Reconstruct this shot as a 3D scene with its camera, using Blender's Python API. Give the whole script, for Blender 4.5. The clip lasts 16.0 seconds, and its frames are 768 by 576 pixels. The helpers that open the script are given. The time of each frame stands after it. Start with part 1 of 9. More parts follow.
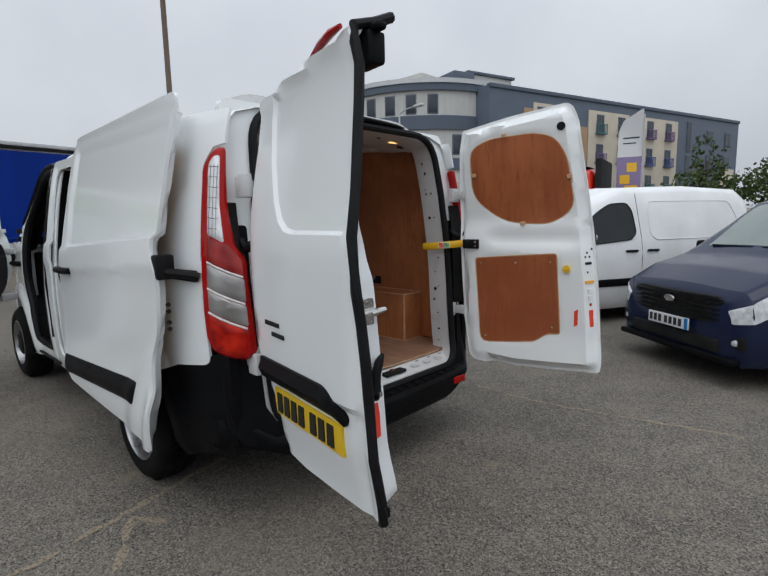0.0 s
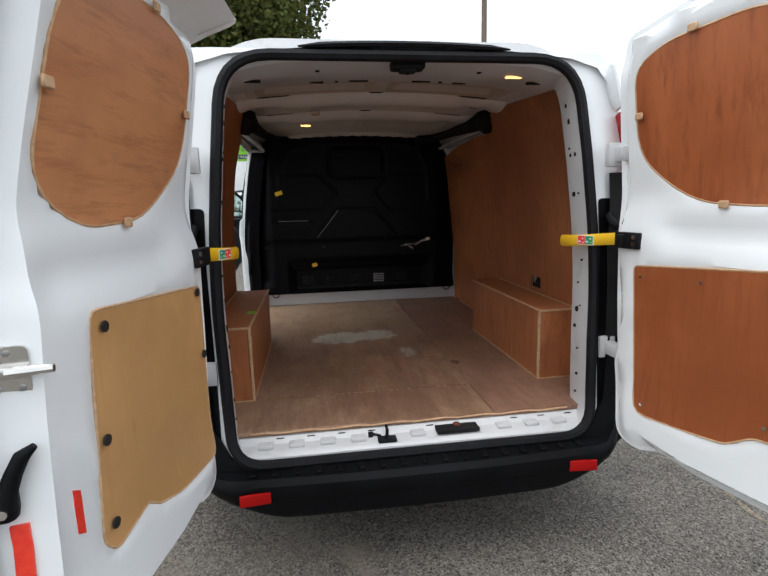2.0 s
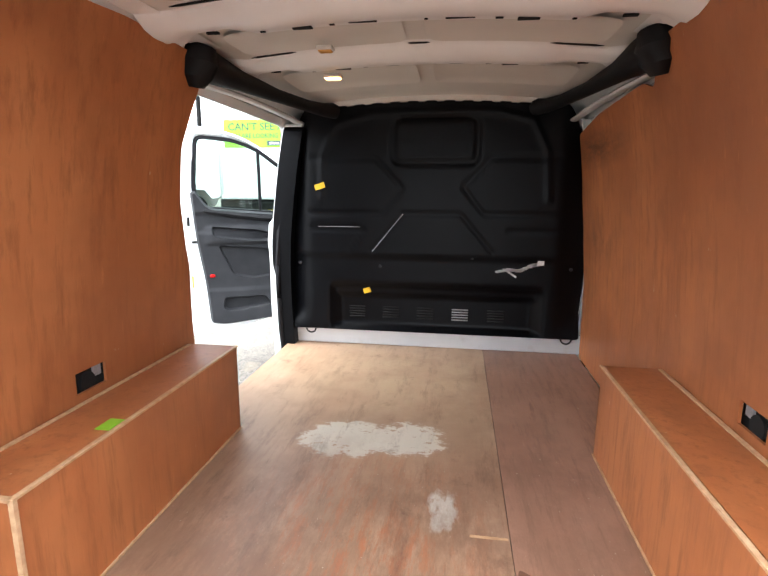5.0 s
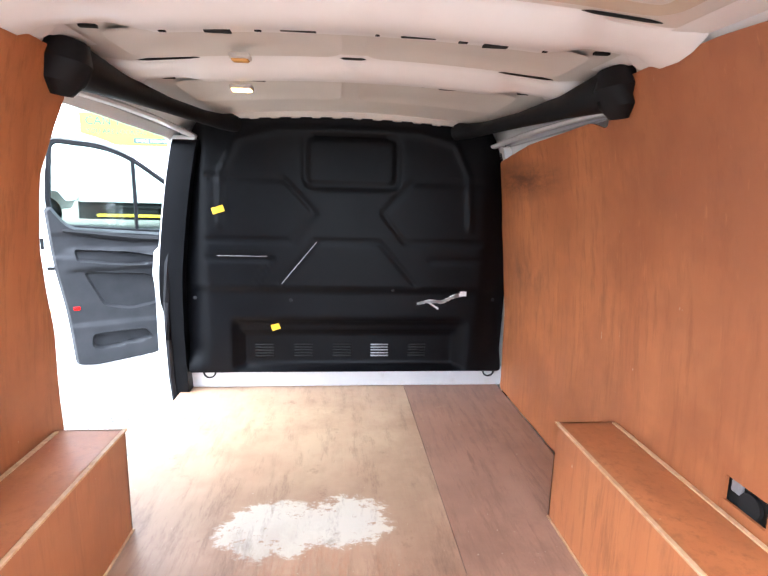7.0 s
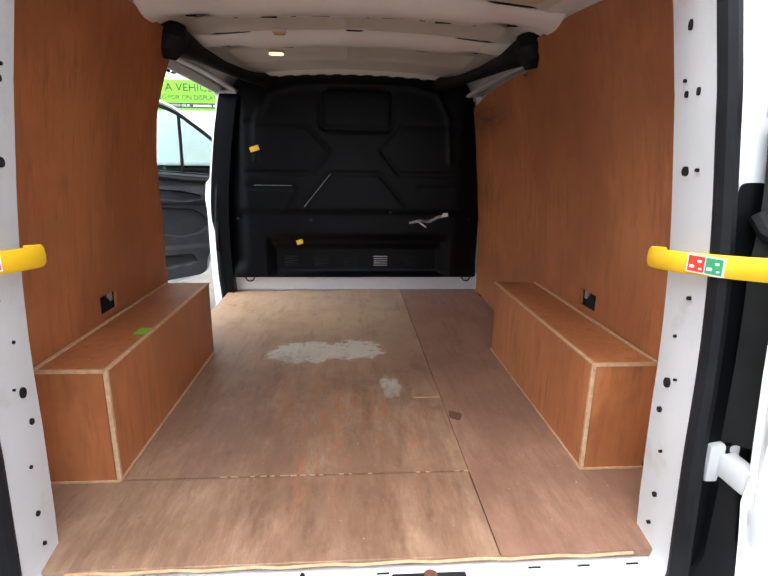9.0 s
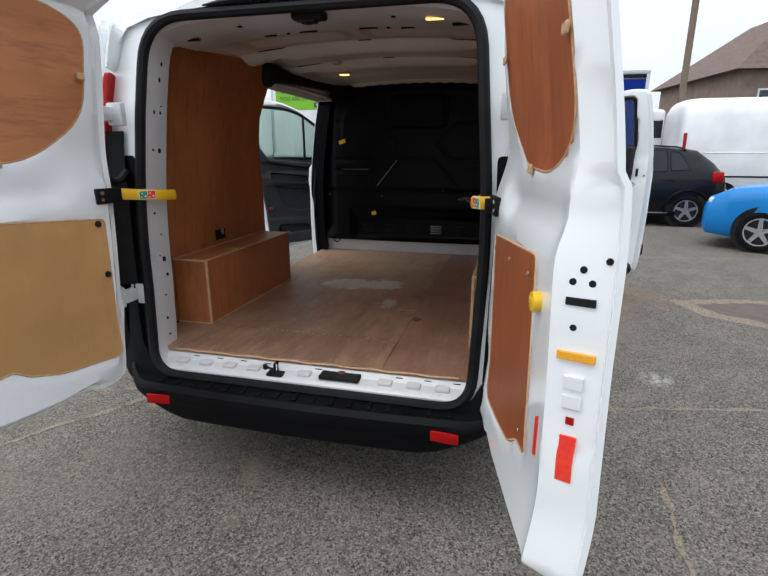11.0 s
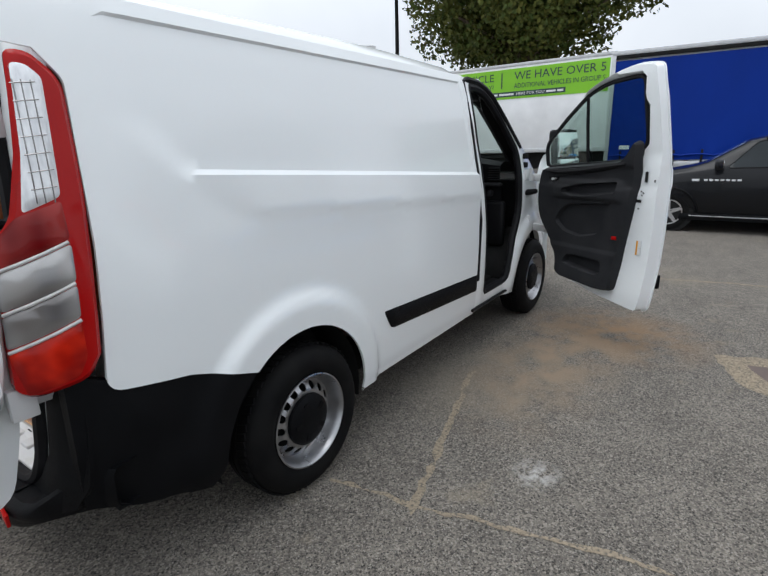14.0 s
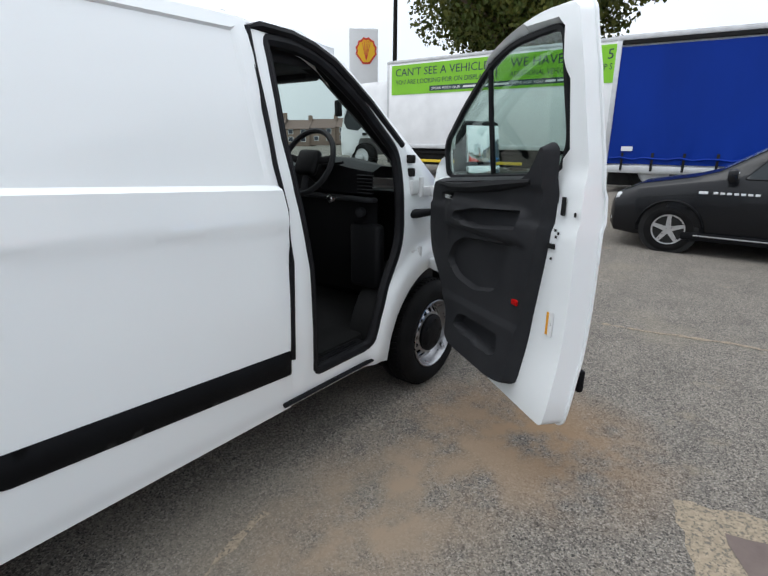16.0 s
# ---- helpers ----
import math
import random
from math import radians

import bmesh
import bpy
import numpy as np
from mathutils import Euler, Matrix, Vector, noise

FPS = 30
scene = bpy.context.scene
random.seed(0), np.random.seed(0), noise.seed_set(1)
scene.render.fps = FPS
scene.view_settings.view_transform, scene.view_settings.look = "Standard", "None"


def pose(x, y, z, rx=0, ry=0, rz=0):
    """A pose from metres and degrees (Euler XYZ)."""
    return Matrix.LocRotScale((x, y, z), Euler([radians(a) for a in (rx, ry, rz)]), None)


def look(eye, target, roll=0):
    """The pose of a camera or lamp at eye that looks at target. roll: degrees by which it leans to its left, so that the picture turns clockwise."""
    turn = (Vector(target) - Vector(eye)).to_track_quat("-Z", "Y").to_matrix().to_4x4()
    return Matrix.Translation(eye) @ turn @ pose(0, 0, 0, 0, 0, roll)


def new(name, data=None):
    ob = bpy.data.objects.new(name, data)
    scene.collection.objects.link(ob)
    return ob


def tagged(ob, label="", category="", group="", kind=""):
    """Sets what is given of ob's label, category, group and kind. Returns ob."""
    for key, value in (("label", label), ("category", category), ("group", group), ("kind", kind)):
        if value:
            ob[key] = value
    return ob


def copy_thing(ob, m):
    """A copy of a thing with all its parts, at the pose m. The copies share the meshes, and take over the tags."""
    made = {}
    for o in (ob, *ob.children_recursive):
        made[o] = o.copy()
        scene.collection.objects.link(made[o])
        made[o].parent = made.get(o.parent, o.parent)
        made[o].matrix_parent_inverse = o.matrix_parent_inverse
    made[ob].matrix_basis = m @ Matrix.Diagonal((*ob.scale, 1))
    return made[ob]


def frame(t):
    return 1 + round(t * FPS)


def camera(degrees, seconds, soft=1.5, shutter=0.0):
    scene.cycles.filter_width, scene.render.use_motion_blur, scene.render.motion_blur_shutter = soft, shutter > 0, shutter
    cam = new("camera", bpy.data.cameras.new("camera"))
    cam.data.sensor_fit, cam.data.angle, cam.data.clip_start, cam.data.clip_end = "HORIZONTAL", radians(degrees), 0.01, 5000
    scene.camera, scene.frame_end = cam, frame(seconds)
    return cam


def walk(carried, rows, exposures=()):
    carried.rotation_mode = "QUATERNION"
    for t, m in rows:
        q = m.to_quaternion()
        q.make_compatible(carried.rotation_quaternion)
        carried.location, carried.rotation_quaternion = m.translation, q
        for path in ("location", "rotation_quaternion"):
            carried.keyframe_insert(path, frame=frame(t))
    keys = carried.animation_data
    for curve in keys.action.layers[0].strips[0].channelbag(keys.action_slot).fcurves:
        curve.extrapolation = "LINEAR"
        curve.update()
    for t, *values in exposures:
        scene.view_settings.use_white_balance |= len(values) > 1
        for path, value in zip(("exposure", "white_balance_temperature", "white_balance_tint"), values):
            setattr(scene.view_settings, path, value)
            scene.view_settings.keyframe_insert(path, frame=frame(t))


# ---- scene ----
cam = camera(75.7, 16.0)
PATH = [
    (0, (0.108, -0.006, 1.426), (-1.255, 1.433, 1.157), -1.2),
    (0.5, (0.24, 0.385, 1.444), (-1.339, 1.574, 1.144), -1.3),
    (1, (0.31, 0.807, 1.434), (-1.445, 1.711, 1.113), -2.0),
    (1.5, (0.161, 1.205, 1.425), (-1.72, 1.8, 1.092), -2.1),
    (2, (-0.028, 1.595, 1.424), (-1.98, 1.87, 1.085), -1.5),
    (2.5, (-0.272, 1.82, 1.421), (-2.238, 1.94, 1.069), -0.5),
    (3, (-0.611, 1.943, 1.448), (-2.574, 2.05, 1.078), 0.1),
    (3.5, (-0.903, 2.084, 1.441), (-2.863, 2.084, 1.043), 0.8),
    (4, (-1.115, 2.15, 1.457), (-3.061, 1.976, 1.029), 0.5),
    (4.2, (-1.203, 2.149, 1.468), (-3.142, 1.924, 1.033), 0.4),
    (6.3, (-1.752, 2.031, 1.542), (-3.695, 1.706, 1.199), 0.1),
    (6.5, (-1.787, 1.955, 1.607), (-3.745, 1.796, 1.232), 0.2),
    (7, (-1.758, 1.938, 1.608), (-3.717, 2.119, 1.246), 1.5),
    (7.5, (-1.609, 1.951, 1.593), (-3.558, 2.193, 1.215), 1.7),
    (8, (-1.414, 1.951, 1.521), (-3.345, 2.211, 1.067), 1.7),
    (8.5, (-1.193, 1.92, 1.465), (-3.12, 2.179, 0.996), 1.7),
    (9, (-0.936, 1.959, 1.45), (-2.87, 2.09, 0.957), 0.8),
    (9.5, (-0.662, 2.149, 1.428), (-2.598, 2.081, 0.93), 1.2),
    (9.7, (-0.552, 2.205, 1.436), (-2.483, 2.069, 0.933), 1.4),
    (11.8, (0.069, 3.215, 1.43), (-1.746, 2.575, 0.888), -1.2),
    (12, (-0.024, 3.313, 1.444), (-1.82, 2.624, 0.897), -1.4),
    (12.5, (-0.249, 3.611, 1.449), (-1.953, 2.718, 0.903), -2.3),
    (13, (-0.536, 3.907, 1.453), (-2.162, 2.877, 0.911), -2.4),
    (13.5, (-0.928, 4.123, 1.478), (-2.538, 3.068, 0.935), -1.9),
    (14, (-1.332, 4.4, 1.483), (-2.899, 3.28, 0.943), -1.6),
    (14.5, (-1.774, 4.528, 1.484), (-3.299, 3.362, 0.922), -1.4),
    (15, (-2.237, 4.606, 1.498), (-3.762, 3.449, 0.919), -0.6),
    (15.5, (-2.708, 4.645, 1.514), (-4.222, 3.476, 0.93), 0.3),
    (16, (-3.148, 4.505, 1.496), (-4.669, 3.338, 0.923), 0.5),
]
walk(cam, [(t, look(eye, target, roll)) for t, eye, target, roll in PATH],
     [(0, -0.88, 6500, 10), (0.5, -0.83, 6510, 10), (1, -0.55, 6520, 10), (1.5, -0.38, 6530, 10), (2, -0.1, 6540, 10), (2.5, 0.03, 6550, 10), (3, 0.72, 6675, 10), (3.5, 1.3, 6800, 10), (4.2, 1.65, 6800, 10), (6.3, 2.97, 5850, 10), (7, 3.07, 5850, 10), (7.5, 2.99, 5850, 10), (8, 2.45, 6100, 10), (8.5, 2.0, 6250, 10), (9, 1.3, 6400, 10), (9.5, 0.74, 6400, 10), (9.7, 0.55, 6400, 10), (11.8, -0.35, 6500, 10), (12.5, -0.25, 6497, 10), (13, -0.18, 6495, 10), (13.5, -0.28, 6492, 10), (14, -0.40, 6490, 10), (14.5, -0.38, 6488, 10), (15, -0.2, 6485, 10), (16, -0.14, 6480, 10)])

# ---- light ----
world = bpy.data.worlds.new("overcast_sky")
scene.world = world
world.use_nodes = True
_n, _l = world.node_tree.nodes, world.node_tree.links
_sky = _n.new("ShaderNodeTexSky")
_sky.sky_type, _sky.sun_disc = "NISHITA", False
_sky.sun_elevation, _sky.sun_rotation = radians(48), radians(160)
_sky.air_density, _sky.dust_density, _sky.ozone_density = 1.0, 6.0, 1.0
_hsv = _n.new("ShaderNodeHueSaturation")
_hsv.inputs["Saturation"].default_value = 0.12
_l.new(_sky.outputs[0], _hsv.inputs["Color"])
_cl = _n.new("ShaderNodeTexNoise")
_cl.inputs["Scale"].default_value, _cl.inputs["Detail"].default_value = 2.2, 5.0
_cr = _n.new("ShaderNodeValToRGB")
_cr.color_ramp.elements[0].position, _cr.color_ramp.elements[0].color = 0.3, (5.2, 5.7, 6.35, 1)
_cr.color_ramp.elements[1].position, _cr.color_ramp.elements[1].color = 0.75, (6.95, 7.4, 7.95, 1)
_tc = _n.new("ShaderNodeTexCoord")
_l.new(_tc.outputs["Generated"], _cl.inputs["Vector"])
_l.new(_cl.outputs["Fac"], _cr.inputs["Fac"])
_mx = _n.new("ShaderNodeMix")
_mx.data_type = "RGBA"
_mx.inputs["Factor"].default_value = 0.85
_l.new(_hsv.outputs[0], _mx.inputs["A"])
_l.new(_cr.outputs[0], _mx.inputs["B"])
# an overcast sky is some three times brighter overhead than at the horizon
_sep = _n.new("ShaderNodeSeparateXYZ")
_l.new(_tc.outputs["Generated"], _sep.inputs[0])
_gr = _n.new("ShaderNodeMapRange")
_gr.inputs["From Min"].default_value, _gr.inputs["From Max"].default_value = 0.0, 1.0
_gr.inputs["To Min"].default_value, _gr.inputs["To Max"].default_value = 1.25, 2.1
_l.new(_sep.outputs["Z"], _gr.inputs["Value"])
_ml = _n.new("ShaderNodeVectorMath")
_ml.operation = "SCALE"
_l.new(_mx.outputs["Result"], _ml.inputs[0])
_l.new(_gr.outputs["Result"], _ml.inputs["Scale"])
_bg = _n["Background"]
_bg.inputs["Strength"].default_value = 0.14
_l.new(_ml.outputs[0], _bg.inputs["Color"])

sun = new("sun", bpy.data.lights.new("sun", "SUN"))
sun.data.energy, sun.data.angle, sun.data.color = 1.3, radians(40), (0.99, 1.0, 0.99)
sun.matrix_basis = look((2.6, -1.2, 11), (0, 0, 0))

# ---- materials ----
def material(name, a, b=None, rough=0.5, metal=0.0, scale=6.0, bump=0.0, bump_scale=60.0, stretch=(1, 1, 1), detail=5.0, coat=0.0, rough_var=0.1, spec=0.5):
    """Two-tone surface: a large-scale and a fine-scale variation, with relief."""
    m = bpy.data.materials.new(name)
    m.use_nodes = True
    n, l = m.node_tree.nodes, m.node_tree.links
    p = n["Principled BSDF"]
    tc, mp = n.new("ShaderNodeTexCoord"), n.new("ShaderNodeMapping")
    mp.inputs["Scale"].default_value = stretch
    l.new(tc.outputs["Object"], mp.inputs["Vector"])
    big = n.new("ShaderNodeTexNoise")
    big.inputs["Scale"].default_value, big.inputs["Detail"].default_value = scale, detail
    l.new(mp.outputs["Vector"], big.inputs["Vector"])
    ramp = n.new("ShaderNodeValToRGB")
    ramp.color_ramp.elements[0].position, ramp.color_ramp.elements[1].position = 0.32, 0.68
    ramp.color_ramp.elements[0].color = (*a, 1)
    ramp.color_ramp.elements[1].color = (*(b or a), 1)
    l.new(big.outputs["Fac"], ramp.inputs["Fac"])
    l.new(ramp.outputs["Color"], p.inputs["Base Color"])
    rr = n.new("ShaderNodeMapRange")
    rr.inputs["To Min"].default_value, rr.inputs["To Max"].default_value = max(0.02, rough - rough_var), min(1, rough + rough_var)
    l.new(big.outputs["Fac"], rr.inputs["Value"])
    l.new(rr.outputs["Result"], p.inputs["Roughness"])
    p.inputs["Metallic"].default_value = metal
    p.inputs["Specular IOR Level"].default_value = spec
    p.inputs["Coat Weight"].default_value = coat
    p.inputs["Coat Roughness"].default_value = 0.06
    if bump:
        fine, bp = n.new("ShaderNodeTexNoise"), n.new("ShaderNodeBump")
        fine.inputs["Scale"].default_value, fine.inputs["Detail"].default_value = bump_scale, 3.0
        l.new(mp.outputs["Vector"], fine.inputs["Vector"])
        bp.inputs["Strength"].default_value, bp.inputs["Distance"].default_value = bump, 0.004
        l.new(fine.outputs["Fac"], bp.inputs["Height"])
        l.new(bp.outputs["Normal"], p.inputs["Normal"])
    return m


def mixed(m, fac_socket, colour):
    """Lays one more colour over a material's base colour by a mask."""
    n, l = m.node_tree.nodes, m.node_tree.links
    p = n["Principled BSDF"]
    old = p.inputs["Base Color"].links[0].from_socket
    mx = n.new("ShaderNodeMix")
    mx.data_type = "RGBA"
    l.new(fac_socket, mx.inputs["Factor"])
    l.new(old, mx.inputs["A"])
    mx.inputs["B"].default_value = (*colour, 1)
    l.new(mx.outputs["Result"], p.inputs["Base Color"])


def noise_mask(m, scale, lo, hi, stretch=(1, 1, 1), detail=6.0, rough=0.6, shift=(0, 0, 0)):
    n, l = m.node_tree.nodes, m.node_tree.links
    tc, mp, ns, mr = n.new("ShaderNodeTexCoord"), n.new("ShaderNodeMapping"), n.new("ShaderNodeTexNoise"), n.new("ShaderNodeMapRange")
    mp.inputs["Scale"].default_value, mp.inputs["Location"].default_value = stretch, shift
    l.new(tc.outputs["Object"], mp.inputs["Vector"])
    l.new(mp.outputs["Vector"], ns.inputs["Vector"])
    ns.inputs["Scale"].default_value, ns.inputs["Detail"].default_value, ns.inputs["Roughness"].default_value = scale, detail, rough
    mr.inputs["From Min"].default_value, mr.inputs["From Max"].default_value = lo, hi
    l.new(ns.outputs["Fac"], mr.inputs["Value"])
    return mr.outputs["Result"]


def spot_mask(m, centre, radii, noisy, crisp=None):
    """A blotch round a place (object coordinates), torn by a noise mask."""
    n, l = m.node_tree.nodes, m.node_tree.links
    tc, mp, ln = n.new("ShaderNodeTexCoord"), n.new("ShaderNodeMapping"), n.new("ShaderNodeVectorMath")
    mp.vector_type = "TEXTURE"
    mp.inputs["Location"].default_value, mp.inputs["Scale"].default_value = centre, radii
    l.new(tc.outputs["Object"], mp.inputs["Vector"])
    ln.operation = "LENGTH"
    l.new(mp.outputs["Vector"], ln.inputs[0])
    mr = n.new("ShaderNodeMapRange")
    mr.inputs["From Min"].default_value, mr.inputs["From Max"].default_value = 1.35, 0.25
    l.new(ln.outputs["Value"], mr.inputs["Value"])
    mu = n.new("ShaderNodeMath")
    mu.operation, mu.use_clamp = "MULTIPLY", True
    l.new(mr.outputs["Result"], mu.inputs[0])
    l.new(noisy, mu.inputs[1])
    if crisp:
        cut = n.new("ShaderNodeMapRange")
        cut.inputs["From Min"].default_value, cut.inputs["From Max"].default_value = crisp
        l.new(mu.outputs["Value"], cut.inputs["Value"])
        return cut.outputs["Result"]
    return mu.outputs["Value"]


def glass(name, tint=(0.9, 0.95, 0.93), rough=0.0, mix=0.12):
    m = bpy.data.materials.new(name)
    m.use_nodes = True
    n, l = m.node_tree.nodes, m.node_tree.links
    n.remove(n["Principled BSDF"])
    tr, gl, ms, fr = n.new("ShaderNodeBsdfTransparent"), n.new("ShaderNodeBsdfGlossy"), n.new("ShaderNodeMixShader"), n.new("ShaderNodeLayerWeight")
    tr.inputs["Color"].default_value = (*tint, 1)
    gl.inputs["Roughness"].default_value = rough
    fr.inputs["Blend"].default_value = 0.25
    pw = n.new("ShaderNodeMath")
    pw.operation = "MULTIPLY_ADD"
    l.new(fr.outputs["Facing"], pw.inputs[0])
    pw.inputs[1].default_value, pw.inputs[2].default_value = 0.34, 0.03
    l.new(pw.outputs[0], ms.inputs["Fac"])
    l.new(tr.outputs[0], ms.inputs[1])
    l.new(gl.outputs[0], ms.inputs[2])
    l.new(ms.outputs[0], n["Material Output"].inputs["Surface"])
    return m


def glow(name, colour, strength):
    m = bpy.data.materials.new(name)
    m.use_nodes = True
    p = m.node_tree.nodes["Principled BSDF"]
    p.inputs["Base Color"].default_value = (*colour, 1)
    p.inputs["Emission Color"].default_value = (*colour, 1)
    p.inputs["Emission Strength"].default_value = strength
    return m


WHITE = material("white_car_paint", (0.845, 0.872, 0.878), (0.855, 0.882, 0.888), rough=0.20, coat=0.6, scale=1.5, bump=0.006, bump_scale=300, rough_var=0.012)
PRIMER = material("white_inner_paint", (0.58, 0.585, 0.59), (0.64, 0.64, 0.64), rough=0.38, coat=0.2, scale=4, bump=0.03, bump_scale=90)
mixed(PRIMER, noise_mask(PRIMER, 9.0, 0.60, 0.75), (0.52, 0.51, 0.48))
# tan here is brown light thrown up by the ply, put into the colour
ROOF_SKIN = material("roof_skin_with_ply_bounce", (0.47, 0.395, 0.30), (0.54, 0.46, 0.355), rough=0.5, scale=2.5, bump=0.03, bump_scale=40)
ROOF_WHITE = material("white_roof_bar_paint", (0.74, 0.73, 0.71), (0.80, 0.79, 0.77), rough=0.42, coat=0.1, scale=5, bump=0.02, bump_scale=60)
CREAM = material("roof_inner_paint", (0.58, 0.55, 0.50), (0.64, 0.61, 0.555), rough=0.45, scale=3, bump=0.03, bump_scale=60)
BLACK = material("black_bumper_plastic", (0.0035, 0.0037, 0.0045), (0.0065, 0.0068, 0.008), rough=0.46, bump=0.25, bump_scale=500, scale=5, spec=0.10)
RUBBER = material("black_rubber_seal", (0.005, 0.005, 0.006), (0.011, 0.011, 0.013), rough=0.55, scale=12, spec=0.18)
TYRE = material("tyre_rubber", (0.004, 0.004, 0.0045), (0.010, 0.0097, 0.0095), rough=0.7, scale=8, bump=0.15, bump_scale=120, spec=0.10)
SOOT = material("dark_underbody", (0.010, 0.010, 0.010), (0.02, 0.02, 0.02), rough=0.85, scale=6, spec=0.18)
LINER = material("black_moulded_bulkhead", (0.0018, 0.0020, 0.0028), (0.0032, 0.0035, 0.0046), rough=0.36, scale=4, bump=0.10, bump_scale=350, spec=0.11)
TRIM = material("dark_grey_door_trim", (0.017, 0.0175, 0.020), (0.026, 0.0265, 0.029), rough=0.6, scale=7, bump=0.2, bump_scale=420, spec=0.18)
DASH = material("black_dashboard_plastic", (0.006, 0.006, 0.007), (0.010, 0.010, 0.011), rough=0.55, scale=7, bump=0.15, bump_scale=400, spec=0.18)
CLOTH = material("dark_seat_cloth", (0.016, 0.017, 0.020), (0.03, 0.03, 0.034), rough=0.9, scale=40, bump=0.3, bump_scale=300, spec=0.18)
STEEL = material("silver_wheel_steel", (0.34, 0.34, 0.35), (0.42, 0.42, 0.43), rough=0.30, metal=0.9, scale=14)
CHROME = material("bright_zinc_metal", (0.66, 0.65, 0.62), (0.75, 0.74, 0.71), rough=0.25, metal=1.0, scale=20)
RED = material("red_lamp_lens", (0.36, 0.005, 0.005), (0.40, 0.007, 0.006), rough=0.12, coat=0.06, spec=0.2, scale=5, rough_var=0.03)
LOWRED = material("bright_red_lens", (0.26, 0.004, 0.003), (0.60, 0.022, 0.008), rough=0.12, coat=0.08, spec=0.2, scale=16, detail=1.5, bump=0.08, bump_scale=120, rough_var=0.03)
BRAKE = material("red_ribbed_lens", (0.14, 0.004, 0.005), (0.40, 0.05, 0.045), rough=0.14, coat=0.1, spec=0.2, scale=9, stretch=(1, 1, 0.5), detail=1.0, bump=0.06, bump_scale=200, rough_var=0.03)
REFLECT = material("red_reflective_tape", (0.80, 0.035, 0.02), (0.88, 0.06, 0.03), rough=0.35, scale=80)
CLEAR = material("clear_ribbed_lamp_lens", (0.66, 0.67, 0.69), (0.90, 0.91, 0.92), rough=0.14, coat=0.8, scale=70, stretch=(1, 1, 0.25), bump=0.35, bump_scale=110, rough_var=0.05, metal=0.25)
SMOKE = material("grey_reversing_lens", (0.20, 0.185, 0.18), (0.50, 0.49, 0.48), rough=0.2, coat=0.5, scale=8, stretch=(1, 1, 0.8), detail=0.5, bump=0.10, bump_scale=260, metal=0.45)
LENS_BAR = material("pale_lens_bar", (0.55, 0.53, 0.52), (0.66, 0.65, 0.64), rough=0.25, coat=0.3, scale=30)
YELLOW = material("yellow_door_strap", (0.80, 0.46, 0.01), (0.86, 0.52, 0.02), rough=0.4, scale=10)
AMBER = material("amber_label", (0.80, 0.36, 0.02), rough=0.5)
GREEN = material("green_label", (0.03, 0.30, 0.12), rough=0.5)
LABEL = material("white_label", (0.75, 0.75, 0.75), rough=0.5)
PLATE = material("yellow_plate", (0.85, 0.55, 0.01), (0.88, 0.58, 0.02), rough=0.35, scale=20)
INK = material("black_ink", (0.015, 0.015, 0.015), rough=0.5)
MIRROR = material("mirror_glass", (0.85, 0.86, 0.87), rough=0.02, metal=1.0, rough_var=0.01)
GLASS = glass("tinted_side_glass", (0.70, 0.80, 0.76))
DARKGLASS = material("dark_vehicle_glass", (0.012, 0.016, 0.018), (0.02, 0.025, 0.028), rough=0.04, scale=2, rough_var=0.02, spec=0.30)
# opaque pale green: reflected sky and bright cab interior put into the base colour
SCREEN = material("windscreen_with_painted_sky", (0.16, 0.20, 0.19), (0.24, 0.28, 0.26), rough=0.06, scale=1.2, rough_var=0.01, coat=0.5)
LAMP_ON = glow("lit_cabin_lamp", (1.0, 0.50, 0.16), 3.0)
LAMP_OFF = material("amber_marker_lens", (0.75, 0.40, 0.12), rough=0.25)


def plywood(name, a, b, dark, grain=(1, 1, 0.10), rough=0.5, streak=1.12):
    """Hardwood-faced plywood: long grain streaks, cloudy stain, a few dark scuffs."""
    m = material(name, a, b, rough=rough, scale=9, stretch=grain, detail=8, bump=0.06, bump_scale=120, rough_var=0.12)
    mixed(m, noise_mask(m, 2.2, 0.45, 0.75, detail=4), tuple(0.72 * c for c in a))
    mixed(m, noise_mask(m, 34, 0.50, 0.72, stretch=grain, detail=6, rough=0.7, shift=(5, 3, 2)), tuple((0.68 if streak > 1.1 else 0.88) * c for c in a))
    mixed(m, noise_mask(m, 1.1, 0.50, 0.72, detail=5, shift=(2, 8, 4)), tuple(0.80 * c for c in a))
    mixed(m, noise_mask(m, 31, 0.62, 0.92, stretch=grain, detail=5, rough=0.7), dark)
    mixed(m, noise_mask(m, 60, 0.64, 0.90, stretch=grain, detail=4, shift=(7, 1, 9)), tuple(min(1.0, streak * c) for c in b))
    mixed(m, noise_mask(m, 5.5, 0.70, 0.82, stretch=(1, 1, 0.5)), dark)
    return m


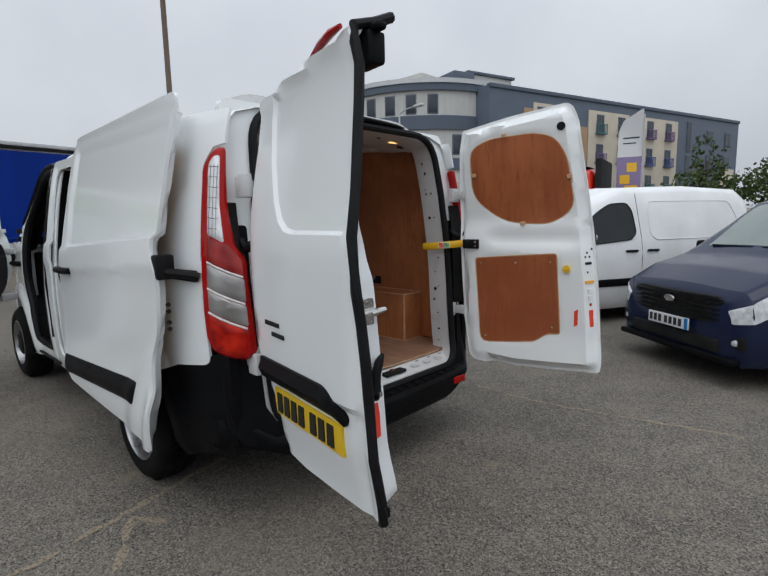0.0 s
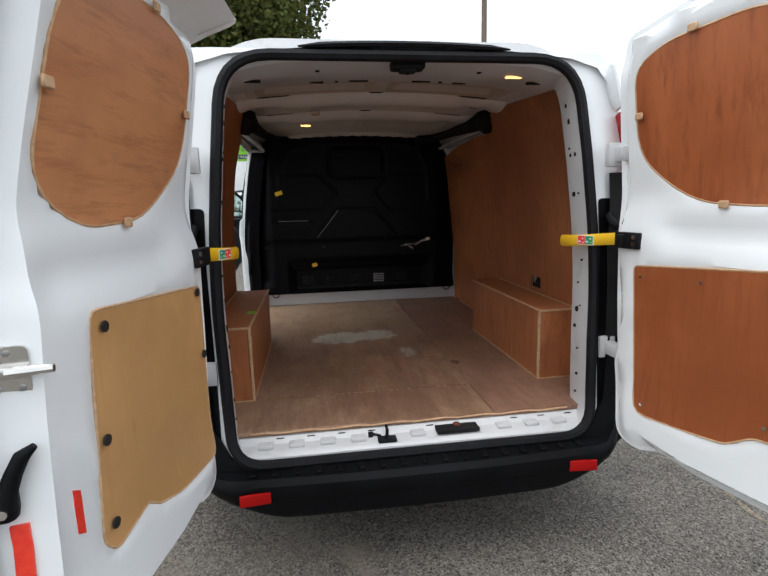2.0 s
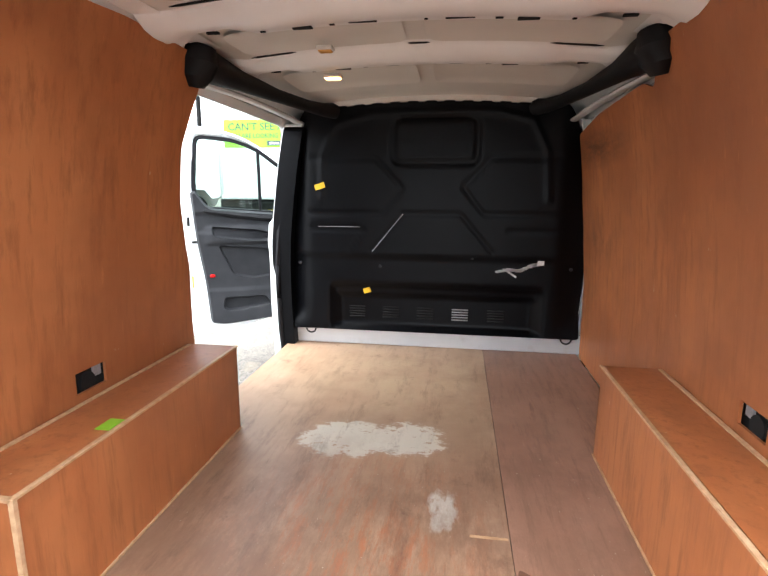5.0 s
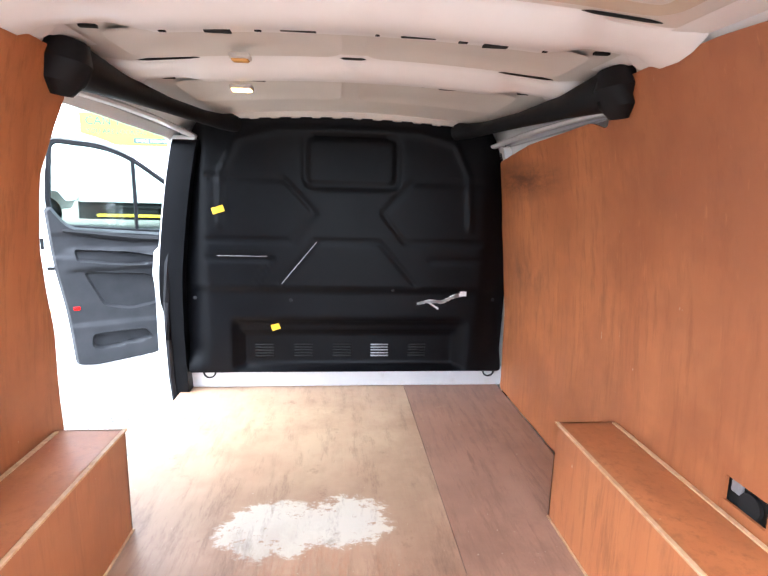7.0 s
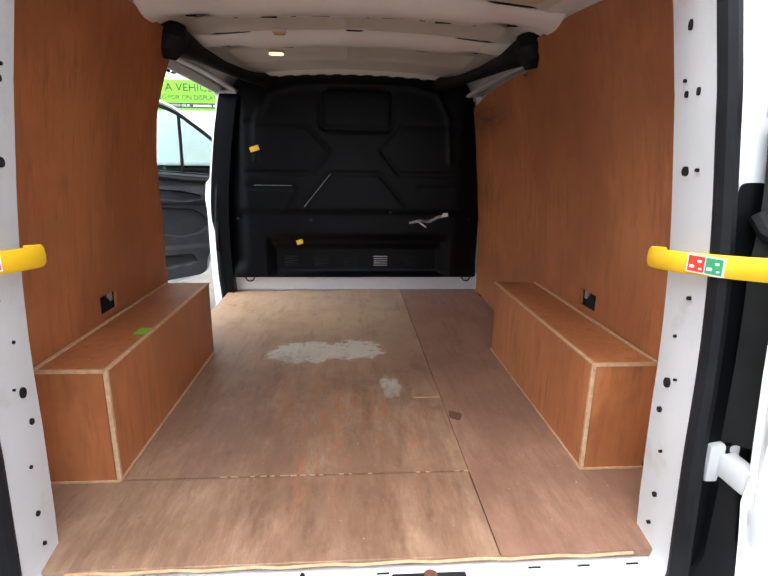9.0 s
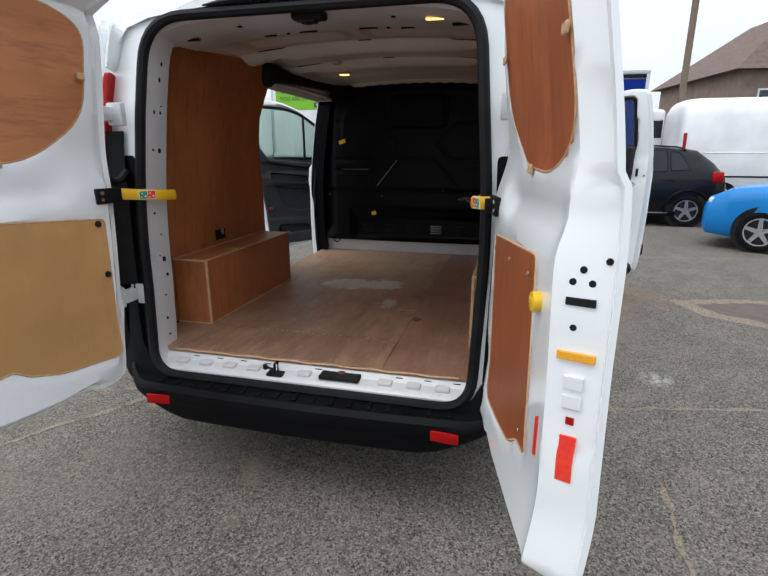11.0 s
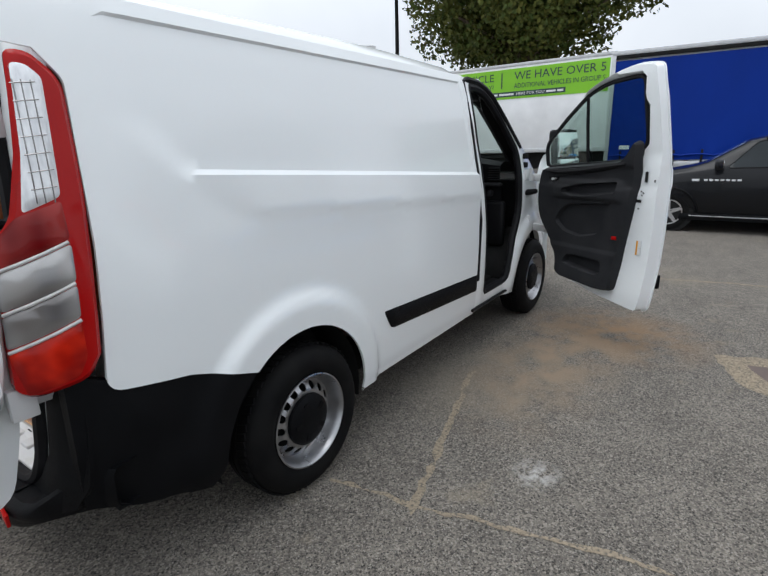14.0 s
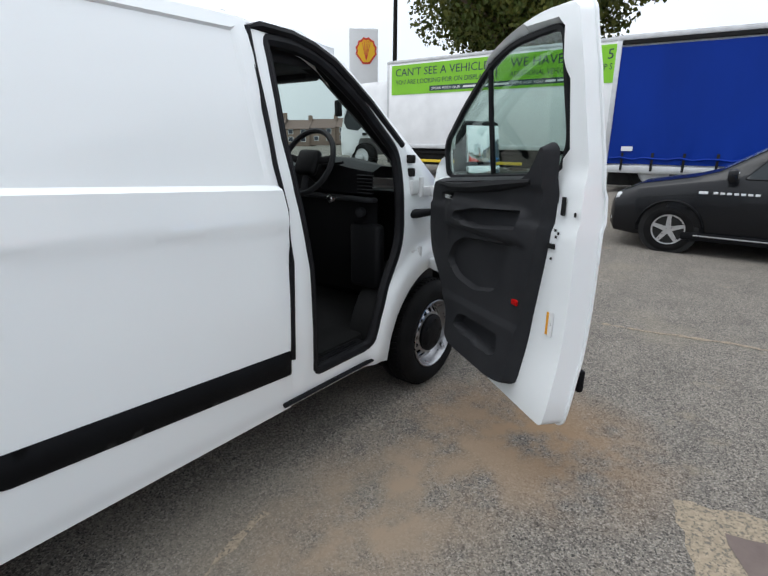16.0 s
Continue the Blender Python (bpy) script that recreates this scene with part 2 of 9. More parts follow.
PLY = plywood("reddish_ply_lining", (0.40, 0.131, 0.045), (0.48, 0.178, 0.065), (0.20, 0.066, 0.025))
mixed(PLY, noise_mask(PLY, 1.7, 0.50, 0.78, detail=9, rough=0.68, shift=(4, 2, 7)), (0.26, 0.082, 0.030))
mixed(PLY, noise_mask(PLY, 4.5, 0.58, 0.84, stretch=(1, 1, 0.35), detail=8, rough=0.7, shift=(1, 9, 3)), (0.19, 0.058, 0.022))
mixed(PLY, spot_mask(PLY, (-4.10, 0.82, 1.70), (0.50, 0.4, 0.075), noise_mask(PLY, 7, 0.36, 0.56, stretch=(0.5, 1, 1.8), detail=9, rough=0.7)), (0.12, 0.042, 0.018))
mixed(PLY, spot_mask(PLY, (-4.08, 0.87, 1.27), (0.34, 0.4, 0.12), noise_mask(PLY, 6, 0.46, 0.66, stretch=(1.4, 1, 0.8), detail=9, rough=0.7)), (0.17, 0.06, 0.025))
mixed(PLY, noise_mask(PLY, 26, 0.735, 0.80, stretch=(1, 1, 0.6), detail=3, shift=(8, 4, 1)), (0.55, 0.42, 0.32))
PLYDOOR = plywood("orange_ply_door_panel", (0.35, 0.090, 0.025), (0.45, 0.130, 0.038), (0.17, 0.042, 0.014))
# level-grained orange ply; the extra brightness is sky light put into its colour
PLYSKYLIT = plywood("skylit_orange_ply_panel", (0.50, 0.195, 0.080), (0.58, 0.25, 0.105), (0.26, 0.085, 0.032), grain=(0.14, 1, 1))
PLYLIGHT = plywood("pale_ply_door_panel", (0.62, 0.335, 0.125), (0.67, 0.375, 0.15), (0.36, 0.17, 0.055), rough=0.55, streak=1.04)
PLYEDGE = material("raw_ply_edge", (0.46, 0.27, 0.145), (0.60, 0.39, 0.225), rough=0.7, scale=60)
FLOORPLY = plywood("worn_ply_floor", (0.385, 0.232, 0.145), (0.46, 0.295, 0.195), (0.19, 0.105, 0.066), grain=(0.14, 1, 1), rough=0.45)
mixed(FLOORPLY, noise_mask(FLOORPLY, 3.0, 0.48, 0.68, detail=3), (0.33, 0.20, 0.128))
mixed(FLOORPLY, spot_mask(FLOORPLY, (-2.45, -0.10, 0.55), (0.60, 0.40, 0.4), noise_mask(FLOORPLY, 26, 0.48, 0.60, stretch=(0.22, 1, 1), detail=10, rough=0.75)), (0.40, 0.135, 0.055))
mixed(FLOORPLY, noise_mask(FLOORPLY, 2.4, 0.50, 0.72, detail=10, rough=0.7, shift=(6, 2, 1)), (0.26, 0.148, 0.092))
mixed(FLOORPLY, noise_mask(FLOORPLY, 4.0, 0.60, 0.80, stretch=(0.5, 1, 1), detail=9, rough=0.7, shift=(2, 7, 1)), (0.13, 0.07, 0.045))
mixed(FLOORPLY, spot_mask(FLOORPLY, (-3.95, -0.05, 0.55), (0.72, 0.75, 0.4), noise_mask(FLOORPLY, 4, 0.30, 0.62, detail=9, rough=0.7)), (0.47, 0.335, 0.215))
mixed(FLOORPLY, spot_mask(FLOORPLY, (-3.20, -0.24, 0.55), (0.155, 0.19, 0.4), noise_mask(FLOORPLY, 13, 0.30, 0.58, stretch=(1.3, 0.8, 1), detail=14, rough=0.8), (0.27, 0.36)), (0.56, 0.50, 0.41))
mixed(FLOORPLY, spot_mask(FLOORPLY, (-3.235, 0.0, 0.55), (0.15, 0.16, 0.4), noise_mask(FLOORPLY, 13, 0.30, 0.58, stretch=(1.3, 0.8, 1), detail=14, rough=0.8, shift=(4, 4, 4)), (0.27, 0.36)), (0.58, 0.52, 0.43))
mixed(FLOORPLY, spot_mask(FLOORPLY, (-2.80, 0.15, 0.55), (0.13, 0.06, 0.4), noise_mask(FLOORPLY, 16, 0.34, 0.62, stretch=(0.7, 1.4, 1), detail=10), (0.25, 0.5)), (0.52, 0.47, 0.40))
mixed(FLOORPLY, spot_mask(FLOORPLY, (-2.45, -0.15, 0.55), (0.65, 0.75, 0.4), noise_mask(FLOORPLY, 3.6, 0.44, 0.58, stretch=(0.6, 1, 1), detail=11, rough=0.72, shift=(2, 2, 6))), (0.22, 0.120, 0.075))
mixed(FLOORPLY, spot_mask(FLOORPLY, (-2.1, -0.05, 0.55), (0.75, 0.95, 0.4), noise_mask(FLOORPLY, 9, 0.42, 0.60, stretch=(0.30, 1, 1), detail=12, rough=0.8, shift=(3, 8, 2))), (0.185, 0.097, 0.058))
mixed(FLOORPLY, noise_mask(FLOORPLY, 120, 0.77, 0.82, detail=1), (0.50, 0.42, 0.32))
mixed(FLOORPLY, noise_mask(FLOORPLY, 17, 0.54, 0.86, stretch=(0.22, 1, 1), detail=8, rough=0.75, shift=(3, 1, 5)), (0.105, 0.052, 0.034))
mixed(FLOORPLY, noise_mask(FLOORPLY, 7, 0.60, 0.80, detail=9, rough=0.7, shift=(1, 6, 2)), (0.12, 0.058, 0.036))
FLOORSIDE = plywood("brown_ply_floor_strip", (0.31, 0.168, 0.112), (0.37, 0.208, 0.142), (0.18, 0.094, 0.064), grain=(0.14, 1, 1), rough=0.42)
mixed(FLOORSIDE, noise_mask(FLOORSIDE, 3.0, 0.52, 0.78, detail=10, rough=0.7), (0.21, 0.115, 0.078))
mixed(FLOORSIDE, noise_mask(FLOORSIDE, 5.0, 0.60, 0.80, detail=9, rough=0.7, shift=(3, 3, 3)), (0.40, 0.25, 0.175))
mixed(FLOORSIDE, spot_mask(FLOORSIDE, (-2.1, 0.6, 0.55), (0.9, 0.6, 0.4), noise_mask(FLOORSIDE, 6, 0.40, 0.62, stretch=(0.45, 1, 1), detail=12, rough=0.8, shift=(3, 8, 2))), (0.19, 0.098, 0.062))
mixed(FLOORSIDE, noise_mask(FLOORSIDE, 90, 0.76, 0.82, detail=1), (0.42, 0.34, 0.27))

ASPHALT = material("worn_asphalt", (0.116, 0.103, 0.089), (0.171, 0.152, 0.131), rough=0.9, scale=3.0, detail=6, bump=0.5, bump_scale=120, rough_var=0.06, spec=0.25)


def aggregate(m, scale, lo, hi, colour, amount):
    """Single stones of the surface: random cells, some of them paler or darker than the binder."""
    n, l = m.node_tree.nodes, m.node_tree.links
    tc, vo, sp, mr = n.new("ShaderNodeTexCoord"), n.new("ShaderNodeTexVoronoi"), n.new("ShaderNodeSeparateColor"), n.new("ShaderNodeMapRange")
    vo.inputs["Scale"].default_value, vo.inputs["Randomness"].default_value = scale, 1.0
    l.new(tc.outputs["Object"], vo.inputs["Vector"])
    l.new(vo.outputs["Color"], sp.inputs["Color"])
    l.new(sp.outputs["Red"], mr.inputs["Value"])
    mr.inputs["From Min"].default_value, mr.inputs["From Max"].default_value = lo, hi
    mr.inputs["To Max"].default_value = amount
    mixed(m, mr.outputs["Result"], colour)


aggregate(ASPHALT, 95, 0.45, 0.0, (0.042, 0.040, 0.037), 0.75)
aggregate(ASPHALT, 120, 0.60, 1.0, (0.305, 0.273, 0.233), 0.70)
aggregate(ASPHALT, 210, 0.80, 1.0, (0.42, 0.395, 0.355), 0.5)
aggregate(ASPHALT, 160, 0.30, 0.0, (0.016, 0.016, 0.016), 0.9)
mixed(ASPHALT, noise_mask(ASPHALT, 0.55, 0.55, 0.78, detail=7), (0.19, 0.165, 0.13))
mixed(ASPHALT, noise_mask(ASPHALT, 2.3, 0.62, 0.80, detail=7, shift=(9, 1, 0)), (0.24, 0.20, 0.15))
mixed(ASPHALT, spot_mask(ASPHALT, (-5.45, 3.7, 0), (0.55, 0.6, 1), noise_mask(ASPHALT, 4, 0.36, 0.56)), (0.25, 0.165, 0.098))
mixed(ASPHALT, spot_mask(ASPHALT, (-4.6, 3.45, 0), (0.9, 0.40, 1), noise_mask(ASPHALT, 4, 0.36, 0.60)), (0.25, 0.19, 0.135))
mixed(ASPHALT, spot_mask(ASPHALT, (-3.35, 3.81, 0), (0.10, 0.10, 1), noise_mask(ASPHALT, 16, 0.42, 0.60)), (0.42, 0.41, 0.39))
GRIT = material("sandy_joint_grit", (0.225, 0.185, 0.135), (0.32, 0.262, 0.19), rough=0.95, scale=45, spec=0.2)
mixed(GRIT, noise_mask(GRIT, 70, 0.50, 0.62, detail=2), (0.13, 0.115, 0.095))

# ---- shaping ----
REPAIR = material("reddish_repair_surface", (0.115, 0.088, 0.080), (0.15, 0.118, 0.105), rough=0.8, scale=9, bump=0.3, bump_scale=90, spec=0.25)
ALLOY_GREY = material("scuffed_grey_plastic", (0.22, 0.22, 0.23), (0.32, 0.32, 0.33), rough=0.6, scale=80)


def lathe(bm, profile, segs=40, axis="y", centre=(0, 0, 0), close=False):
    """Turns (radius, along) pairs round an axis."""
    rings = []
    for r, a in profile:
        ring = []
        for i in range(segs):
            c, s = r * math.cos(2 * math.pi * i / segs), r * math.sin(2 * math.pi * i / segs)
            v = {"x": (a, c, s), "y": (c, a, s), "z": (c, s, a)}[axis]
            ring.append(bm.verts.new([p + q for p, q in zip(v, centre)]))
        rings.append(ring)
    pairs = list(zip(rings, rings[1:])) + ([(rings[-1], rings[0])] if close else [])
    for r0, r1 in pairs:
        for i in range(segs):
            bm.faces.new((r0[i], r0[(i + 1) % segs], r1[(i + 1) % segs], r1[i]))
    if not close:
        bm.faces.new(rings[0][::-1])
        bm.faces.new(rings[-1])
    return bm


def box(bm, lo, hi, bevel=0.0, segs=2, m=None):
    got = bmesh.ops.create_cube(bm, size=1.0)["verts"]
    for v in got:
        v.co = Vector([l + (c + 0.5) * (h - l) for c, l, h in zip(v.co, lo, hi)])
    if bevel:
        edges = list({e for v in got for e in v.link_edges})
        got = [v for v in bmesh.ops.bevel(bm, geom=edges, offset=bevel, segments=segs, affect="EDGES", profile=0.5)["verts"]]
        got = list({v for v in got})
    if m is not None:
        bmesh.ops.transform(bm, matrix=m, verts=got if bevel else got)
    return bm


def tube(bm, path, radius, sides=8, closed=False, flat=1.0, up=(0, 0, 1)):
    """A round or flattened bar along points; radius may be one number or one per point."""
    pts = [Vector(p) for p in path]
    rad = radius if isinstance(radius, (list, tuple)) else [radius] * len(pts)
    rings = []
    for i, p in enumerate(pts):
        if closed:
            d = pts[(i + 1) % len(pts)] - pts[i - 1]
        else:
            d = pts[min(i + 1, len(pts) - 1)] - pts[max(i - 1, 0)]
        d.normalize()
        a = d.cross(Vector(up))
        if a.length < 1e-3:
            a = d.cross(Vector((1, 0, 0)))
        a.normalize()
        b = a.cross(d)
        rings.append([bm.verts.new(p + a * rad[i] * math.cos(k) + b * rad[i] * flat * math.sin(k)) for k in [2 * math.pi * j / sides for j in range(sides)]])
    for r0, r1 in list(zip(rings, rings[1:])) + ([(rings[-1], rings[0])] if closed else []):
        for j in range(sides):
            bm.faces.new((r0[j], r0[(j + 1) % sides], r1[(j + 1) % sides], r1[j]))
    if not closed:
        bm.faces.new(rings[0][::-1])
        bm.faces.new(rings[-1])
    return bm


def rounded(pts, radius, n=5):
    """Rounds the corners of a closed outline; radius may be one number or one per corner."""
    rad = radius if isinstance(radius, (list, tuple)) else [radius] * len(pts)
    out = []
    for i, p in enumerate(pts):
        p, a, b = Vector(p), Vector(pts[i - 1]), Vector(pts[(i + 1) % len(pts)])
        r = min(rad[i], (a - p).length * 0.45, (b - p).length * 0.45)
        if r < 1e-4:
            out.append(tuple(p))
            continue
        q0, q1 = p + (a - p).normalized() * r, p + (b - p).normalized() * r
        for k in range(n + 1):
            t = k / n
            q = q0 * (1 - t) ** 2 + p * 2 * t * (1 - t) + q1 * t * t
            out.append(tuple(q))
    return out


def dense(pts, step):
    out = []
    for i, p in enumerate(pts):
        q = pts[(i + 1) % len(pts)]
        n = max(1, int(math.ceil(math.dist(p, q) / step)))
        out += [(p[0] + (q[0] - p[0]) * k / n, p[1] + (q[1] - p[1]) * k / n) for k in range(n)]
    return out


def inside(P, poly):
    x, y = P[:, 0], P[:, 1]
    got = np.zeros(len(P), bool)
    for (x0, y0), (x1, y1) in zip(poly, poly[1:] + poly[:1]):
        if y0 != y1:
            got ^= ((y0 > y) != (y1 > y)) & (x < (x1 - x0) * (y - y0) / (y1 - y0) + x0)
    return got


def rim_distance(P, poly):
    best = np.full(len(P), 1e9)
    for a, b in zip(poly, poly[1:] + poly[:1]):
        a, b = np.array(a), np.array(b)
        d = b - a
        t = np.clip(((P - a) @ d) / max(d @ d, 1e-12), 0, 1)
        best = np.minimum(best, np.hypot(*(P - a - t[:, None] * d).T))
    return best


def sheet(outline, surf, holes=(), step=0.05, back=None, lines=()):
    """Fills a flat outline with an even mesh and bends it by surf(u, v, rim distance); back gives the far side of a thick panel."""
    from mathutils.geometry import delaunay_2d_cdt
    loops = [dense(list(outline), step)] + [dense(list(h), step) for h in holes]
    pts, edges = [], []
    for lp in loops:
        k = len(pts)
        pts += lp
        edges += [(k + i, k + (i + 1) % len(lp)) for i in range(len(lp))]
    A = np.array(loops[0])
    (u0, v0), (u1, v1) = A.min(0), A.max(0)
    gu, gv = np.arange(u0 + step / 2, u1, step), np.arange(v0 + step / 2, v1, step)
    G = np.array([(u, v) for v in gv for u in gu]) if len(gu) and len(gv) else np.zeros((0, 2))
    if len(G):
        keep = inside(G, loops[0])
        near = rim_distance(G, loops[0])
        for lp in loops[1:]:
            keep &= ~inside(G, lp)
            near = np.minimum(near, rim_distance(G, lp))
        for ln in lines:
            near = np.minimum(near, rim_distance(G, list(ln) + list(ln)[-2:0:-1]))
        pts += [tuple(p) for p in G[keep & (near > step * 0.4)]]
    for ln in lines:
        fine = []
        for p, q in zip(ln, ln[1:]):
            n = max(1, int(math.ceil(math.dist(p, q) / step)))
            fine += [(p[0] + (q[0] - p[0]) * k / n, p[1] + (q[1] - p[1]) * k / n) for k in range(n)]
        fine.append(ln[-1])
        k = len(pts)
        pts += fine
        edges += [(k + i, k + i + 1) for i in range(len(fine) - 1)]
    V, _, F, *_ = delaunay_2d_cdt([Vector(p) for p in pts], edges, [], 0, 1e-6)
    V = np.array([tuple(v) for v in V])
    F = np.array([f for f in F if len(f) == 3])
    C = V[F].mean(1)
    ok = inside(C, loops[0])
    for lp in loops[1:]:
        ok &= ~inside(C, lp)
    F = F[ok]
    D = rim_distance(V, loops[0])
    for lp in loops[1:]:
        D = np.minimum(D, rim_distance(V, lp))
    bm = bmesh.new()
    front = [bm.verts.new(surf(u, v, d)) for (u, v), d in zip(V, D)]
    for f in F:
        bm.faces.new([front[i] for i in f])
    if back:
        behind = [bm.verts.new(back(u, v, d)) for (u, v), d in zip(V, D)]
        for f in F:
            bm.faces.new([behind[i] for i in f[::-1]])
        count = {}
        for f in F:
            for i, j in ((f[0], f[1]), (f[1], f[2]), (f[2], f[0])):
                count[(i, j)] = 1
        for i, j in list(count):
            if (j, i) not in count:
                bm.faces.new((front[j], front[i], behind[i], behind[j]))
    bmesh.ops.delete(bm, geom=[v for v in bm.verts if not v.link_faces], context="VERTS")
    return bm


def inset(poly, d, step=0.03):
    """A closed line that runs inside an outline at a fixed distance, for crisp folded edges."""
    pts = dense(list(poly), step)
    area = sum(a[0] * b[1] - b[0] * a[1] for a, b in zip(pts, pts[1:] + pts[:1]))
    sg = 1 if area > 0 else -1
    out = []
    for i, p in enumerate(pts):
        a, b = Vector(pts[i - 1]), Vector(pts[(i + 1) % len(pts)])
        t = (b - a).normalized()
        q = Vector(p) + Vector((-t.y, t.x)) * d * sg
        if rim_distance(np.array([tuple(q)]), pts)[0] > 0.9 * d and (not out or math.dist(q, out[-1]) > 0.35 * step):
            out.append(tuple(q))
    return out + out[:1]


def finish(bm, angle=38.0, recalc=True):
    if recalc:
        bmesh.ops.recalc_face_normals(bm, faces=bm.faces)
    lim = radians(angle)
    for f in bm.faces:
        f.smooth = True
    for e in bm.edges:
        if len(e.link_faces) == 2 and e.calc_face_angle(0) > lim:
            e.smooth = False


def part(name, bm, mat, parent, label="", m=None, angle=38.0, recalc=True):
    """Links a bmesh as one mesh object under a thing or a part. m places it in its parent's own frame."""
    finish(bm, angle, recalc)
    me = bpy.data.meshes.new(name)
    bm.to_mesh(me)
    bm.free()
    for one in (mat if isinstance(mat, (list, tuple)) else [mat]):
        me.materials.append(one)
    ob = new(name, me)
    ob.parent = parent
    if m is not None:
        ob.matrix_basis = m
    if label:
        ob["label"] = label
    return ob


def thing(name, label, category, place, group="", kind=""):
    ob = new(name)
    ob.empty_display_size = 0.2
    ob.matrix_basis = place
    return tagged(ob, label, category, group, kind)


def solid(name, bm, mat, label, category, group="", kind="", m=None, angle=38.0):
    """A thing of one mesh."""
    ob = part(name, bm, mat, None, "", m, angle)
    return tagged(ob, label, category, group, kind)


def lettering(bm, text, size, m, depth=0.002):
    """Adds the outlines of words in the built-in font, standing in the xz plane of m."""
    cu = bpy.data.curves.new("words", "FONT")
    cu.body, cu.size, cu.extrude, cu.resolution_u = text, size, depth, 2
    tmp = bpy.data.objects.new("words", cu)
    me = bpy.data.meshes.new_from_object(tmp)
    me.transform(m @ Matrix.Rotation(radians(90), 4, "X"))
    bm.from_mesh(me)
    bpy.data.objects.remove(tmp)
    bpy.data.curves.remove(cu)
    bpy.data.meshes.remove(me)
    return bm


def ease(a, b, x):
    t = min(1.0, max(0.0, (x - a) / (b - a)))
    return t * t * (3 - 2 * t)


def table(x, pairs):
    return float(np.interp(x, [p[0] for p in pairs], [p[1] for p in pairs]))

# ---- ground ----
def ground_z(x, y):
    """The yard is level and lifts gently behind the parked trucks."""
    return 0.55 * ease(-11.8, -13.6, x) * ease(9.0, 6.0, y) * ease(-30, -20, y)


def make_ground():
    xs = [-900, -300, -120, -60, -40, -30, -24, -20, -18] + [-17 + 0.5 * i for i in range(14)] + [-9 + 1.0 * i for i in range(20)] + [14, 20, 40, 100, 300, 900]
    ys = [-900, -300, -100, -50, -34, -30, -27, -24, -20] + [-18 + 1.5 * i for i in range(25)] + [24, 32, 60, 120, 300, 900]
    bm = bmesh.new()
    grid = [[bm.verts.new((x, y, ground_z(x, y))) for x in xs] for y in ys]
    for r0, r1 in zip(grid, grid[1:]):
        for i in range(len(xs) - 1):
            bm.faces.new((r0[i], r0[i + 1], r1[i + 1], r1[i]))
    solid("ground", bm, ASPHALT, "worn grey asphalt yard with sandy stains", "ground", kind="structure")


make_ground()


def joint(points, width, seed, name="ground_joint"):
    """A sand-filled crack in the asphalt: a thin ragged ribbon, a few millimetres proud."""
    rnd = random.Random(seed)
    bm = bmesh.new()
    pts = []
    for a, b in zip(points, points[1:]):
        n = max(2, int(math.dist(a, b) / 0.05))
        pts += [(a[0] + (b[0] - a[0]) * k / n, a[1] + (b[1] - a[1]) * k / n) for k in range(n)]
    pts.append(points[-1])
    last = None
    wob = 0.0
    for i, p in enumerate(pts):
        q = pts[min(i + 1, len(pts) - 1)]
        o = pts[max(i - 1, 0)]
        d = Vector((q[0] - o[0], q[1] - o[1])).normalized()
        nrm = Vector((-d.y, d.x))
        wob = 0.8 * wob + rnd.uniform(-0.012, 0.012)
        w0, w1 = width * rnd.uniform(0.1, 0.62), width * rnd.uniform(0.1, 0.62)
        if rnd.random() < 0.14:
            w0 = w1 = width * 0.02
        c = Vector(p) + nrm * wob
        z = ground_z(*p) + 0.0016 + 0.0002 * seed
        row = [bm.verts.new((*(c + nrm * w0), z)), bm.verts.new((*(c - nrm * w1), z))]
        if last:
            bm.faces.new((last[0], row[0], row[1], last[1]))
        last = row
    ob = part(name, bm, GRIT, None)
    return tagged(ob, "sandy grit-filled joint in the asphalt", "ground joint", kind="structure")


joint([(-2.84, 3.42), (-2.82, 3.24), (-2.77, 3.02)], 0.036, 1)
joint([(-2.80, 3.47), (-3.23, 3.34), (-3.55, 3.27), (-3.86, 3.18), (-4.2, 3.05)], 0.05, 2)
joint([(-2.86, 3.46), (-2.92, 3.68), (-2.98, 4.05), (-3.08, 4.5), (-3.2, 5.3)], 0.03, 3)
joint([(-2.2, 0.85), (-2.36, 0.77), (-1.2, 0.05), (0.2, -0.8)], 0.05, 4)
joint([(-2.2, -0.7), (-2.30, 0.25), (-2.45, 0.86), (-2.62, 1.39)], 0.045, 5)
joint([(-0.3, 3.75), (-0.95, 3.6), (-1.54, 3.5), (-2.2, 3.52)], 0.035, 6)
joint([(-7.2, 2.2), (-7.6, 4.4), (-8.0, 7.5)], 0.05, 8)
joint([(-3.4, -0.6), (-4.4, -1.9), (-5.6, -3.6)], 0.05, 9)


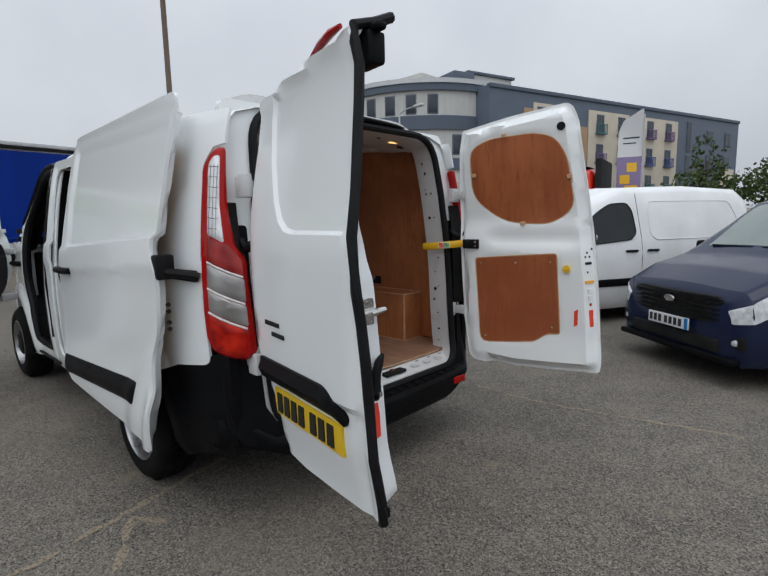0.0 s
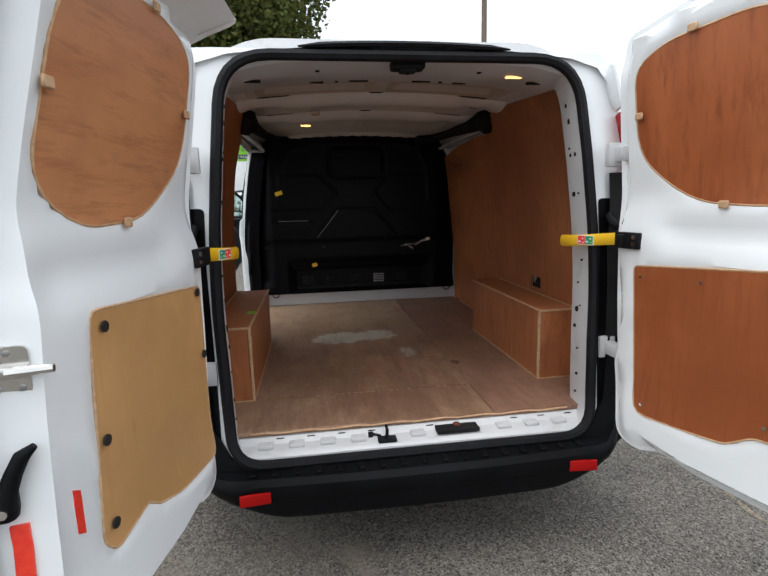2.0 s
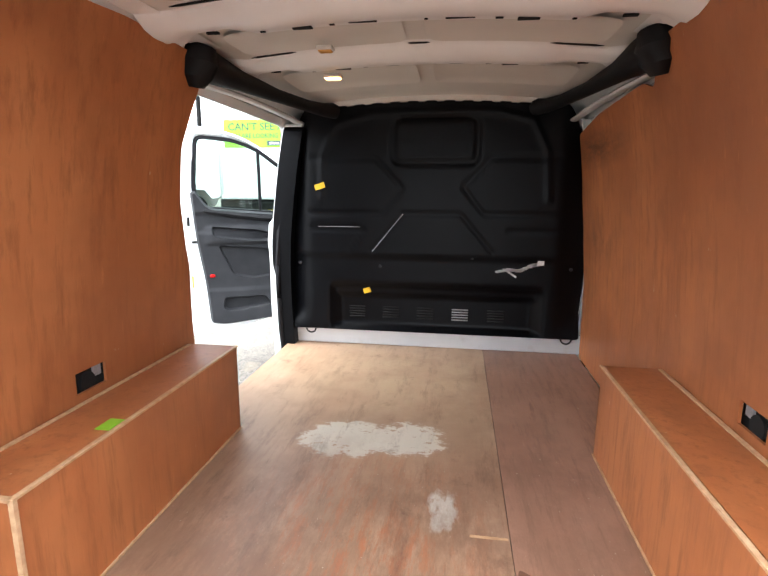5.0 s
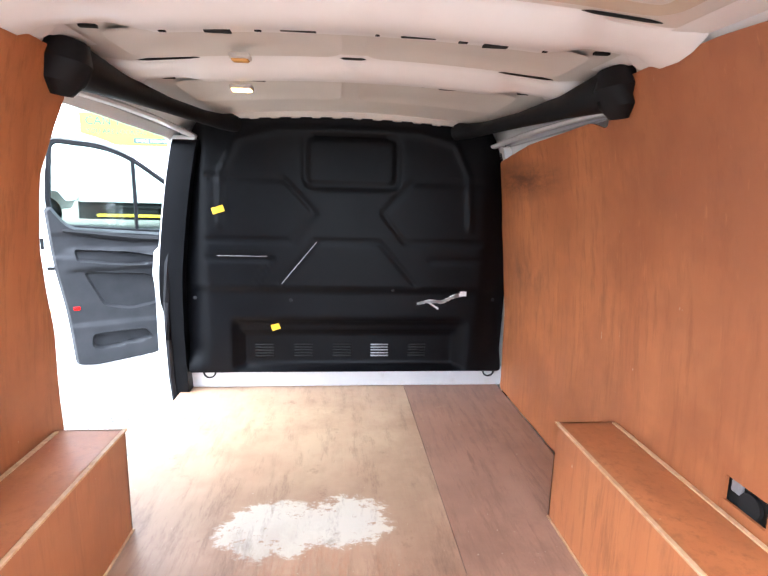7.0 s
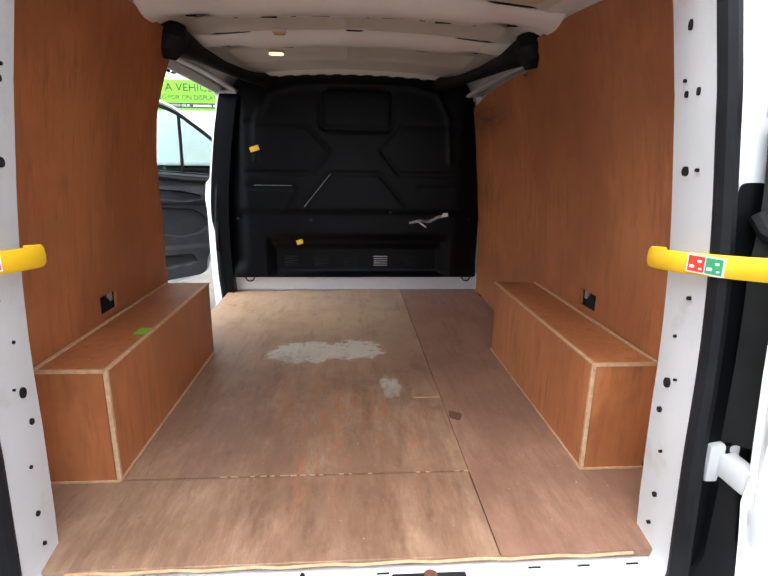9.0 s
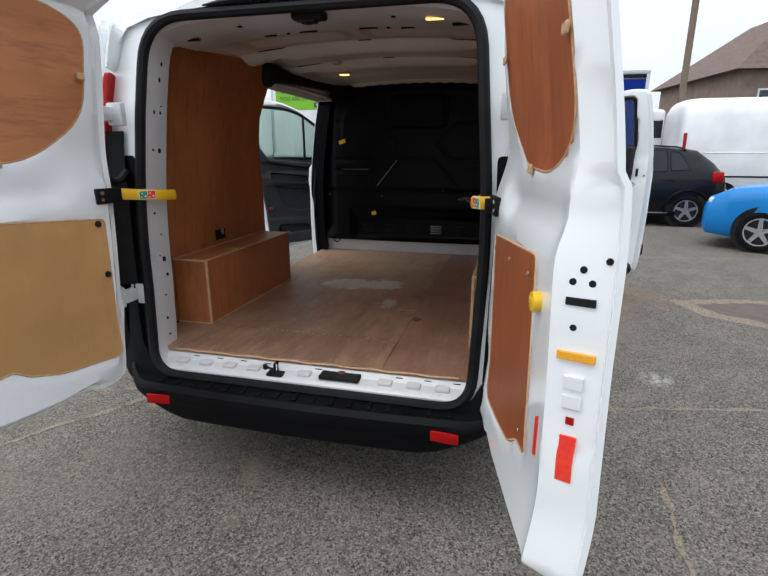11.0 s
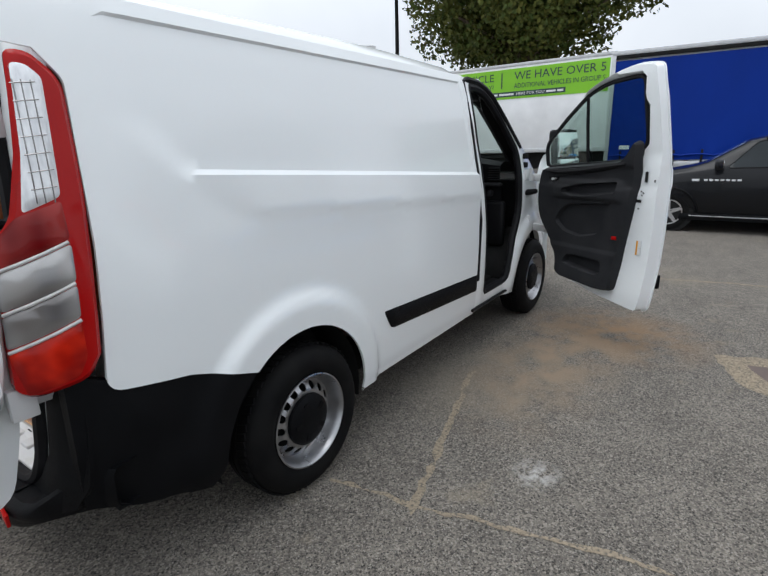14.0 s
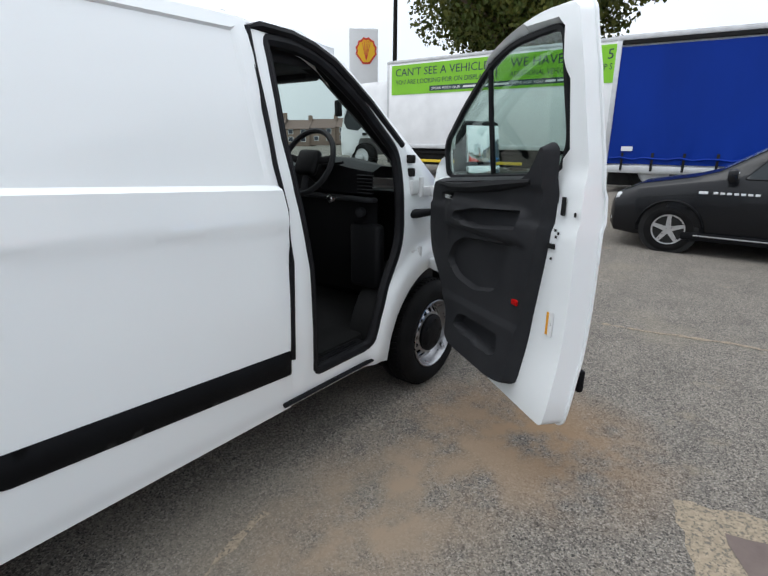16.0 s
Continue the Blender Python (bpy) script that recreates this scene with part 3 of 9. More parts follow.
def repair_patch():
    """A square of smoother, reddish surface with a broken pale border."""
    outer = [(-5.36, 4.40), (-5.52, 4.95), (-5.62, 5.6), (-4.55, 5.75), (-4.62, 5.0), (-4.90, 4.56)]
    inner = [(-5.27, 4.60), (-5.40, 5.0), (-5.46, 5.45), (-4.72, 5.55), (-4.80, 5.05), (-4.98, 4.72)]
    rnd = random.Random(5)
    wob = lambda pts: [(x + rnd.uniform(-0.02, 0.02), y + rnd.uniform(-0.02, 0.02)) for x, y in dense(pts, 0.08)]
    hole = wob(inner)
    bm = sheet(wob(outer), lambda u, v, d: (u, v, 0.004 if d > 0.001 else 0.001), [hole], step=0.06)
    tagged(part("repair_border", bm, GRIT, None), "broken sandy border round a repair in the asphalt", "ground patch", kind="structure")
    bm = sheet(hole, lambda u, v, d: (u, v, 0.0025), step=0.1)
    tagged(part("repair_patch", bm, REPAIR, None), "smooth reddish grey repair in the asphalt", "ground patch", kind="structure")


repair_patch()

# ---- the panel van ----
VC = 1.975
van = thing("panel_van", "white panel van with all its doors standing open", "van", pose(-4.15, VC, 0))
VIN = Matrix.Translation((4.15, 0, 0))
AX_R, AX_F, WZ, WR = -2.72, -5.63, 0.342, 0.343
ARCH = 0.425


def vpart(name, bm, mat, label="", parent=None, angle=38.0, recalc=True):
    return part(name, bm, mat, parent or van, label, VIN if parent is None else None, angle, recalc)


PROFILE = [(0.22, 0.940), (0.30, 0.957), (0.338, 0.962), (0.356, 0.968), (0.5, 0.982), (0.65, 0.990), (0.85, 0.994), (1.05, 0.992), (1.2, 0.984), (1.35, 0.968), (1.5, 0.948), (1.65, 0.925), (1.8, 0.896), (1.88, 0.876), (1.93, 0.856)]


def crease_top(x):
    return 1.315 + (x + 4.45) * 0.055


def crease_low(x):
    return 1.155 + (x + 4.45) * 0.060


def half_width(x, z, stamped=True):
    """Half the body's width: tumblehome, rib along the shoulder, window stamping, wheel arch flares, tapers."""
    w = table(z, PROFILE)
    if stamped and x < -2.0:
        slope = table(z, [(1.28, -2.45), (1.435, -2.27)])
        on = ease(slope + 0.04, slope - 0.22, x) * ease(-4.66, -4.56, x)
        zt, zl = crease_top(x), crease_low(x)
        w += on * 0.013 * ease(zt + 0.006, zt - 0.012, z) - on * 0.009 * ease(zl + 0.012, zl - 0.022, z) - on * 0.007 * ease(zl, zl - 0.14, z)
        edge = table(z, [(1.435, -2.27), (1.60, -2.12)])
        front = table(z, [(1.33, -4.445), (1.60, -4.415), (1.88, -4.40)])
        rec = ease(edge + 0.03, edge - 0.10, x) * ease(front, front + 0.018, x) * ease(zt - 0.012, zt + 0.006, z) * ease(1.885, 1.875, z)
        w -= 0.011 * rec
    for ax in (AX_R, AX_F):
        r = math.hypot(x - ax, z - WZ)
        w += 0.032 * ease(0.595, 0.525, r)
    if x > -2.25:
        w -= 0.085 * ((x + 2.25) / 0.45) ** 2
    if x < -5.1:
        w -= 0.20 * ((-5.1 - x) / 1.5) ** 2
    return w


def arc(cx, cz, r, a0, a1, n=22):
    return [(cx + r * math.cos(radians(a0 + (a1 - a0) * i / n)), cz + r * math.sin(radians(a0 + (a1 - a0) * i / n))) for i in range(n + 1)]


REAR_EDGE = [(-1.905, 1.93), (-1.895, 1.775), (-1.960, 1.765), (-2.012, 1.69), (-2.000, 1.5), (-1.989, 1.25), (-1.966, 1.0), (-1.945, 0.80)]
SIDE_OUT = rounded([*REAR_EDGE, (-2.2, 0.765), (-2.39, 0.70)], [0, 0, 0, 0.02, 0, 0, 0, 0.05, 0, 0]) + arc(AX_R, WZ, ARCH, 52, 187)[0:] + [(-3.14, 0.30)] + [(-4.50, 0.31), (-4.50, 0.55), (-4.51, 1.0), (-4.505, 1.22), (-4.475, 1.40), (-4.462, 1.6), (-4.455, 1.93)]


def make_side(sgn, name, holes, label):
    def skin(u, v, d):
        return (u, sgn * half_width(u, v), v)

    def inner(u, v, d):
        return (u, sgn * (half_width(u, v) - 0.012 - 0.02 * ease(0.0, 0.03, d)), v)
    xs = [-2.31, -2.6, -3.0, -3.4, -3.8, -4.1, -4.36, -4.49]
    lines = [] if holes else [[(x, f(x) + dz) for x in xs] for f, dz in ((crease_top, 0.006), (crease_top, -0.012), (crease_low, 0.012), (crease_low, -0.022))]
    if not holes:
        lines += [[(x, z) for x in (-3.2, -3.6, -4.0, -4.49)] for z in (0.338, 0.356)]
    if not holes:
        front = [(-4.40, 1.86), (-4.415, 1.60), (-4.443, 1.345)]
        lines += [front, [(x + 0.018, z) for x, z in front], [(-2.16, 1.885), (-4.38, 1.885)], [(-2.16, 1.875), (-4.38, 1.875)]]
    return vpart(name, sheet(SIDE_OUT, skin, holes, 0.03, back=inner, lines=lines), WHITE, label, angle=30)


SLIDE_HOLE = rounded([(-3.24, 0.43), (-4.385, 0.43), (-4.375, 1.86), (-3.24, 1.86)], [0.1, 0.08, 0.12, 0.12])
make_side(1, "side_panel", (), "white driver-side body panel with wheel arch and black rubbing strip")
make_side(-1, "side_panel", (SLIDE_HOLE,), "white nearside body panel with the sliding door opening")


def roof_z(x, s=0.0):
    """The roof's crown, along and across the van."""
    along = table(x, [(-5.05, 1.86), (-4.9, 1.93), (-4.6, 2.0), (-4.3, 2.04), (-3.6, 2.055), (-2.9, 2.05), (-2.3, 2.032), (-1.97, 2.002), (-1.90, 1.985)])
    a = abs(s)
    return along - 0.042 * (a / 0.72) ** 2 - (0.09 * ((a - 0.74) / 0.12) ** 2 if a > 0.74 else 0)


def make_roof():
    bm = bmesh.new()
    xs = [-5.05, -4.98, -4.9, -4.75, -4.6, -4.3, -4.0, -3.7, -3.4, -3.1, -2.8, -2.5, -2.2, -2.08, -2.0, -1.965, -1.945]
    ts = [i / 24 * 2 - 1 for i in range(25)]
    rows = []
    for x in xs:
        edge = half_width(x, 1.925, False) + 0.002 if x > -4.7 else half_width(x, 1.925, False) - 0.10 * ease(-4.7, -5.05, x)
        row = []
        for t in ts:
            s = edge * math.sin(t * math.pi / 2) if abs(t) < 1 else edge * t
            z = roof_z(x, s * 0.86 / edge)
            # channel that runs along each side of the roof
            z -= 0.012 * math.exp(-((abs(s) - edge * 0.86) / 0.02) ** 2)
            # stamped ribs
            if -4.4 < x < -2.1 and abs(s) < 0.55:
                z += 0.006 * math.cos(s * 2 * math.pi / 0.275)
            row.append(bm.verts.new((x, s, z if abs(t) < 0.999 else 1.915)))
        rows.append(row)
    for r0, r1 in zip(rows, rows[1:]):
        for i in range(len(ts) - 1):
            bm.faces.new((r0[i], r0[i + 1], r1[i + 1], r1[i]))
    vpart("roof", bm, WHITE, "white ribbed roof skin")
    # inner headlining of painted steel
    bm = bmesh.new()
    rows = []
    for x in [-4.42 + 0.0845 * i for i in range(30)]:
        rows.append([bm.verts.new((x, s, roof_z(x, s) - 0.024 - 0.004 * math.cos(x * 9))) for s in [-0.75 + 0.0625 * i for i in range(25)]])
    for r0, r1 in zip(rows, rows[1:]):
        for i in range(24):
            bm.faces.new((r0[i], r1[i], r1[i + 1], r0[i + 1]))
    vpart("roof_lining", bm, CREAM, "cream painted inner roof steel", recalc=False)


make_roof()


def roof_bow(x, wide, drop, name="roof_bow"):
    """A pressed hat-section cross bar: flat foot behind, rounded belly, slotted flange in front, splayed ends, a fold at its middle."""
    bm = bmesh.new()
    n = 56
    rows = []
    for i in range(n + 1):
        s = -0.745 + 1.49 * i / n
        a = abs(s)
        flare = ease(0.46, 0.56, a)
        w = wide * (1 - 0.30 * flare + 0.45 * ease(0.66, 0.745, a))
        top = roof_z(x, s) - 0.026
        low = roof_z(x, s) - drop + 0.016 * flare - 0.012 * ease(0.68, 0.74, a)
        fold = 0.010 * (1 if a < 0.045 else 0)
        sec = [(w * 0.50 + 0.035, top), (w * 0.50, top - 0.004), (w * 0.46, top - 0.014 - fold), (w * 0.30, low + 0.010), (w * 0.12, low), (-w * 0.16, low + 0.002), (-w * 0.28, low + 0.014), (-w * 0.34, low + 0.018), (-w * 0.50, low + 0.019), (-w * 0.52, top)]
        rows.append([bm.verts.new((x + p, s, q)) for p, q in sec])
    for r0, r1 in zip(rows, rows[1:]):
        for k in range(len(rows[0]) - 1):
            bm.faces.new((r0[k], r0[k + 1], r1[k + 1], r1[k]))
    bow = vpart(name, bm, ROOF_WHITE, "white pressed steel roof bar", angle=50)
    for s, w, h in ((-0.455, 0.016, 0.010), (-0.33, 0.062, 0.022), (-0.235, 0.016, 0.010), (-0.14, 0.085, 0.007), (0.05, 0.010, 0.010), (0.15, 0.085, 0.007), (0.262, 0.022, 0.012), (0.345, 0.062, 0.022), (0.47, 0.012, 0.008), (0.62, 0.040, 0.014), (-0.62, 0.040, 0.014)):
        bm = bmesh.new()
        zz = roof_z(x, s) - drop + 0.018 + 0.016 * ease(0.46, 0.56, abs(s))
        box(bm, (x - wide * 0.40 - h, s - w / 2, zz - 0.002), (x - wide * 0.40, s + w / 2, zz + 0.004))
        part("slot", bm, SOOT, bow, "dark slot")
    # dark gaps where the bar's foot lifts off the roof skin
    for s0, s1 in ((-0.64, -0.46), (-0.04, 0.04), (0.46, 0.64)):
        bm = bmesh.new()
        mid = [s0 + (s1 - s0) * k / 6 for k in range(7)]
        tube(bm, [(x + wide * 0.53, s, roof_z(x + wide * 0.5, s) - 0.0305) for s in mid], [0.001] + [0.0045] * 5 + [0.001], 6, flat=0.8)
        part("foot_gap", bm, SOOT, bow, "dark gap behind the bar")
    return bow


roof_bow(-2.95, 0.22, 0.075)
roof_bow(-3.50, 0.22, 0.070)


def roof_panel(x0, x1, name, mat):
    """A pressed rim round the roof skin between two bars, with a rib along the middle."""
    for s0, s1 in ((-0.63, -0.035), (0.035, 0.63)):
        out = rounded([(x0, s0), (x1, s0), (x1, s1), (x0, s1)], 0.07, 5)
        bm = sheet(out, lambda u, v, d: (u, v, roof_z(u, v) - 0.034 + 0.010 * ease(0.01, 0.05, d)), step=0.04, lines=[inset(out, 0.03, 0.04)])
        vpart(name, bm, mat, "painted roof skin seen from below", angle=60)


# only the rearmost panel has the ply's brown reflection painted in
roof_panel(-2.80, -2.42, "roof_panel", ROOF_SKIN)
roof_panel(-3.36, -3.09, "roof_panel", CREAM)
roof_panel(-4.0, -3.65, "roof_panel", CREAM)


def front_header():
    out = [(-0.62, 0.0)]
    for i in range(12):
        s = -0.55 + 0.1 * i
        out += [(s - 0.03, 0.0), (s - 0.025, -0.009), (s + 0.012, -0.009), (s + 0.02, 0.0)]
    out += [(0.62, 0.0), (0.60, 0.05), (-0.60, 0.05)]
    bm = sheet(out, lambda u, v, d: (-4.30, u, roof_z(-4.3, u) - 0.052 + v * 0.6), step=0.06, back=lambda u, v, d: (-4.32, u, roof_z(-4.3, u) - 0.052 + v * 0.6))
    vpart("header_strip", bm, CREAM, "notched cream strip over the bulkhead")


front_header()


def cabin_lamp(x, s, z, lit, w=0.075, l=0.05):
    bm = bmesh.new()
    box(bm, (x - l / 2, s - w / 2, z - 0.006), (x + l / 2, s + w / 2, z + 0.010), 0.006)
    base = vpart("load_lamp", bm, CREAM, "small oval load-space lamp")
    bm = bmesh.new()
    box(bm, (x - l / 2 + 0.005, s - w / 2 + 0.006, z - 0.011), (x + l / 2 - 0.005, s + w / 2 - 0.006, z - 0.003), 0.005)
    part("lamp_lens", bm, LAMP_ON if lit else LAMP_OFF, base, "glowing amber lens" if lit else "amber lens")


cabin_lamp(-3.66, -0.39, 1.977, True, 0.08, 0.05)
cabin_lamp(-3.30, -0.325, 1.990, False, 0.06, 0.045)
cabin_lamp(-2.125, 0.49, 1.938, True, 0.085, 0.035)


# ---- rear frame ----
def rear_x(z):
    """Where the body's rear face stands, seen from the side: it leans forward towards the roof."""
    return table(z, [(0.3, -1.795), (0.45, -1.80), (0.6, -1.83), (0.85, -1.855), (1.2, -1.878), (1.6, -1.91), (1.9, -1.953), (2.0, -1.972)])


OPEN_OUT = rounded([(-0.725, 0.452), (0.725, 0.452), (0.748, 1.05), (0.742, 1.30), (0.685, 1.972), (-0.685, 1.972), (-0.742, 1.30), (-0.748, 1.05)], [0.13, 0.13, 0.3, 0.3, 0.18, 0.18, 0.3, 0.3], 7)


def make_rear_frame():
    # face round the opening, with the hinge pillars
    outer = rounded([(-0.78, 0.42), (0.78, 0.42), (0.80, 0.80), (0.92, 0.87), (0.93, 1.1), (0.90, 1.5), (0.845, 1.87), (0.80, 1.985), (-0.80, 1.985), (-0.845, 1.87), (-0.90, 1.5), (-0.93, 1.1), (-0.92, 0.87), (-0.80, 0.80)], 0.03)
    face = sheet(outer, lambda u, v, d: (rear_x(v) - 0.035 * ease(0.7, 0.93, abs(u)), u, v), [OPEN_OUT], 0.05, back=lambda u, v, d: (rear_x(v) - 0.06, u, v))
    vpart("rear_face", face, WHITE, "white steel face round the rear opening")
    # inner return of the frame: pillars, sill and header
    bm = bmesh.new()
    a, b = dense(OPEN_OUT, 0.05), None
    n = len(a)
    ctr = Vector((0, 1.2))
    rows = []
    for off, k in ((-0.004, 0.0), (-0.016, 0.016), (-0.075, 0.018), (-0.165, 0.006), (-0.175, -0.10)):
        row = []
        for u, v in a:
            d = (ctr - Vector((u, v)))
            lim = Vector((max(-0.58, min(0.58, u)), max(0.64, min(1.76, v))))
            d = (lim - Vector((u, v)))
            d = d.normalized() if d.length else d
            row.append(bm.verts.new((rear_x(v) + off, u + d.x * k, v + d.y * k)))
        rows.append(row)
    for r0, r1 in zip(rows, rows[1:]):
        for i in range(n):
            bm.faces.new((r0[i], r0[(i + 1) % n], r1[(i + 1) % n], r1[i]))
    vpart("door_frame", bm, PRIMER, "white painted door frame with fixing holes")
    # rubber seal, a fat bead right round
    bm = bmesh.new()
    mid = [(u * 0.985, 1.2 + (v - 1.2) * 0.985) for u, v in a]
    tube(bm, [(rear_x(v) + 0.010, u, v) for u, v in mid], 0.021, 8, closed=True, up=(1, 0, 0))
    vpart("opening_seal", bm, RUBBER, "black rubber seal round the rear opening")
    # holes and slots in the pillars' inner faces
    for sgn in (-1, 1):
        for z, back, r, tall in ((0.60, 0.10, 0.006, 1), (0.68, 0.09, 0.008, 1), (0.79, 0.09, 0.005, 1), (0.88, 0.12, 0.008, 1.2), (0.955, 0.105, 0.013, 1.2), (0.975, 0.075, 0.004, 1), (1.07, 0.10, 0.005, 1), (1.17, 0.06, 0.006, 1), (1.44, 0.105, 0.012, 1.1), (1.443, 0.06, 0.005, 1), (1.60, 0.11, 0.006, 1.5), (1.628, 0.115, 0.005, 1), (1.60, 0.065, 0.004, 2.6), (1.735, 0.09, 0.007, 2.0), (1.80, 0.10, 0.006, 1.8), (1.862, 0.115, 0.004, 3.4), (1.865, 0.075, 0.004, 2.2)):
            bm = bmesh.new()
            u = table(z, [(0.452, 0.705), (1.05, 0.728), (1.3, 0.722), (1.6, 0.698), (1.9, 0.672)]) + 0.011 * (back - 0.075) / 0.09
            lathe(bm, [(r * 0.78, -0.004), (r * 0.78, 0.002)], 12, "y")
            bmesh.ops.scale(bm, vec=(1, 1, tall), verts=bm.verts)
            bmesh.ops.translate(bm, vec=(rear_x(z) - back, sgn * u, z), verts=bm.verts)
            vpart("frame_hole", bm, SOOT)


make_rear_frame()


def load_sill():
    sec = [(-1.97, 0.531), (-1.888, 0.530), (-1.880, 0.520), (-1.868, 0.509), (-1.835, 0.500), (-1.815, 0.494), (-1.806, 0.486), (-1.803, 0.455)]
    bm = bmesh.new()
    rows = [[bm.verts.new((x, s, z)) for x, z in sec] for s in [-0.70 + 0.1 * i for i in range(15)]]
    for r0, r1 in zip(rows, rows[1:]):
        for k in range(len(sec) - 1):
            bm.faces.new((r0[k], r0[k + 1], r1[k + 1], r1[k]))
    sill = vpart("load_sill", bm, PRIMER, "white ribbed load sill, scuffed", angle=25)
    for i in range(11):
        s = -0.60 + 0.12 * i
        if -0.22 < s < -0.04 or 0.05 < s < 0.29:
            continue
        bm = bmesh.new()
        box(bm, (-1.882, s - 0.030, 0.500), (-1.836, s + 0.030, 0.5165), 0.006, 2)
        part("sill_rib", bm, PRIMER, sill)
        bm = bmesh.new()
        box(bm, (-1.886, s + 0.040, 0.522), (-1.8815, s + 0.070, 0.5255))
        part("slot", bm, SOOT, sill, "dark slot")
    bm = bmesh.new()
    box(bm, (-1.905, 0.075, 0.505), (-1.826, 0.250, 0.522), 0.003, 1)
    pit = vpart("sill_recess", bm, SOOT, "dark rusty recess in the sill")
    bm = bmesh.new()
    lathe(bm, [(0.016, 0.52), (0.016, 0.528), (0.008, 0.530)], 12, "z", (-1.870, 0.165, 0))
    part("bolt", bm, material("rusty_bolt", (0.10, 0.035, 0.02), (0.16, 0.06, 0.03), rough=0.8, scale=60), pit, "rusty bolt head")
    bm = bmesh.new()
    box(bm, (-1.862, -0.165, 0.497), (-1.815, -0.090, 0.508), 0.004, 2)
    tube(bm, [(-1.862, -0.128, 0.50), (-1.862, -0.128, 0.548), (-1.832, -0.128, 0.548), (-1.832, -0.128, 0.50)], 0.006, 8)
    box(bm, (-1.870, -0.200, 0.500), (-1.856, -0.180, 0.528), 0.005, 2)
    tube(bm, [(-1.862, -0.19, 0.52), (-1.862, -0.15, 0.508)], 0.005, 6)
    vpart("door_striker", bm, DASH, "dark steel door striker on the sill")
    # striker at the head of the opening
    bm = bmesh.new()
    box(bm, (-2.055, -0.052, 1.926), (-1.985, 0.080, 1.962), 0.012, 3)
    box(bm, (-2.04, -0.020, 1.915), (-1.995, 0.046, 1.935), 0.008, 2)
    lathe(bm, [(0.010, 1.911), (0.010, 1.918)], 12, "z", (-2.015, 0.013, 0))
    vpart("upper_striker", bm, DASH, "black door striker at the head of the opening")
    bm = bmesh.new()
    rows = []
    for i in range(41):
        s = -0.70 + 1.40 * i / 40
        sag = 0.045 * (s / 0.72) ** 2 + 0.02 * ease(0.5, 0.7, abs(s))
        rows.append([bm.verts.new((x, s, z - sag)) for x, z in ((-1.975, 1.975), (-1.985, 1.957), (-2.03, 1.955), (-2.10, 1.952), (-2.17, 1.953), (-2.18, 1.961), (-2.34, 1.968), (-2.36, 1.974), (-2.405, 1.976), (-2.41, 2.0))])
    for r0, r1 in zip(rows, rows[1:]):
        for k in range(len(rows[0]) - 1):
            bm.faces.new((r0[k], r0[k + 1], r1[k + 1], r1[k]))
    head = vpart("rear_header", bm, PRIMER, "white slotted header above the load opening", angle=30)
    for s, w, x in ((-0.33, 0.06, -2.385), (-0.14, 0.085, -2.385), (0.15, 0.085, -2.385), (0.33, 0.06, -2.385), (-0.24, 0.015, -2.385), (0.24, 0.015, -2.385), (-0.60, 0.09, -2.145), (0.60, 0.09, -2.145), (0.33, 0.016, -2.10), (-0.33, 0.016, -2.10)):
        bm = bmesh.new()
        z = (1.974 if x < -2.3 else 1.951) - 0.045 * (s / 0.72) ** 2 - 0.02 * ease(0.5, 0.7, abs(s))
        box(bm, (x - 0.008, s - w / 2, z - 0.003), (x + 0.008, s + w / 2, z + 0.006))
        part("slot", bm, SOOT, head, "dark slot")
    # rain strip on the roof's edge
    bm = bmesh.new()
    tube(bm, [(-1.945, s, roof_z(-1.945, s) + 0.004) for s in [-0.40 + 0.08 * i for i in range(11)]], [0.004] + [0.015] * 9 + [0.004], 6, flat=0.7)
    vpart("roof_strip", bm, RUBBER, "black rubber strip at the roof edge")


load_sill()


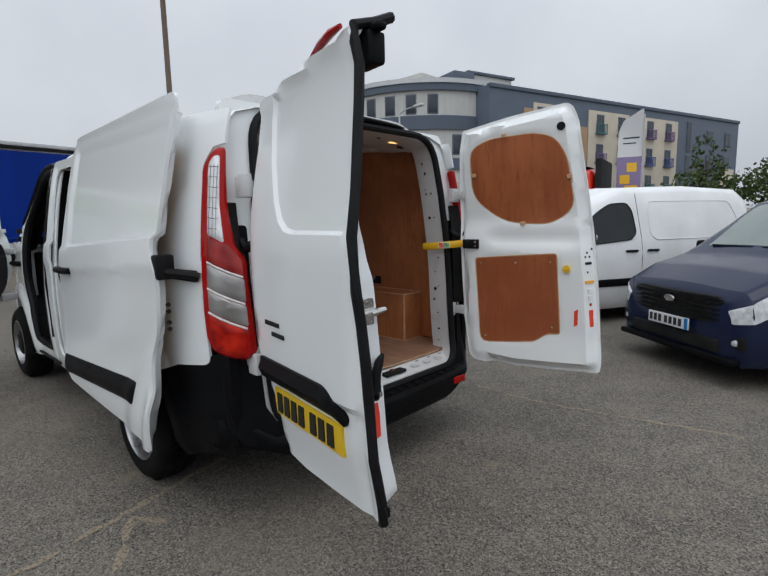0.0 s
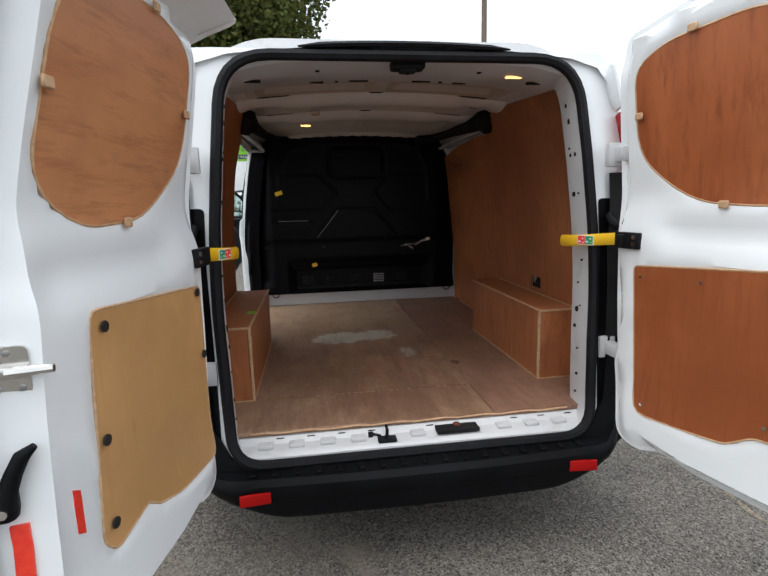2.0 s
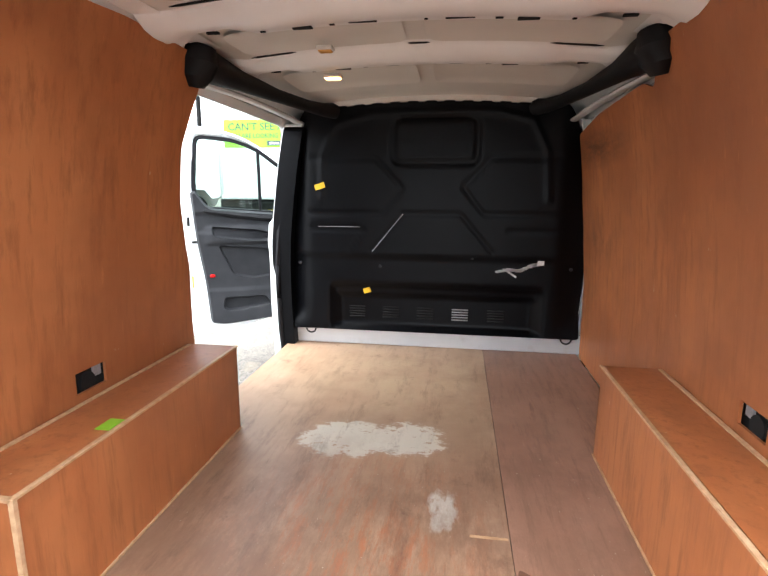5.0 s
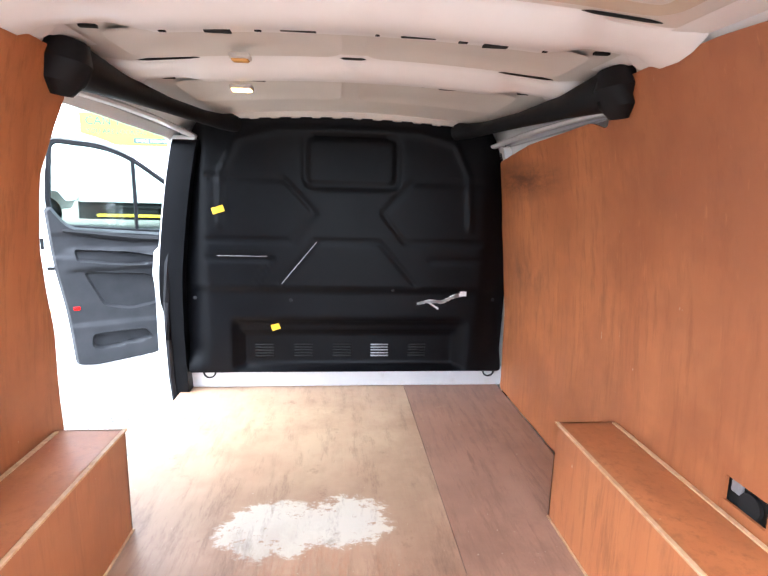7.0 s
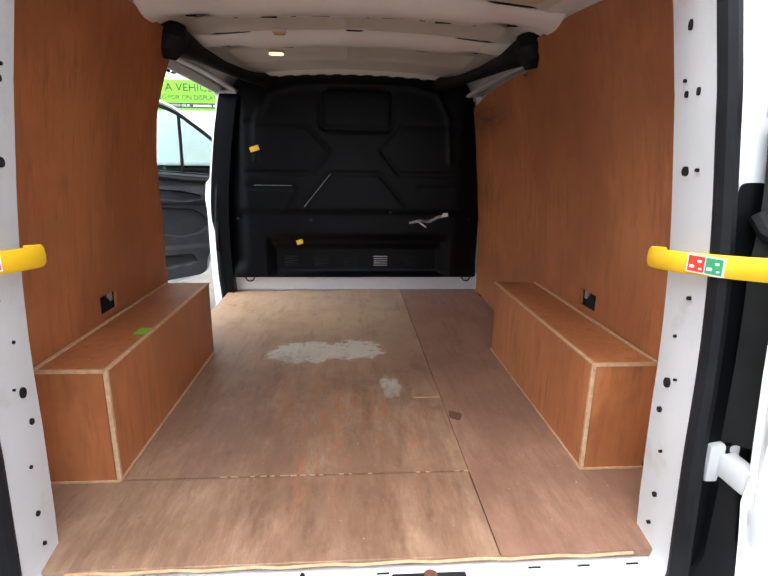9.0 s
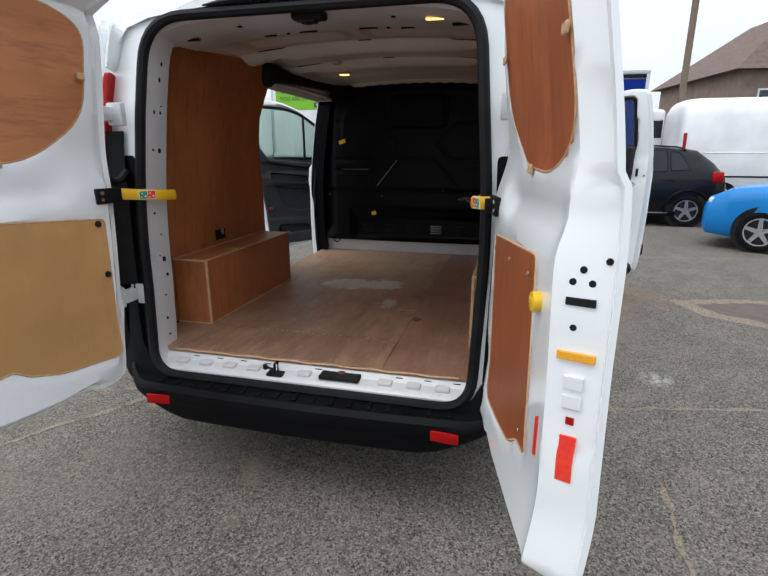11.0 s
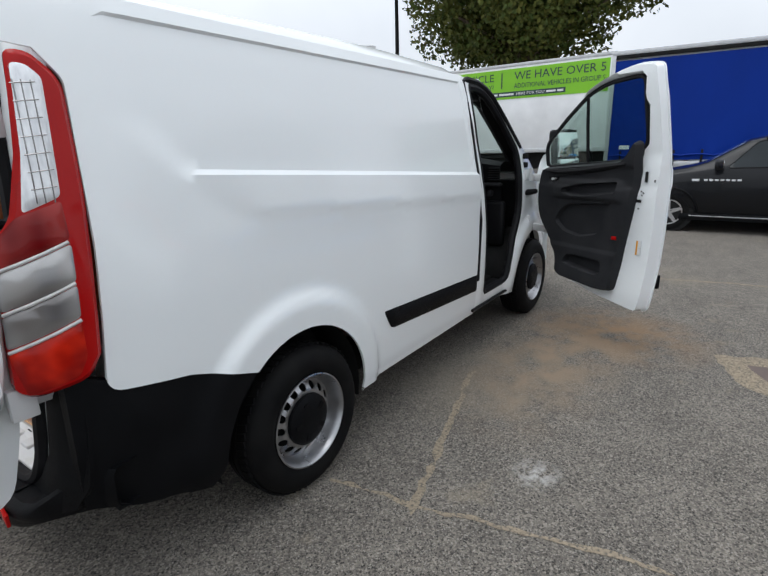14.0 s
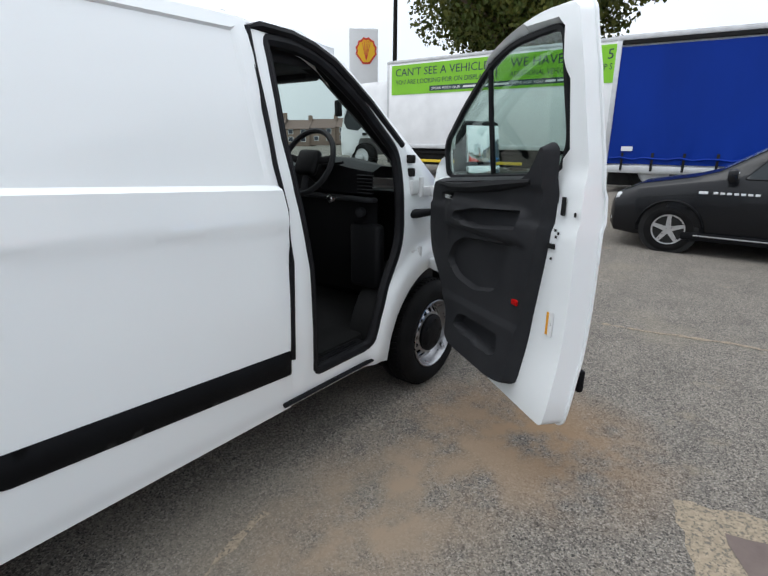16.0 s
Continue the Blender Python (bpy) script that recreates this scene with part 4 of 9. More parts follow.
def make_bumper():
    """Rear bumper: a deep wrapped bar with a ribbed step."""
    bm = bmesh.new()
    sec = [(-0.06, 0.310), (0.02, 0.305), (0.060, 0.318), (0.072, 0.339), (0.070, 0.388), (0.074, 0.396), (0.084, 0.417), (0.080, 0.455), (0.060, 0.475), (-0.02, 0.484), (-0.09, 0.487)]
    path = []
    for i in range(41):
        t = i / 40 * 2 - 1
        s = 0.955 * (t + 0.0)
        path.append((s, -1.815 + 0.045 * (1 - t * t)))
    rows = []
    for s, x0 in path:
        a = abs(s)
        curl = 0.14 * ease(0.72, 0.955, a)
        lift = 0.10 * ease(0.74, 0.90, a)
        rows.append([bm.verts.new((x0 + dx * (1 - 0.5 * ease(0.8, 0.955, a)) - curl, s, z - 0.03 + (lift if z > 0.43 else 0.13 * ease(0.5, 0.93, a) if z < 0.34 else 0.05 * ease(0.6, 0.93, a)))) for dx, z in sec])
    for r0, r1 in zip(rows, rows[1:]):
        for k in range(len(sec) - 1):
            bm.faces.new((r0[k], r0[k + 1], r1[k + 1], r1[k]))
    bumper = vpart("rear_bumper", bm, BLACK, "black plastic rear bumper with a ribbed step")
    for i in range(17):
        s = -0.64 + 0.08 * i
        bm = bmesh.new()
        x0 = -1.815 + 0.045 * (1 - (s / 0.955) ** 2)
        box(bm, (x0 - 0.045, s - 0.012, 0.448), (x0 + 0.050, s + 0.012, 0.4565), 0.003, 1)
        part("step_rib", bm, BLACK, bumper)
    for sgn in (-1, 1):
        bm = bmesh.new()
        box(bm, (-0.006, -0.055, -0.022), (0.006, 0.055, 0.022), 0.004)
        s = sgn * 0.63
        m = pose(-1.702, s, 0.385, 0, 0, -sgn * 6)
        part("bumper_reflector", bm, RED, bumper, "red reflector", m)
    # corner cladding that wraps to the wheel arch
    for sgn in (-1, 1):
        out = [(-1.84, 0.43), (-2.0, 0.36), (-2.25, 0.28), (-2.29, 0.34)] + arc(AX_R, WZ, ARCH, 12, 60, 10) + [(-2.36, 0.708), (-2.2, 0.775), (-2.0, 0.815), (-1.90, 0.86), (-1.845, 0.86)]
        bm = sheet(out, lambda u, v, d: (u, sgn * (half_width(u, v) - 0.004 - 0.03 * ease(0.36, 0.24, v)), v), step=0.045, back=lambda u, v, d: (u, sgn * (half_width(u, v) - 0.05), v))
        vpart("corner_cladding", bm, BLACK, "black plastic lower corner")
        # face of the corner towards the rear
        out = [(0.66, 0.36), (0.88, 0.43), (0.935, 0.52), (0.93, 0.86), (0.80, 0.86), (0.775, 0.60), (0.72, 0.50), (0.66, 0.47)]
        bm = sheet(out, lambda u, v, d: (rear_x(v) + 0.012 - 0.05 * ease(0.8, 0.935, u), sgn * u, v), step=0.05, back=lambda u, v, d: (rear_x(v) - 0.05, sgn * u, v))
        vpart("corner_face", bm, BLACK, "black plastic corner beside the rear door")


make_bumper()

# black covers between the opening's seal and the lamps
for sgn in (-1, 1):
    out = rounded([(0.755, 0.52), (0.775, 0.50), (0.865, 0.86), (0.87, 1.25), (0.845, 1.36), (0.835, 1.42), (0.762, 1.42), (0.768, 1.2)], 0.02, 3)
    bm = sheet(out, lambda u, v, d: (rear_x(v) + 0.004 - 0.035 * ease(0.7, 0.93, u), sgn * u, v), step=0.06, back=lambda u, v, d: (rear_x(v) - 0.03, sgn * u, v))
    vpart("pillar_cover", bm, BLACK, "black cover beside the rear opening")


def tail_light(sgn):
    """Tall lamp let into the body corner: red shell, clear upper, smoked and red lower lenses."""
    def on(x, z, lift):
        w = half_width(min(x, -1.965), z, False) - 0.002 - 0.105 * max(0.0, (x + 1.965) / 0.20) ** 2
        return (x + lift * max(0.0, (x + 1.93) / 0.15), sgn * (w + lift), z)

    def lean(pts):
        return [(x - 0.045 * (z - 1.2), z) for x, z in pts]
    shell = rounded([(-1.872, 1.757), (-1.925, 1.754), (-1.985, 1.690), (-1.984, 1.4), (-1.960, 0.93), (-1.925, 0.865), (-1.80, 0.83), (-1.765, 0.86), (-1.765, 1.0), (-1.775, 1.27), (-1.815, 1.335), (-1.848, 1.5)], [0.02, 0.03, 0.05, 0, 0, 0.03, 0.03, 0.03, 0, 0.02, 0.02, 0], 4)
    shell = lean(shell)
    bm = sheet(shell, lambda u, v, d: on(u, v, 0.014 * ease(0, 0.014, d)), step=0.025, back=lambda u, v, d: on(u, v, -0.016), lines=[inset(shell, 0.014, 0.025)])
    lamp = vpart("tail_light", bm, RED, "tall red and clear tail light")
    lenses = [("clear_lens", CLEAR, [(-1.876, 1.722), (-1.905, 1.720), (-1.936, 1.690), (-1.922, 1.385), (-1.842, 1.347), (-1.862, 1.5)]),
              ("brake_lens", BRAKE, [(-1.828, 1.337), (-1.921, 1.374), (-1.925, 1.270), (-1.779, 1.206), (-1.784, 1.275)]),
              ("smoked_lens", SMOKE, [(-1.778, 1.194), (-1.925, 1.258), (-1.923, 1.155), (-1.777, 1.090)]),
              ("reverse_lens", SMOKE, [(-1.777, 1.080), (-1.923, 1.144), (-1.920, 1.052), (-1.777, 0.985)]),
              ("lower_lens", LOWRED, [(-1.776, 0.972), (-1.920, 1.038), (-1.922, 0.935), (-1.900, 0.880), (-1.80, 0.846)])]
    for name, mat, out in lenses:
        out = lean(rounded(out, 0.012, 3))
        bm = sheet(out, lambda u, v, d: on(u, v, 0.014 + 0.005 * ease(0, 0.008, d)), step=0.03, back=lambda u, v, d: on(u, v, 0.004), lines=[inset(out, 0.008, 0.03)])
        part(name, bm, mat, lamp)
    # fine dark lines in the clear lens
    for x in (-1.874, -1.890, -1.908):
        bm = bmesh.new()
        tube(bm, [on(x - 0.045 * (z - 1.2), z, 0.0195) for z in (1.37, 1.45, 1.53, 1.61, 1.68)], 0.0016, 4)
        part("lens_line", bm, SMOKE, lamp)
    for k in range(7):
        bm = bmesh.new()
        z = 1.405 + 0.044 * k
        tube(bm, [on(x - 0.045 * (z - 1.2), z + 0.12 * (-1.86 - x), 0.0195) for x in (-1.868, -1.88, -1.90, -1.918)], 0.0015, 4)
        part("lens_line", bm, SMOKE, lamp)
    for z0, z1 in ((1.200, 1.264), (1.085, 1.150), (0.978, 1.045)):
        bm = bmesh.new()
        tube(bm, [on(-1.78 - 0.143 * t - 0.045 * (z0 - 1.2), z0 + (z1 - z0) * t, 0.0155) for t in (0, 0.33, 0.66, 1)], 0.0055, 6)
        part("lens_bar", bm, LENS_BAR, lamp, "pale moulded bar")
    # black filler behind the lamp's rear edge
    bm = sheet([(-1.795, 0.86), (-1.795, 1.25), (-1.835, 1.36), (-1.872, 1.52), (-1.93, 1.52), (-1.93, 0.86)], lambda u, v, d: on(u, v, -0.017), step=0.08, back=lambda u, v, d: on(u, v, -0.08))
    part("lamp_back", bm, SOOT, lamp)


tail_light(1)
tail_light(-1)


def hinge(sgn, z):
    """Painted door hinge: body leaf, arm and barrel."""
    bm = bmesh.new()
    s = sgn * 0.795
    box(bm, (-1.875, s - 0.03, z - 0.045), (-1.845, s + 0.04, z + 0.045), 0.006)
    box(bm, (-1.86, s - 0.022 + sgn * 0.015, z - 0.028), (-1.77, s + 0.018 + sgn * 0.015, z + 0.028), 0.008)
    lathe(bm, [(0.016, z - 0.042), (0.016, z + 0.042)], 14, "z", (-1.775, s + sgn * 0.022, 0))
    box(bm, (-1.80, s - 0.014 + sgn * 0.045, z - 0.048), (-1.73, s + 0.014 + sgn * 0.045, z + 0.048), 0.005)
    vpart("door_hinge", bm, PRIMER, "white painted door hinge")


for sgn in (-1, 1):
    hinge(sgn, 1.585)
    hinge(sgn, 0.815)
    # cable boot between body and door
    bm = bmesh.new()
    tube(bm, [(-1.885, sgn * 0.80, 1.355), (-1.86, sgn * 0.805, 1.325), (-1.83, sgn * 0.812, 1.312), (-1.80, sgn * 0.817, 1.32), (-1.775, sgn * 0.818, 1.34)], 0.017, 8)
    vpart("cable_boot", bm, RUBBER, "black rubber cable boot")


# ---- lining of the load space ----
def wall_s(z):
    return table(z, [(0.5, 0.885), (1.0, 0.878), (1.3, 0.858), (1.6, 0.822), (1.8, 0.785), (1.95, 0.745)])


def ply_wall(sgn, outline, holes):
    bm = sheet(rounded(outline, 0.02, 3), lambda u, v, d: (u, sgn * wall_s(v), v), holes, 0.07, back=lambda u, v, d: (u, sgn * (wall_s(v) + 0.009), v))
    return vpart("ply_wall", bm, PLY, "reddish plywood wall lining, scuffed")


HOLE = [(-2.63, 0.922), (-2.75, 0.922), (-2.75, 0.985), (-2.63, 0.985)]
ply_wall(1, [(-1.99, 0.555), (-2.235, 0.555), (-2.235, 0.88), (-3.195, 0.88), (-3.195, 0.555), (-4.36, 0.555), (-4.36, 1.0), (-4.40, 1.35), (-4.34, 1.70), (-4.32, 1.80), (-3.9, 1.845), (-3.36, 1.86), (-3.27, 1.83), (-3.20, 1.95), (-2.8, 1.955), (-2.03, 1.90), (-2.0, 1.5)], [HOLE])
ply_wall(-1, [(-1.99, 0.555), (-2.235, 0.555), (-2.235, 0.88), (-3.195, 0.88), (-3.195, 0.555), (-3.27, 0.555), (-3.26, 0.9), (-3.235, 1.2), (-3.16, 1.45), (-3.15, 1.65), (-3.22, 1.85), (-3.20, 1.95), (-2.8, 1.955), (-2.03, 1.90), (-2.0, 1.5)], [HOLE])
for sgn in (-1, 1):
    bm = bmesh.new()
    box(bm, (-2.78, sgn * 0.93 - 0.03, 0.87), (-2.60, sgn * 0.93 + 0.03, 1.02), 0.01)
    lathe(bm, [(0.03, 0.0), (0.03, 0.03)], 14, "y", (-2.69, sgn * 0.905 - 0.015, 0.94))
    cav = vpart("wall_cavity", bm, SOOT, "dark cavity behind the hand hole")
    bm = bmesh.new()
    box(bm, (-2.75, sgn * 0.897 - 0.004, 0.945), (-2.715, sgn * 0.897 + 0.004, 0.985), 0.003, 1)
    part("bracket", bm, ALLOY_GREY, cav, "pale steel bracket in the hole")
    # wheel-arch box: a ply case with pale raw edges
    bm = bmesh.new()
    s0, s1 = sorted((sgn * 0.678, sgn * 0.872))
    lo_s, hi_s = sorted((sgn * 0.678, sgn * 0.690))
    for lo, hi in (((-3.215, lo_s, 0.556), (-2.215, hi_s, 0.897)), ((-3.215, s0, 0.886), (-2.215, s1, 0.897)), ((-2.227, s0, 0.556), (-2.215, s1, 0.897)), ((-3.215, s0, 0.556), (-3.203, s1, 0.897))):
        box(bm, lo, hi, 0.002, 1)
    case = vpart("wheel_box", bm, PLY, "plywood wheel-arch box with pale raw edges")
    e = sgn * 0.678
    for k, (lo, hi) in enumerate((((-3.215, e - 0.006, 0.893), (-2.213, e + 0.006, 0.899)), ((-2.221, e - 0.006, 0.557), (-2.211, e + 0.006, 0.897)), ((-2.2215, s0 + 0.004, 0.890), (-2.211, s1 - 0.002, 0.899)), ((-2.2215, s0 + 0.004, 0.554), (-2.210, s1 - 0.002, 0.560)), ((-3.2, s1 - 0.012 if sgn > 0 else s0, 0.8965), (-2.215, s1 if sgn > 0 else s0 + 0.012, 0.901)), ((-3.215, e - 0.005, 0.554), (-2.213, e + 0.005, 0.560)))):
        bm = bmesh.new()
        box(bm, lo, hi)
        part("ply_edge", bm, PLYEDGE, case, "pale raw plywood edge")
bm = bmesh.new()
box(bm, (-2.56, -0.725, 0.898), (-2.50, -0.685, 0.900))
vpart("green_sticker", bm, material("lime_sticker", (0.25, 0.55, 0.03), rough=0.5), "small lime green sticker on the wheel box")

# floor boards
SEAM = 0.335
for lo, hi, mat, lab in (((-2.222, -0.875), (-1.895, SEAM - 0.0012), FLOORPLY, "worn plywood floor board by the doors"), ((-4.42, -0.878), (-2.228, SEAM - 0.0012), FLOORPLY, "worn brown plywood floor board with a white stain"), ((-4.42, SEAM + 0.0012), (-1.895, 0.88), FLOORSIDE, "brown plywood floor strip")):
    bm = bmesh.new()
    if hi[0] - lo[0] > 1.0:
        # the boards are cut out round the wheel-arch boxes
        s_lo, s_hi = max(lo[1], -0.69), min(hi[1], 0.69)
        box(bm, (lo[0], s_lo, 0.533), (hi[0], s_hi, 0.552), 0.0, 1)
        a, b = (lo[1], s_lo) if lo[1] < s_lo else (s_hi, hi[1])
        for x0, x1 in ((lo[0], -3.21), (-2.22, hi[0])):
            if x1 - x0 > 0.02:
                box(bm, (x0, a, 0.533), (x1, b, 0.552), 0.0, 1)
    else:
        box(bm, (lo[0], lo[1], 0.533), (hi[0], hi[1], 0.552), 0.002, 1)
    vpart("floor_board", bm, mat, lab)
bm = bmesh.new()
tube(bm, [(-1.894, -0.66 + 0.06 * i, 0.543 + 0.003 * math.sin(i * 2.1)) for i in range(23)], 0.0045, 5)
vpart("board_edge", bm, PLYEDGE, "pale splintered front edge of the floor boards")
bm = bmesh.new()
box(bm, (-2.713, 0.225, 0.5516), (-2.703, 0.330, 0.5528))
vpart("floor_notch", bm, PLYEDGE, "pale cut across the floor board")
bm = sheet(rounded([(-2.60, 0.345), (-2.545, 0.338), (-2.52, 0.372), (-2.57, 0.392)], 0.012, 3), lambda u, v, d: (u, v, 0.5532), (), 0.03, back=lambda u, v, d: (u, v, 0.5521))
vpart("floor_knot", bm, material("dark_knot", (0.10, 0.042, 0.026), (0.15, 0.065, 0.04), rough=0.5, scale=40), "dark knot in the floor strip")
SPLINTER = material("pale_splinters", (0.40, 0.275, 0.175), (0.48, 0.34, 0.23), rough=0.7, scale=60)
rnd = random.Random(21)
for k in range(26):
    s = -0.40 + 0.72 * k / 25
    if rnd.random() < 0.75:
        bm = bmesh.new()
        box(bm, (-2.2275, s, 0.5515), (-2.2235 + rnd.uniform(0, 0.002), s + rnd.uniform(0.008, 0.026), 0.5528))
        vpart("seam_splinter", bm, SPLINTER)
bm = bmesh.new()
box(bm, (-4.47, -0.86, 0.33), (-1.95, 0.86, 0.488))
vpart("chassis_floor", bm, SOOT, "dark underfloor of the van")


def segment_distance(p, a, b):
    ax, az = a
    bx, bz = b
    dx, dz = bx - ax, bz - az
    t = max(0, min(1, ((p[0] - ax) * dx + (p[1] - az) * dz) / (dx * dx + dz * dz)))
    return math.hypot(p[0] - ax - t * dx, p[1] - az - t * dz)


GROOVES = [[(-0.70, 1.685), (-0.32, 1.685), (-0.165, 1.52), (-0.285, 1.37), (-0.71, 1.37)], [(0.71, 1.685), (0.335, 1.685), (0.185, 1.52), (0.305, 1.37), (0.72, 1.37)], [(-0.34, 1.14), (-0.16, 1.37), (0.175, 1.37), (0.365, 1.15)], [(-0.71, 1.28), (-0.385, 1.28), (-0.475, 1.14)], [(0.73, 1.28), (0.45, 1.28)]]
PANEL = rounded([(-0.215, 1.655), (0.255, 1.655), (0.255, 1.90), (-0.215, 1.90)], 0.05, 4)


def bulkhead():
    out = rounded([(-0.83, 0.66), (0.87, 0.66), (0.885, 1.2), (0.85, 1.68), (0.74, 2.005), (-0.74, 2.005), (-0.83, 1.68), (-0.845, 1.2)], [0.02, 0.02, 0.3, 0.3, 0.25, 0.25, 0.3, 0.3], 6)
    rim = [(-0.64, 1.45), (-0.63, 1.70), (-0.55, 1.87), (-0.35, 1.925), (0.36, 1.93), (0.55, 1.88), (0.63, 1.72), (0.65, 1.45)]

    def face(u, v, d):
        x = -4.335
        x -= 0.034 * ease(0.965, 0.915, v) * ease(-0.61, -0.565, u) * ease(0.67, 0.625, u) * ease(0.655, 0.69, v) + 0.022 * ease(0.885, 0.868, v) * ease(-0.56, -0.54, u) * ease(0.62, 0.60, u) * ease(0.668, 0.69, v)
        x -= 0.012 * ease(1.13, 1.105, v)
        for line in GROOVES:
            best = min(segment_distance((u, v), a, b) for a, b in zip(line, line[1:]))
            x -= 0.007 * math.exp(-(best / 0.010) ** 2)
        best = min(segment_distance((u, v), a, b) for a, b in zip(PANEL, PANEL[1:] + PANEL[:1]))
        x -= 0.010 * math.exp(-(best / 0.012) ** 2)
        if v > 1.4:
            best = min(segment_distance((u, v), a, b) for a, b in zip(rim, rim[1:]))
            x += 0.007 * math.exp(-(best / 0.014) ** 2)
        x -= 0.05 * ease(0.70, 0.86, abs(u)) * ease(0.66, 0.8, v)
        return (x, u, v)
    wall = vpart("bulkhead", sheet(out, face, (), 0.016, back=lambda u, v, d: (-4.50, u, v)), LINER, "black moulded bulkhead with pressed grooves and vents", angle=60)
    for k in range(5):
        for j in range(5):
            bm = bmesh.new()
            s = -0.44 + 0.21 * k
            z = 0.735 + 0.016 * j
            box(bm, (-4.412, s - 0.05, z - 0.004), (-4.399, s + 0.05, z + 0.004), 0.003, 1)
            part("vent_slat", bm, ALLOY_GREY if k == 3 else SOOT, wall)
    bm = bmesh.new()
    rnd = random.Random(3)
    pts = [(0.39, 1.045), (0.45, 1.06), (0.52, 1.055), (0.58, 1.085), (0.64, 1.10)]
    for (a, b), (c, d) in zip(pts, pts[1:]):
        for i in range(9):
            t = i / 9
            y, z, r = a + (c - a) * t, b + (d - b) * t, rnd.uniform(0.003, 0.009)
            box(bm, (-4.3475, y - r * 1.6, z - r), (-4.3445, y + r * 1.6, z + r), 0, 1)
    for i in range(10):
        y = 0.44 + i * 0.006
        box(bm, (-4.3475, y, 1.05 - 0.004 * i), (-4.3445, y + 0.008, 1.06 - 0.004 * i))
    box(bm, (-4.336, 0.615, 1.09), (-4.3445, 0.65, 1.115))
    part("scratch", bm, LABEL, wall, "white scratch in the black moulding")
    bm = bmesh.new()
    tube(bm, [(-4.336, -0.335 + 0.045 * k, 1.150 + 0.055 * k) for k in range(5)], 0.0022, 5)
    part("scuff_line", bm, ALLOY_GREY, wall, "grey scuff along a moulded edge")
    bm = bmesh.new()
    tube(bm, [(-4.334, -0.66 + 0.05 * k, 1.292) for k in range(6)], 0.0016, 5)
    part("scuff_line", bm, ALLOY_GREY, wall, "grey scuff along a moulded edge")
    for y, z in ((0.10, 1.19), (0.37, 1.26), (0.25, 1.12), (-0.78, 1.07), (0.80, 1.07), (-0.29, 1.06)):
        bm = bmesh.new()
        lathe(bm, [(0.001, -4.330), (0.009, -4.331), (0.010, -4.336)], 10, "x", (0, y, z))
        part("fixing_stud", bm, TRIM, wall, "grey fixing stud", pose(-0.008, 0, 0))
    for y, z, w in ((-0.645, 1.525, 0.03), (-0.375, 0.905, 0.022)):
        bm = bmesh.new()
        box(bm, (-0.002, -w, -0.016), (0.002, w, 0.016))
        part("yellow_tag", bm, YELLOW, wall, "small yellow tag", pose(-4.322 if z > 1 else -4.378, y, z, 18, 0, 0))
    for s in (-0.72, 0.80):
        bm = bmesh.new()
        tube(bm, [(-4.34, s + 0.03 * math.cos(t), 0.665 + 0.03 * math.sin(t)) for t in [math.pi * k / 8 + math.pi for k in range(9)]], 0.005, 6)
        part("tie_ring", bm, DASH, wall, "dark lashing ring")
    bm = bmesh.new()
    box(bm, (-4.44, -0.86, 0.552), (-4.415, 0.905, 0.668), 0.004, 1)
    for s in (-0.3, 0.28, 0.62):
        box(bm, (-4.417, s - 0.015, 0.63), (-4.408, s + 0.015, 0.645), 0.002, 1)
    vpart("bulkhead_sill", bm, PRIMER, "white painted sill below the bulkhead")


bulkhead()


def corner_trims():
    """Black plastic covers along the roof rail over the front half of the load space."""
    for sgn in (-1, 1):
        bm = bmesh.new()
        path = [(-3.15, sgn * 0.735, 1.925), (-3.22, sgn * 0.73, 1.925), (-3.45, sgn * 0.72, 1.925), (-3.8, sgn * 0.69, 1.93), (-4.1, sgn * 0.64, 1.935), (-4.26, sgn * 0.60, 1.94), (-4.33, sgn * 0.55, 1.945)]
        tube(bm, path, [0.04, 0.058, 0.040, 0.030, 0.030, 0.036, 0.045], 10)
        tube(bm, [(-3.17, sgn * 0.735, 1.975), (-3.165, sgn * 0.740, 1.925), (-3.165, sgn * 0.748, 1.880), (-3.17, sgn * 0.755, 1.845)], [0.055, 0.066, 0.055, 0.026], 12)
        vpart("rail_trim", bm, DASH, "black plastic roof-rail cover")
        bm = bmesh.new()
        tube(bm, [(x, sgn * (0.795 - 0.01 * k), 1.885 + 0.01 * math.sin(k)) for k, x in enumerate((-3.3, -3.6, -3.9, -4.2, -4.34))], 0.022, 8, flat=0.5)
        vpart("rail_edge", bm, PRIMER, "white painted rail edge")
        # painted rail between ply and roof
        bm = bmesh.new()
        rows = []
        for x in (-3.22, -2.9, -2.6, -2.3, -2.02):
            rows.append([bm.verts.new((x, sgn * a, b)) for a, b in ((wall_s(1.95) + 0.03, 1.90), (wall_s(1.955) + 0.010, roof_z(x, 0.74) - 0.030), (0.735, roof_z(x, 0.735) - 0.034), (0.68, roof_z(x, 0.68) - 0.030))])
        for r0, r1 in zip(rows, rows[1:]):
            for k in range(3):
                bm.faces.new((r0[k], r0[k + 1], r1[k + 1], r1[k]))
        vpart("roof_rail", bm, ROOF_WHITE, "white painted roof rail")


corner_trims()

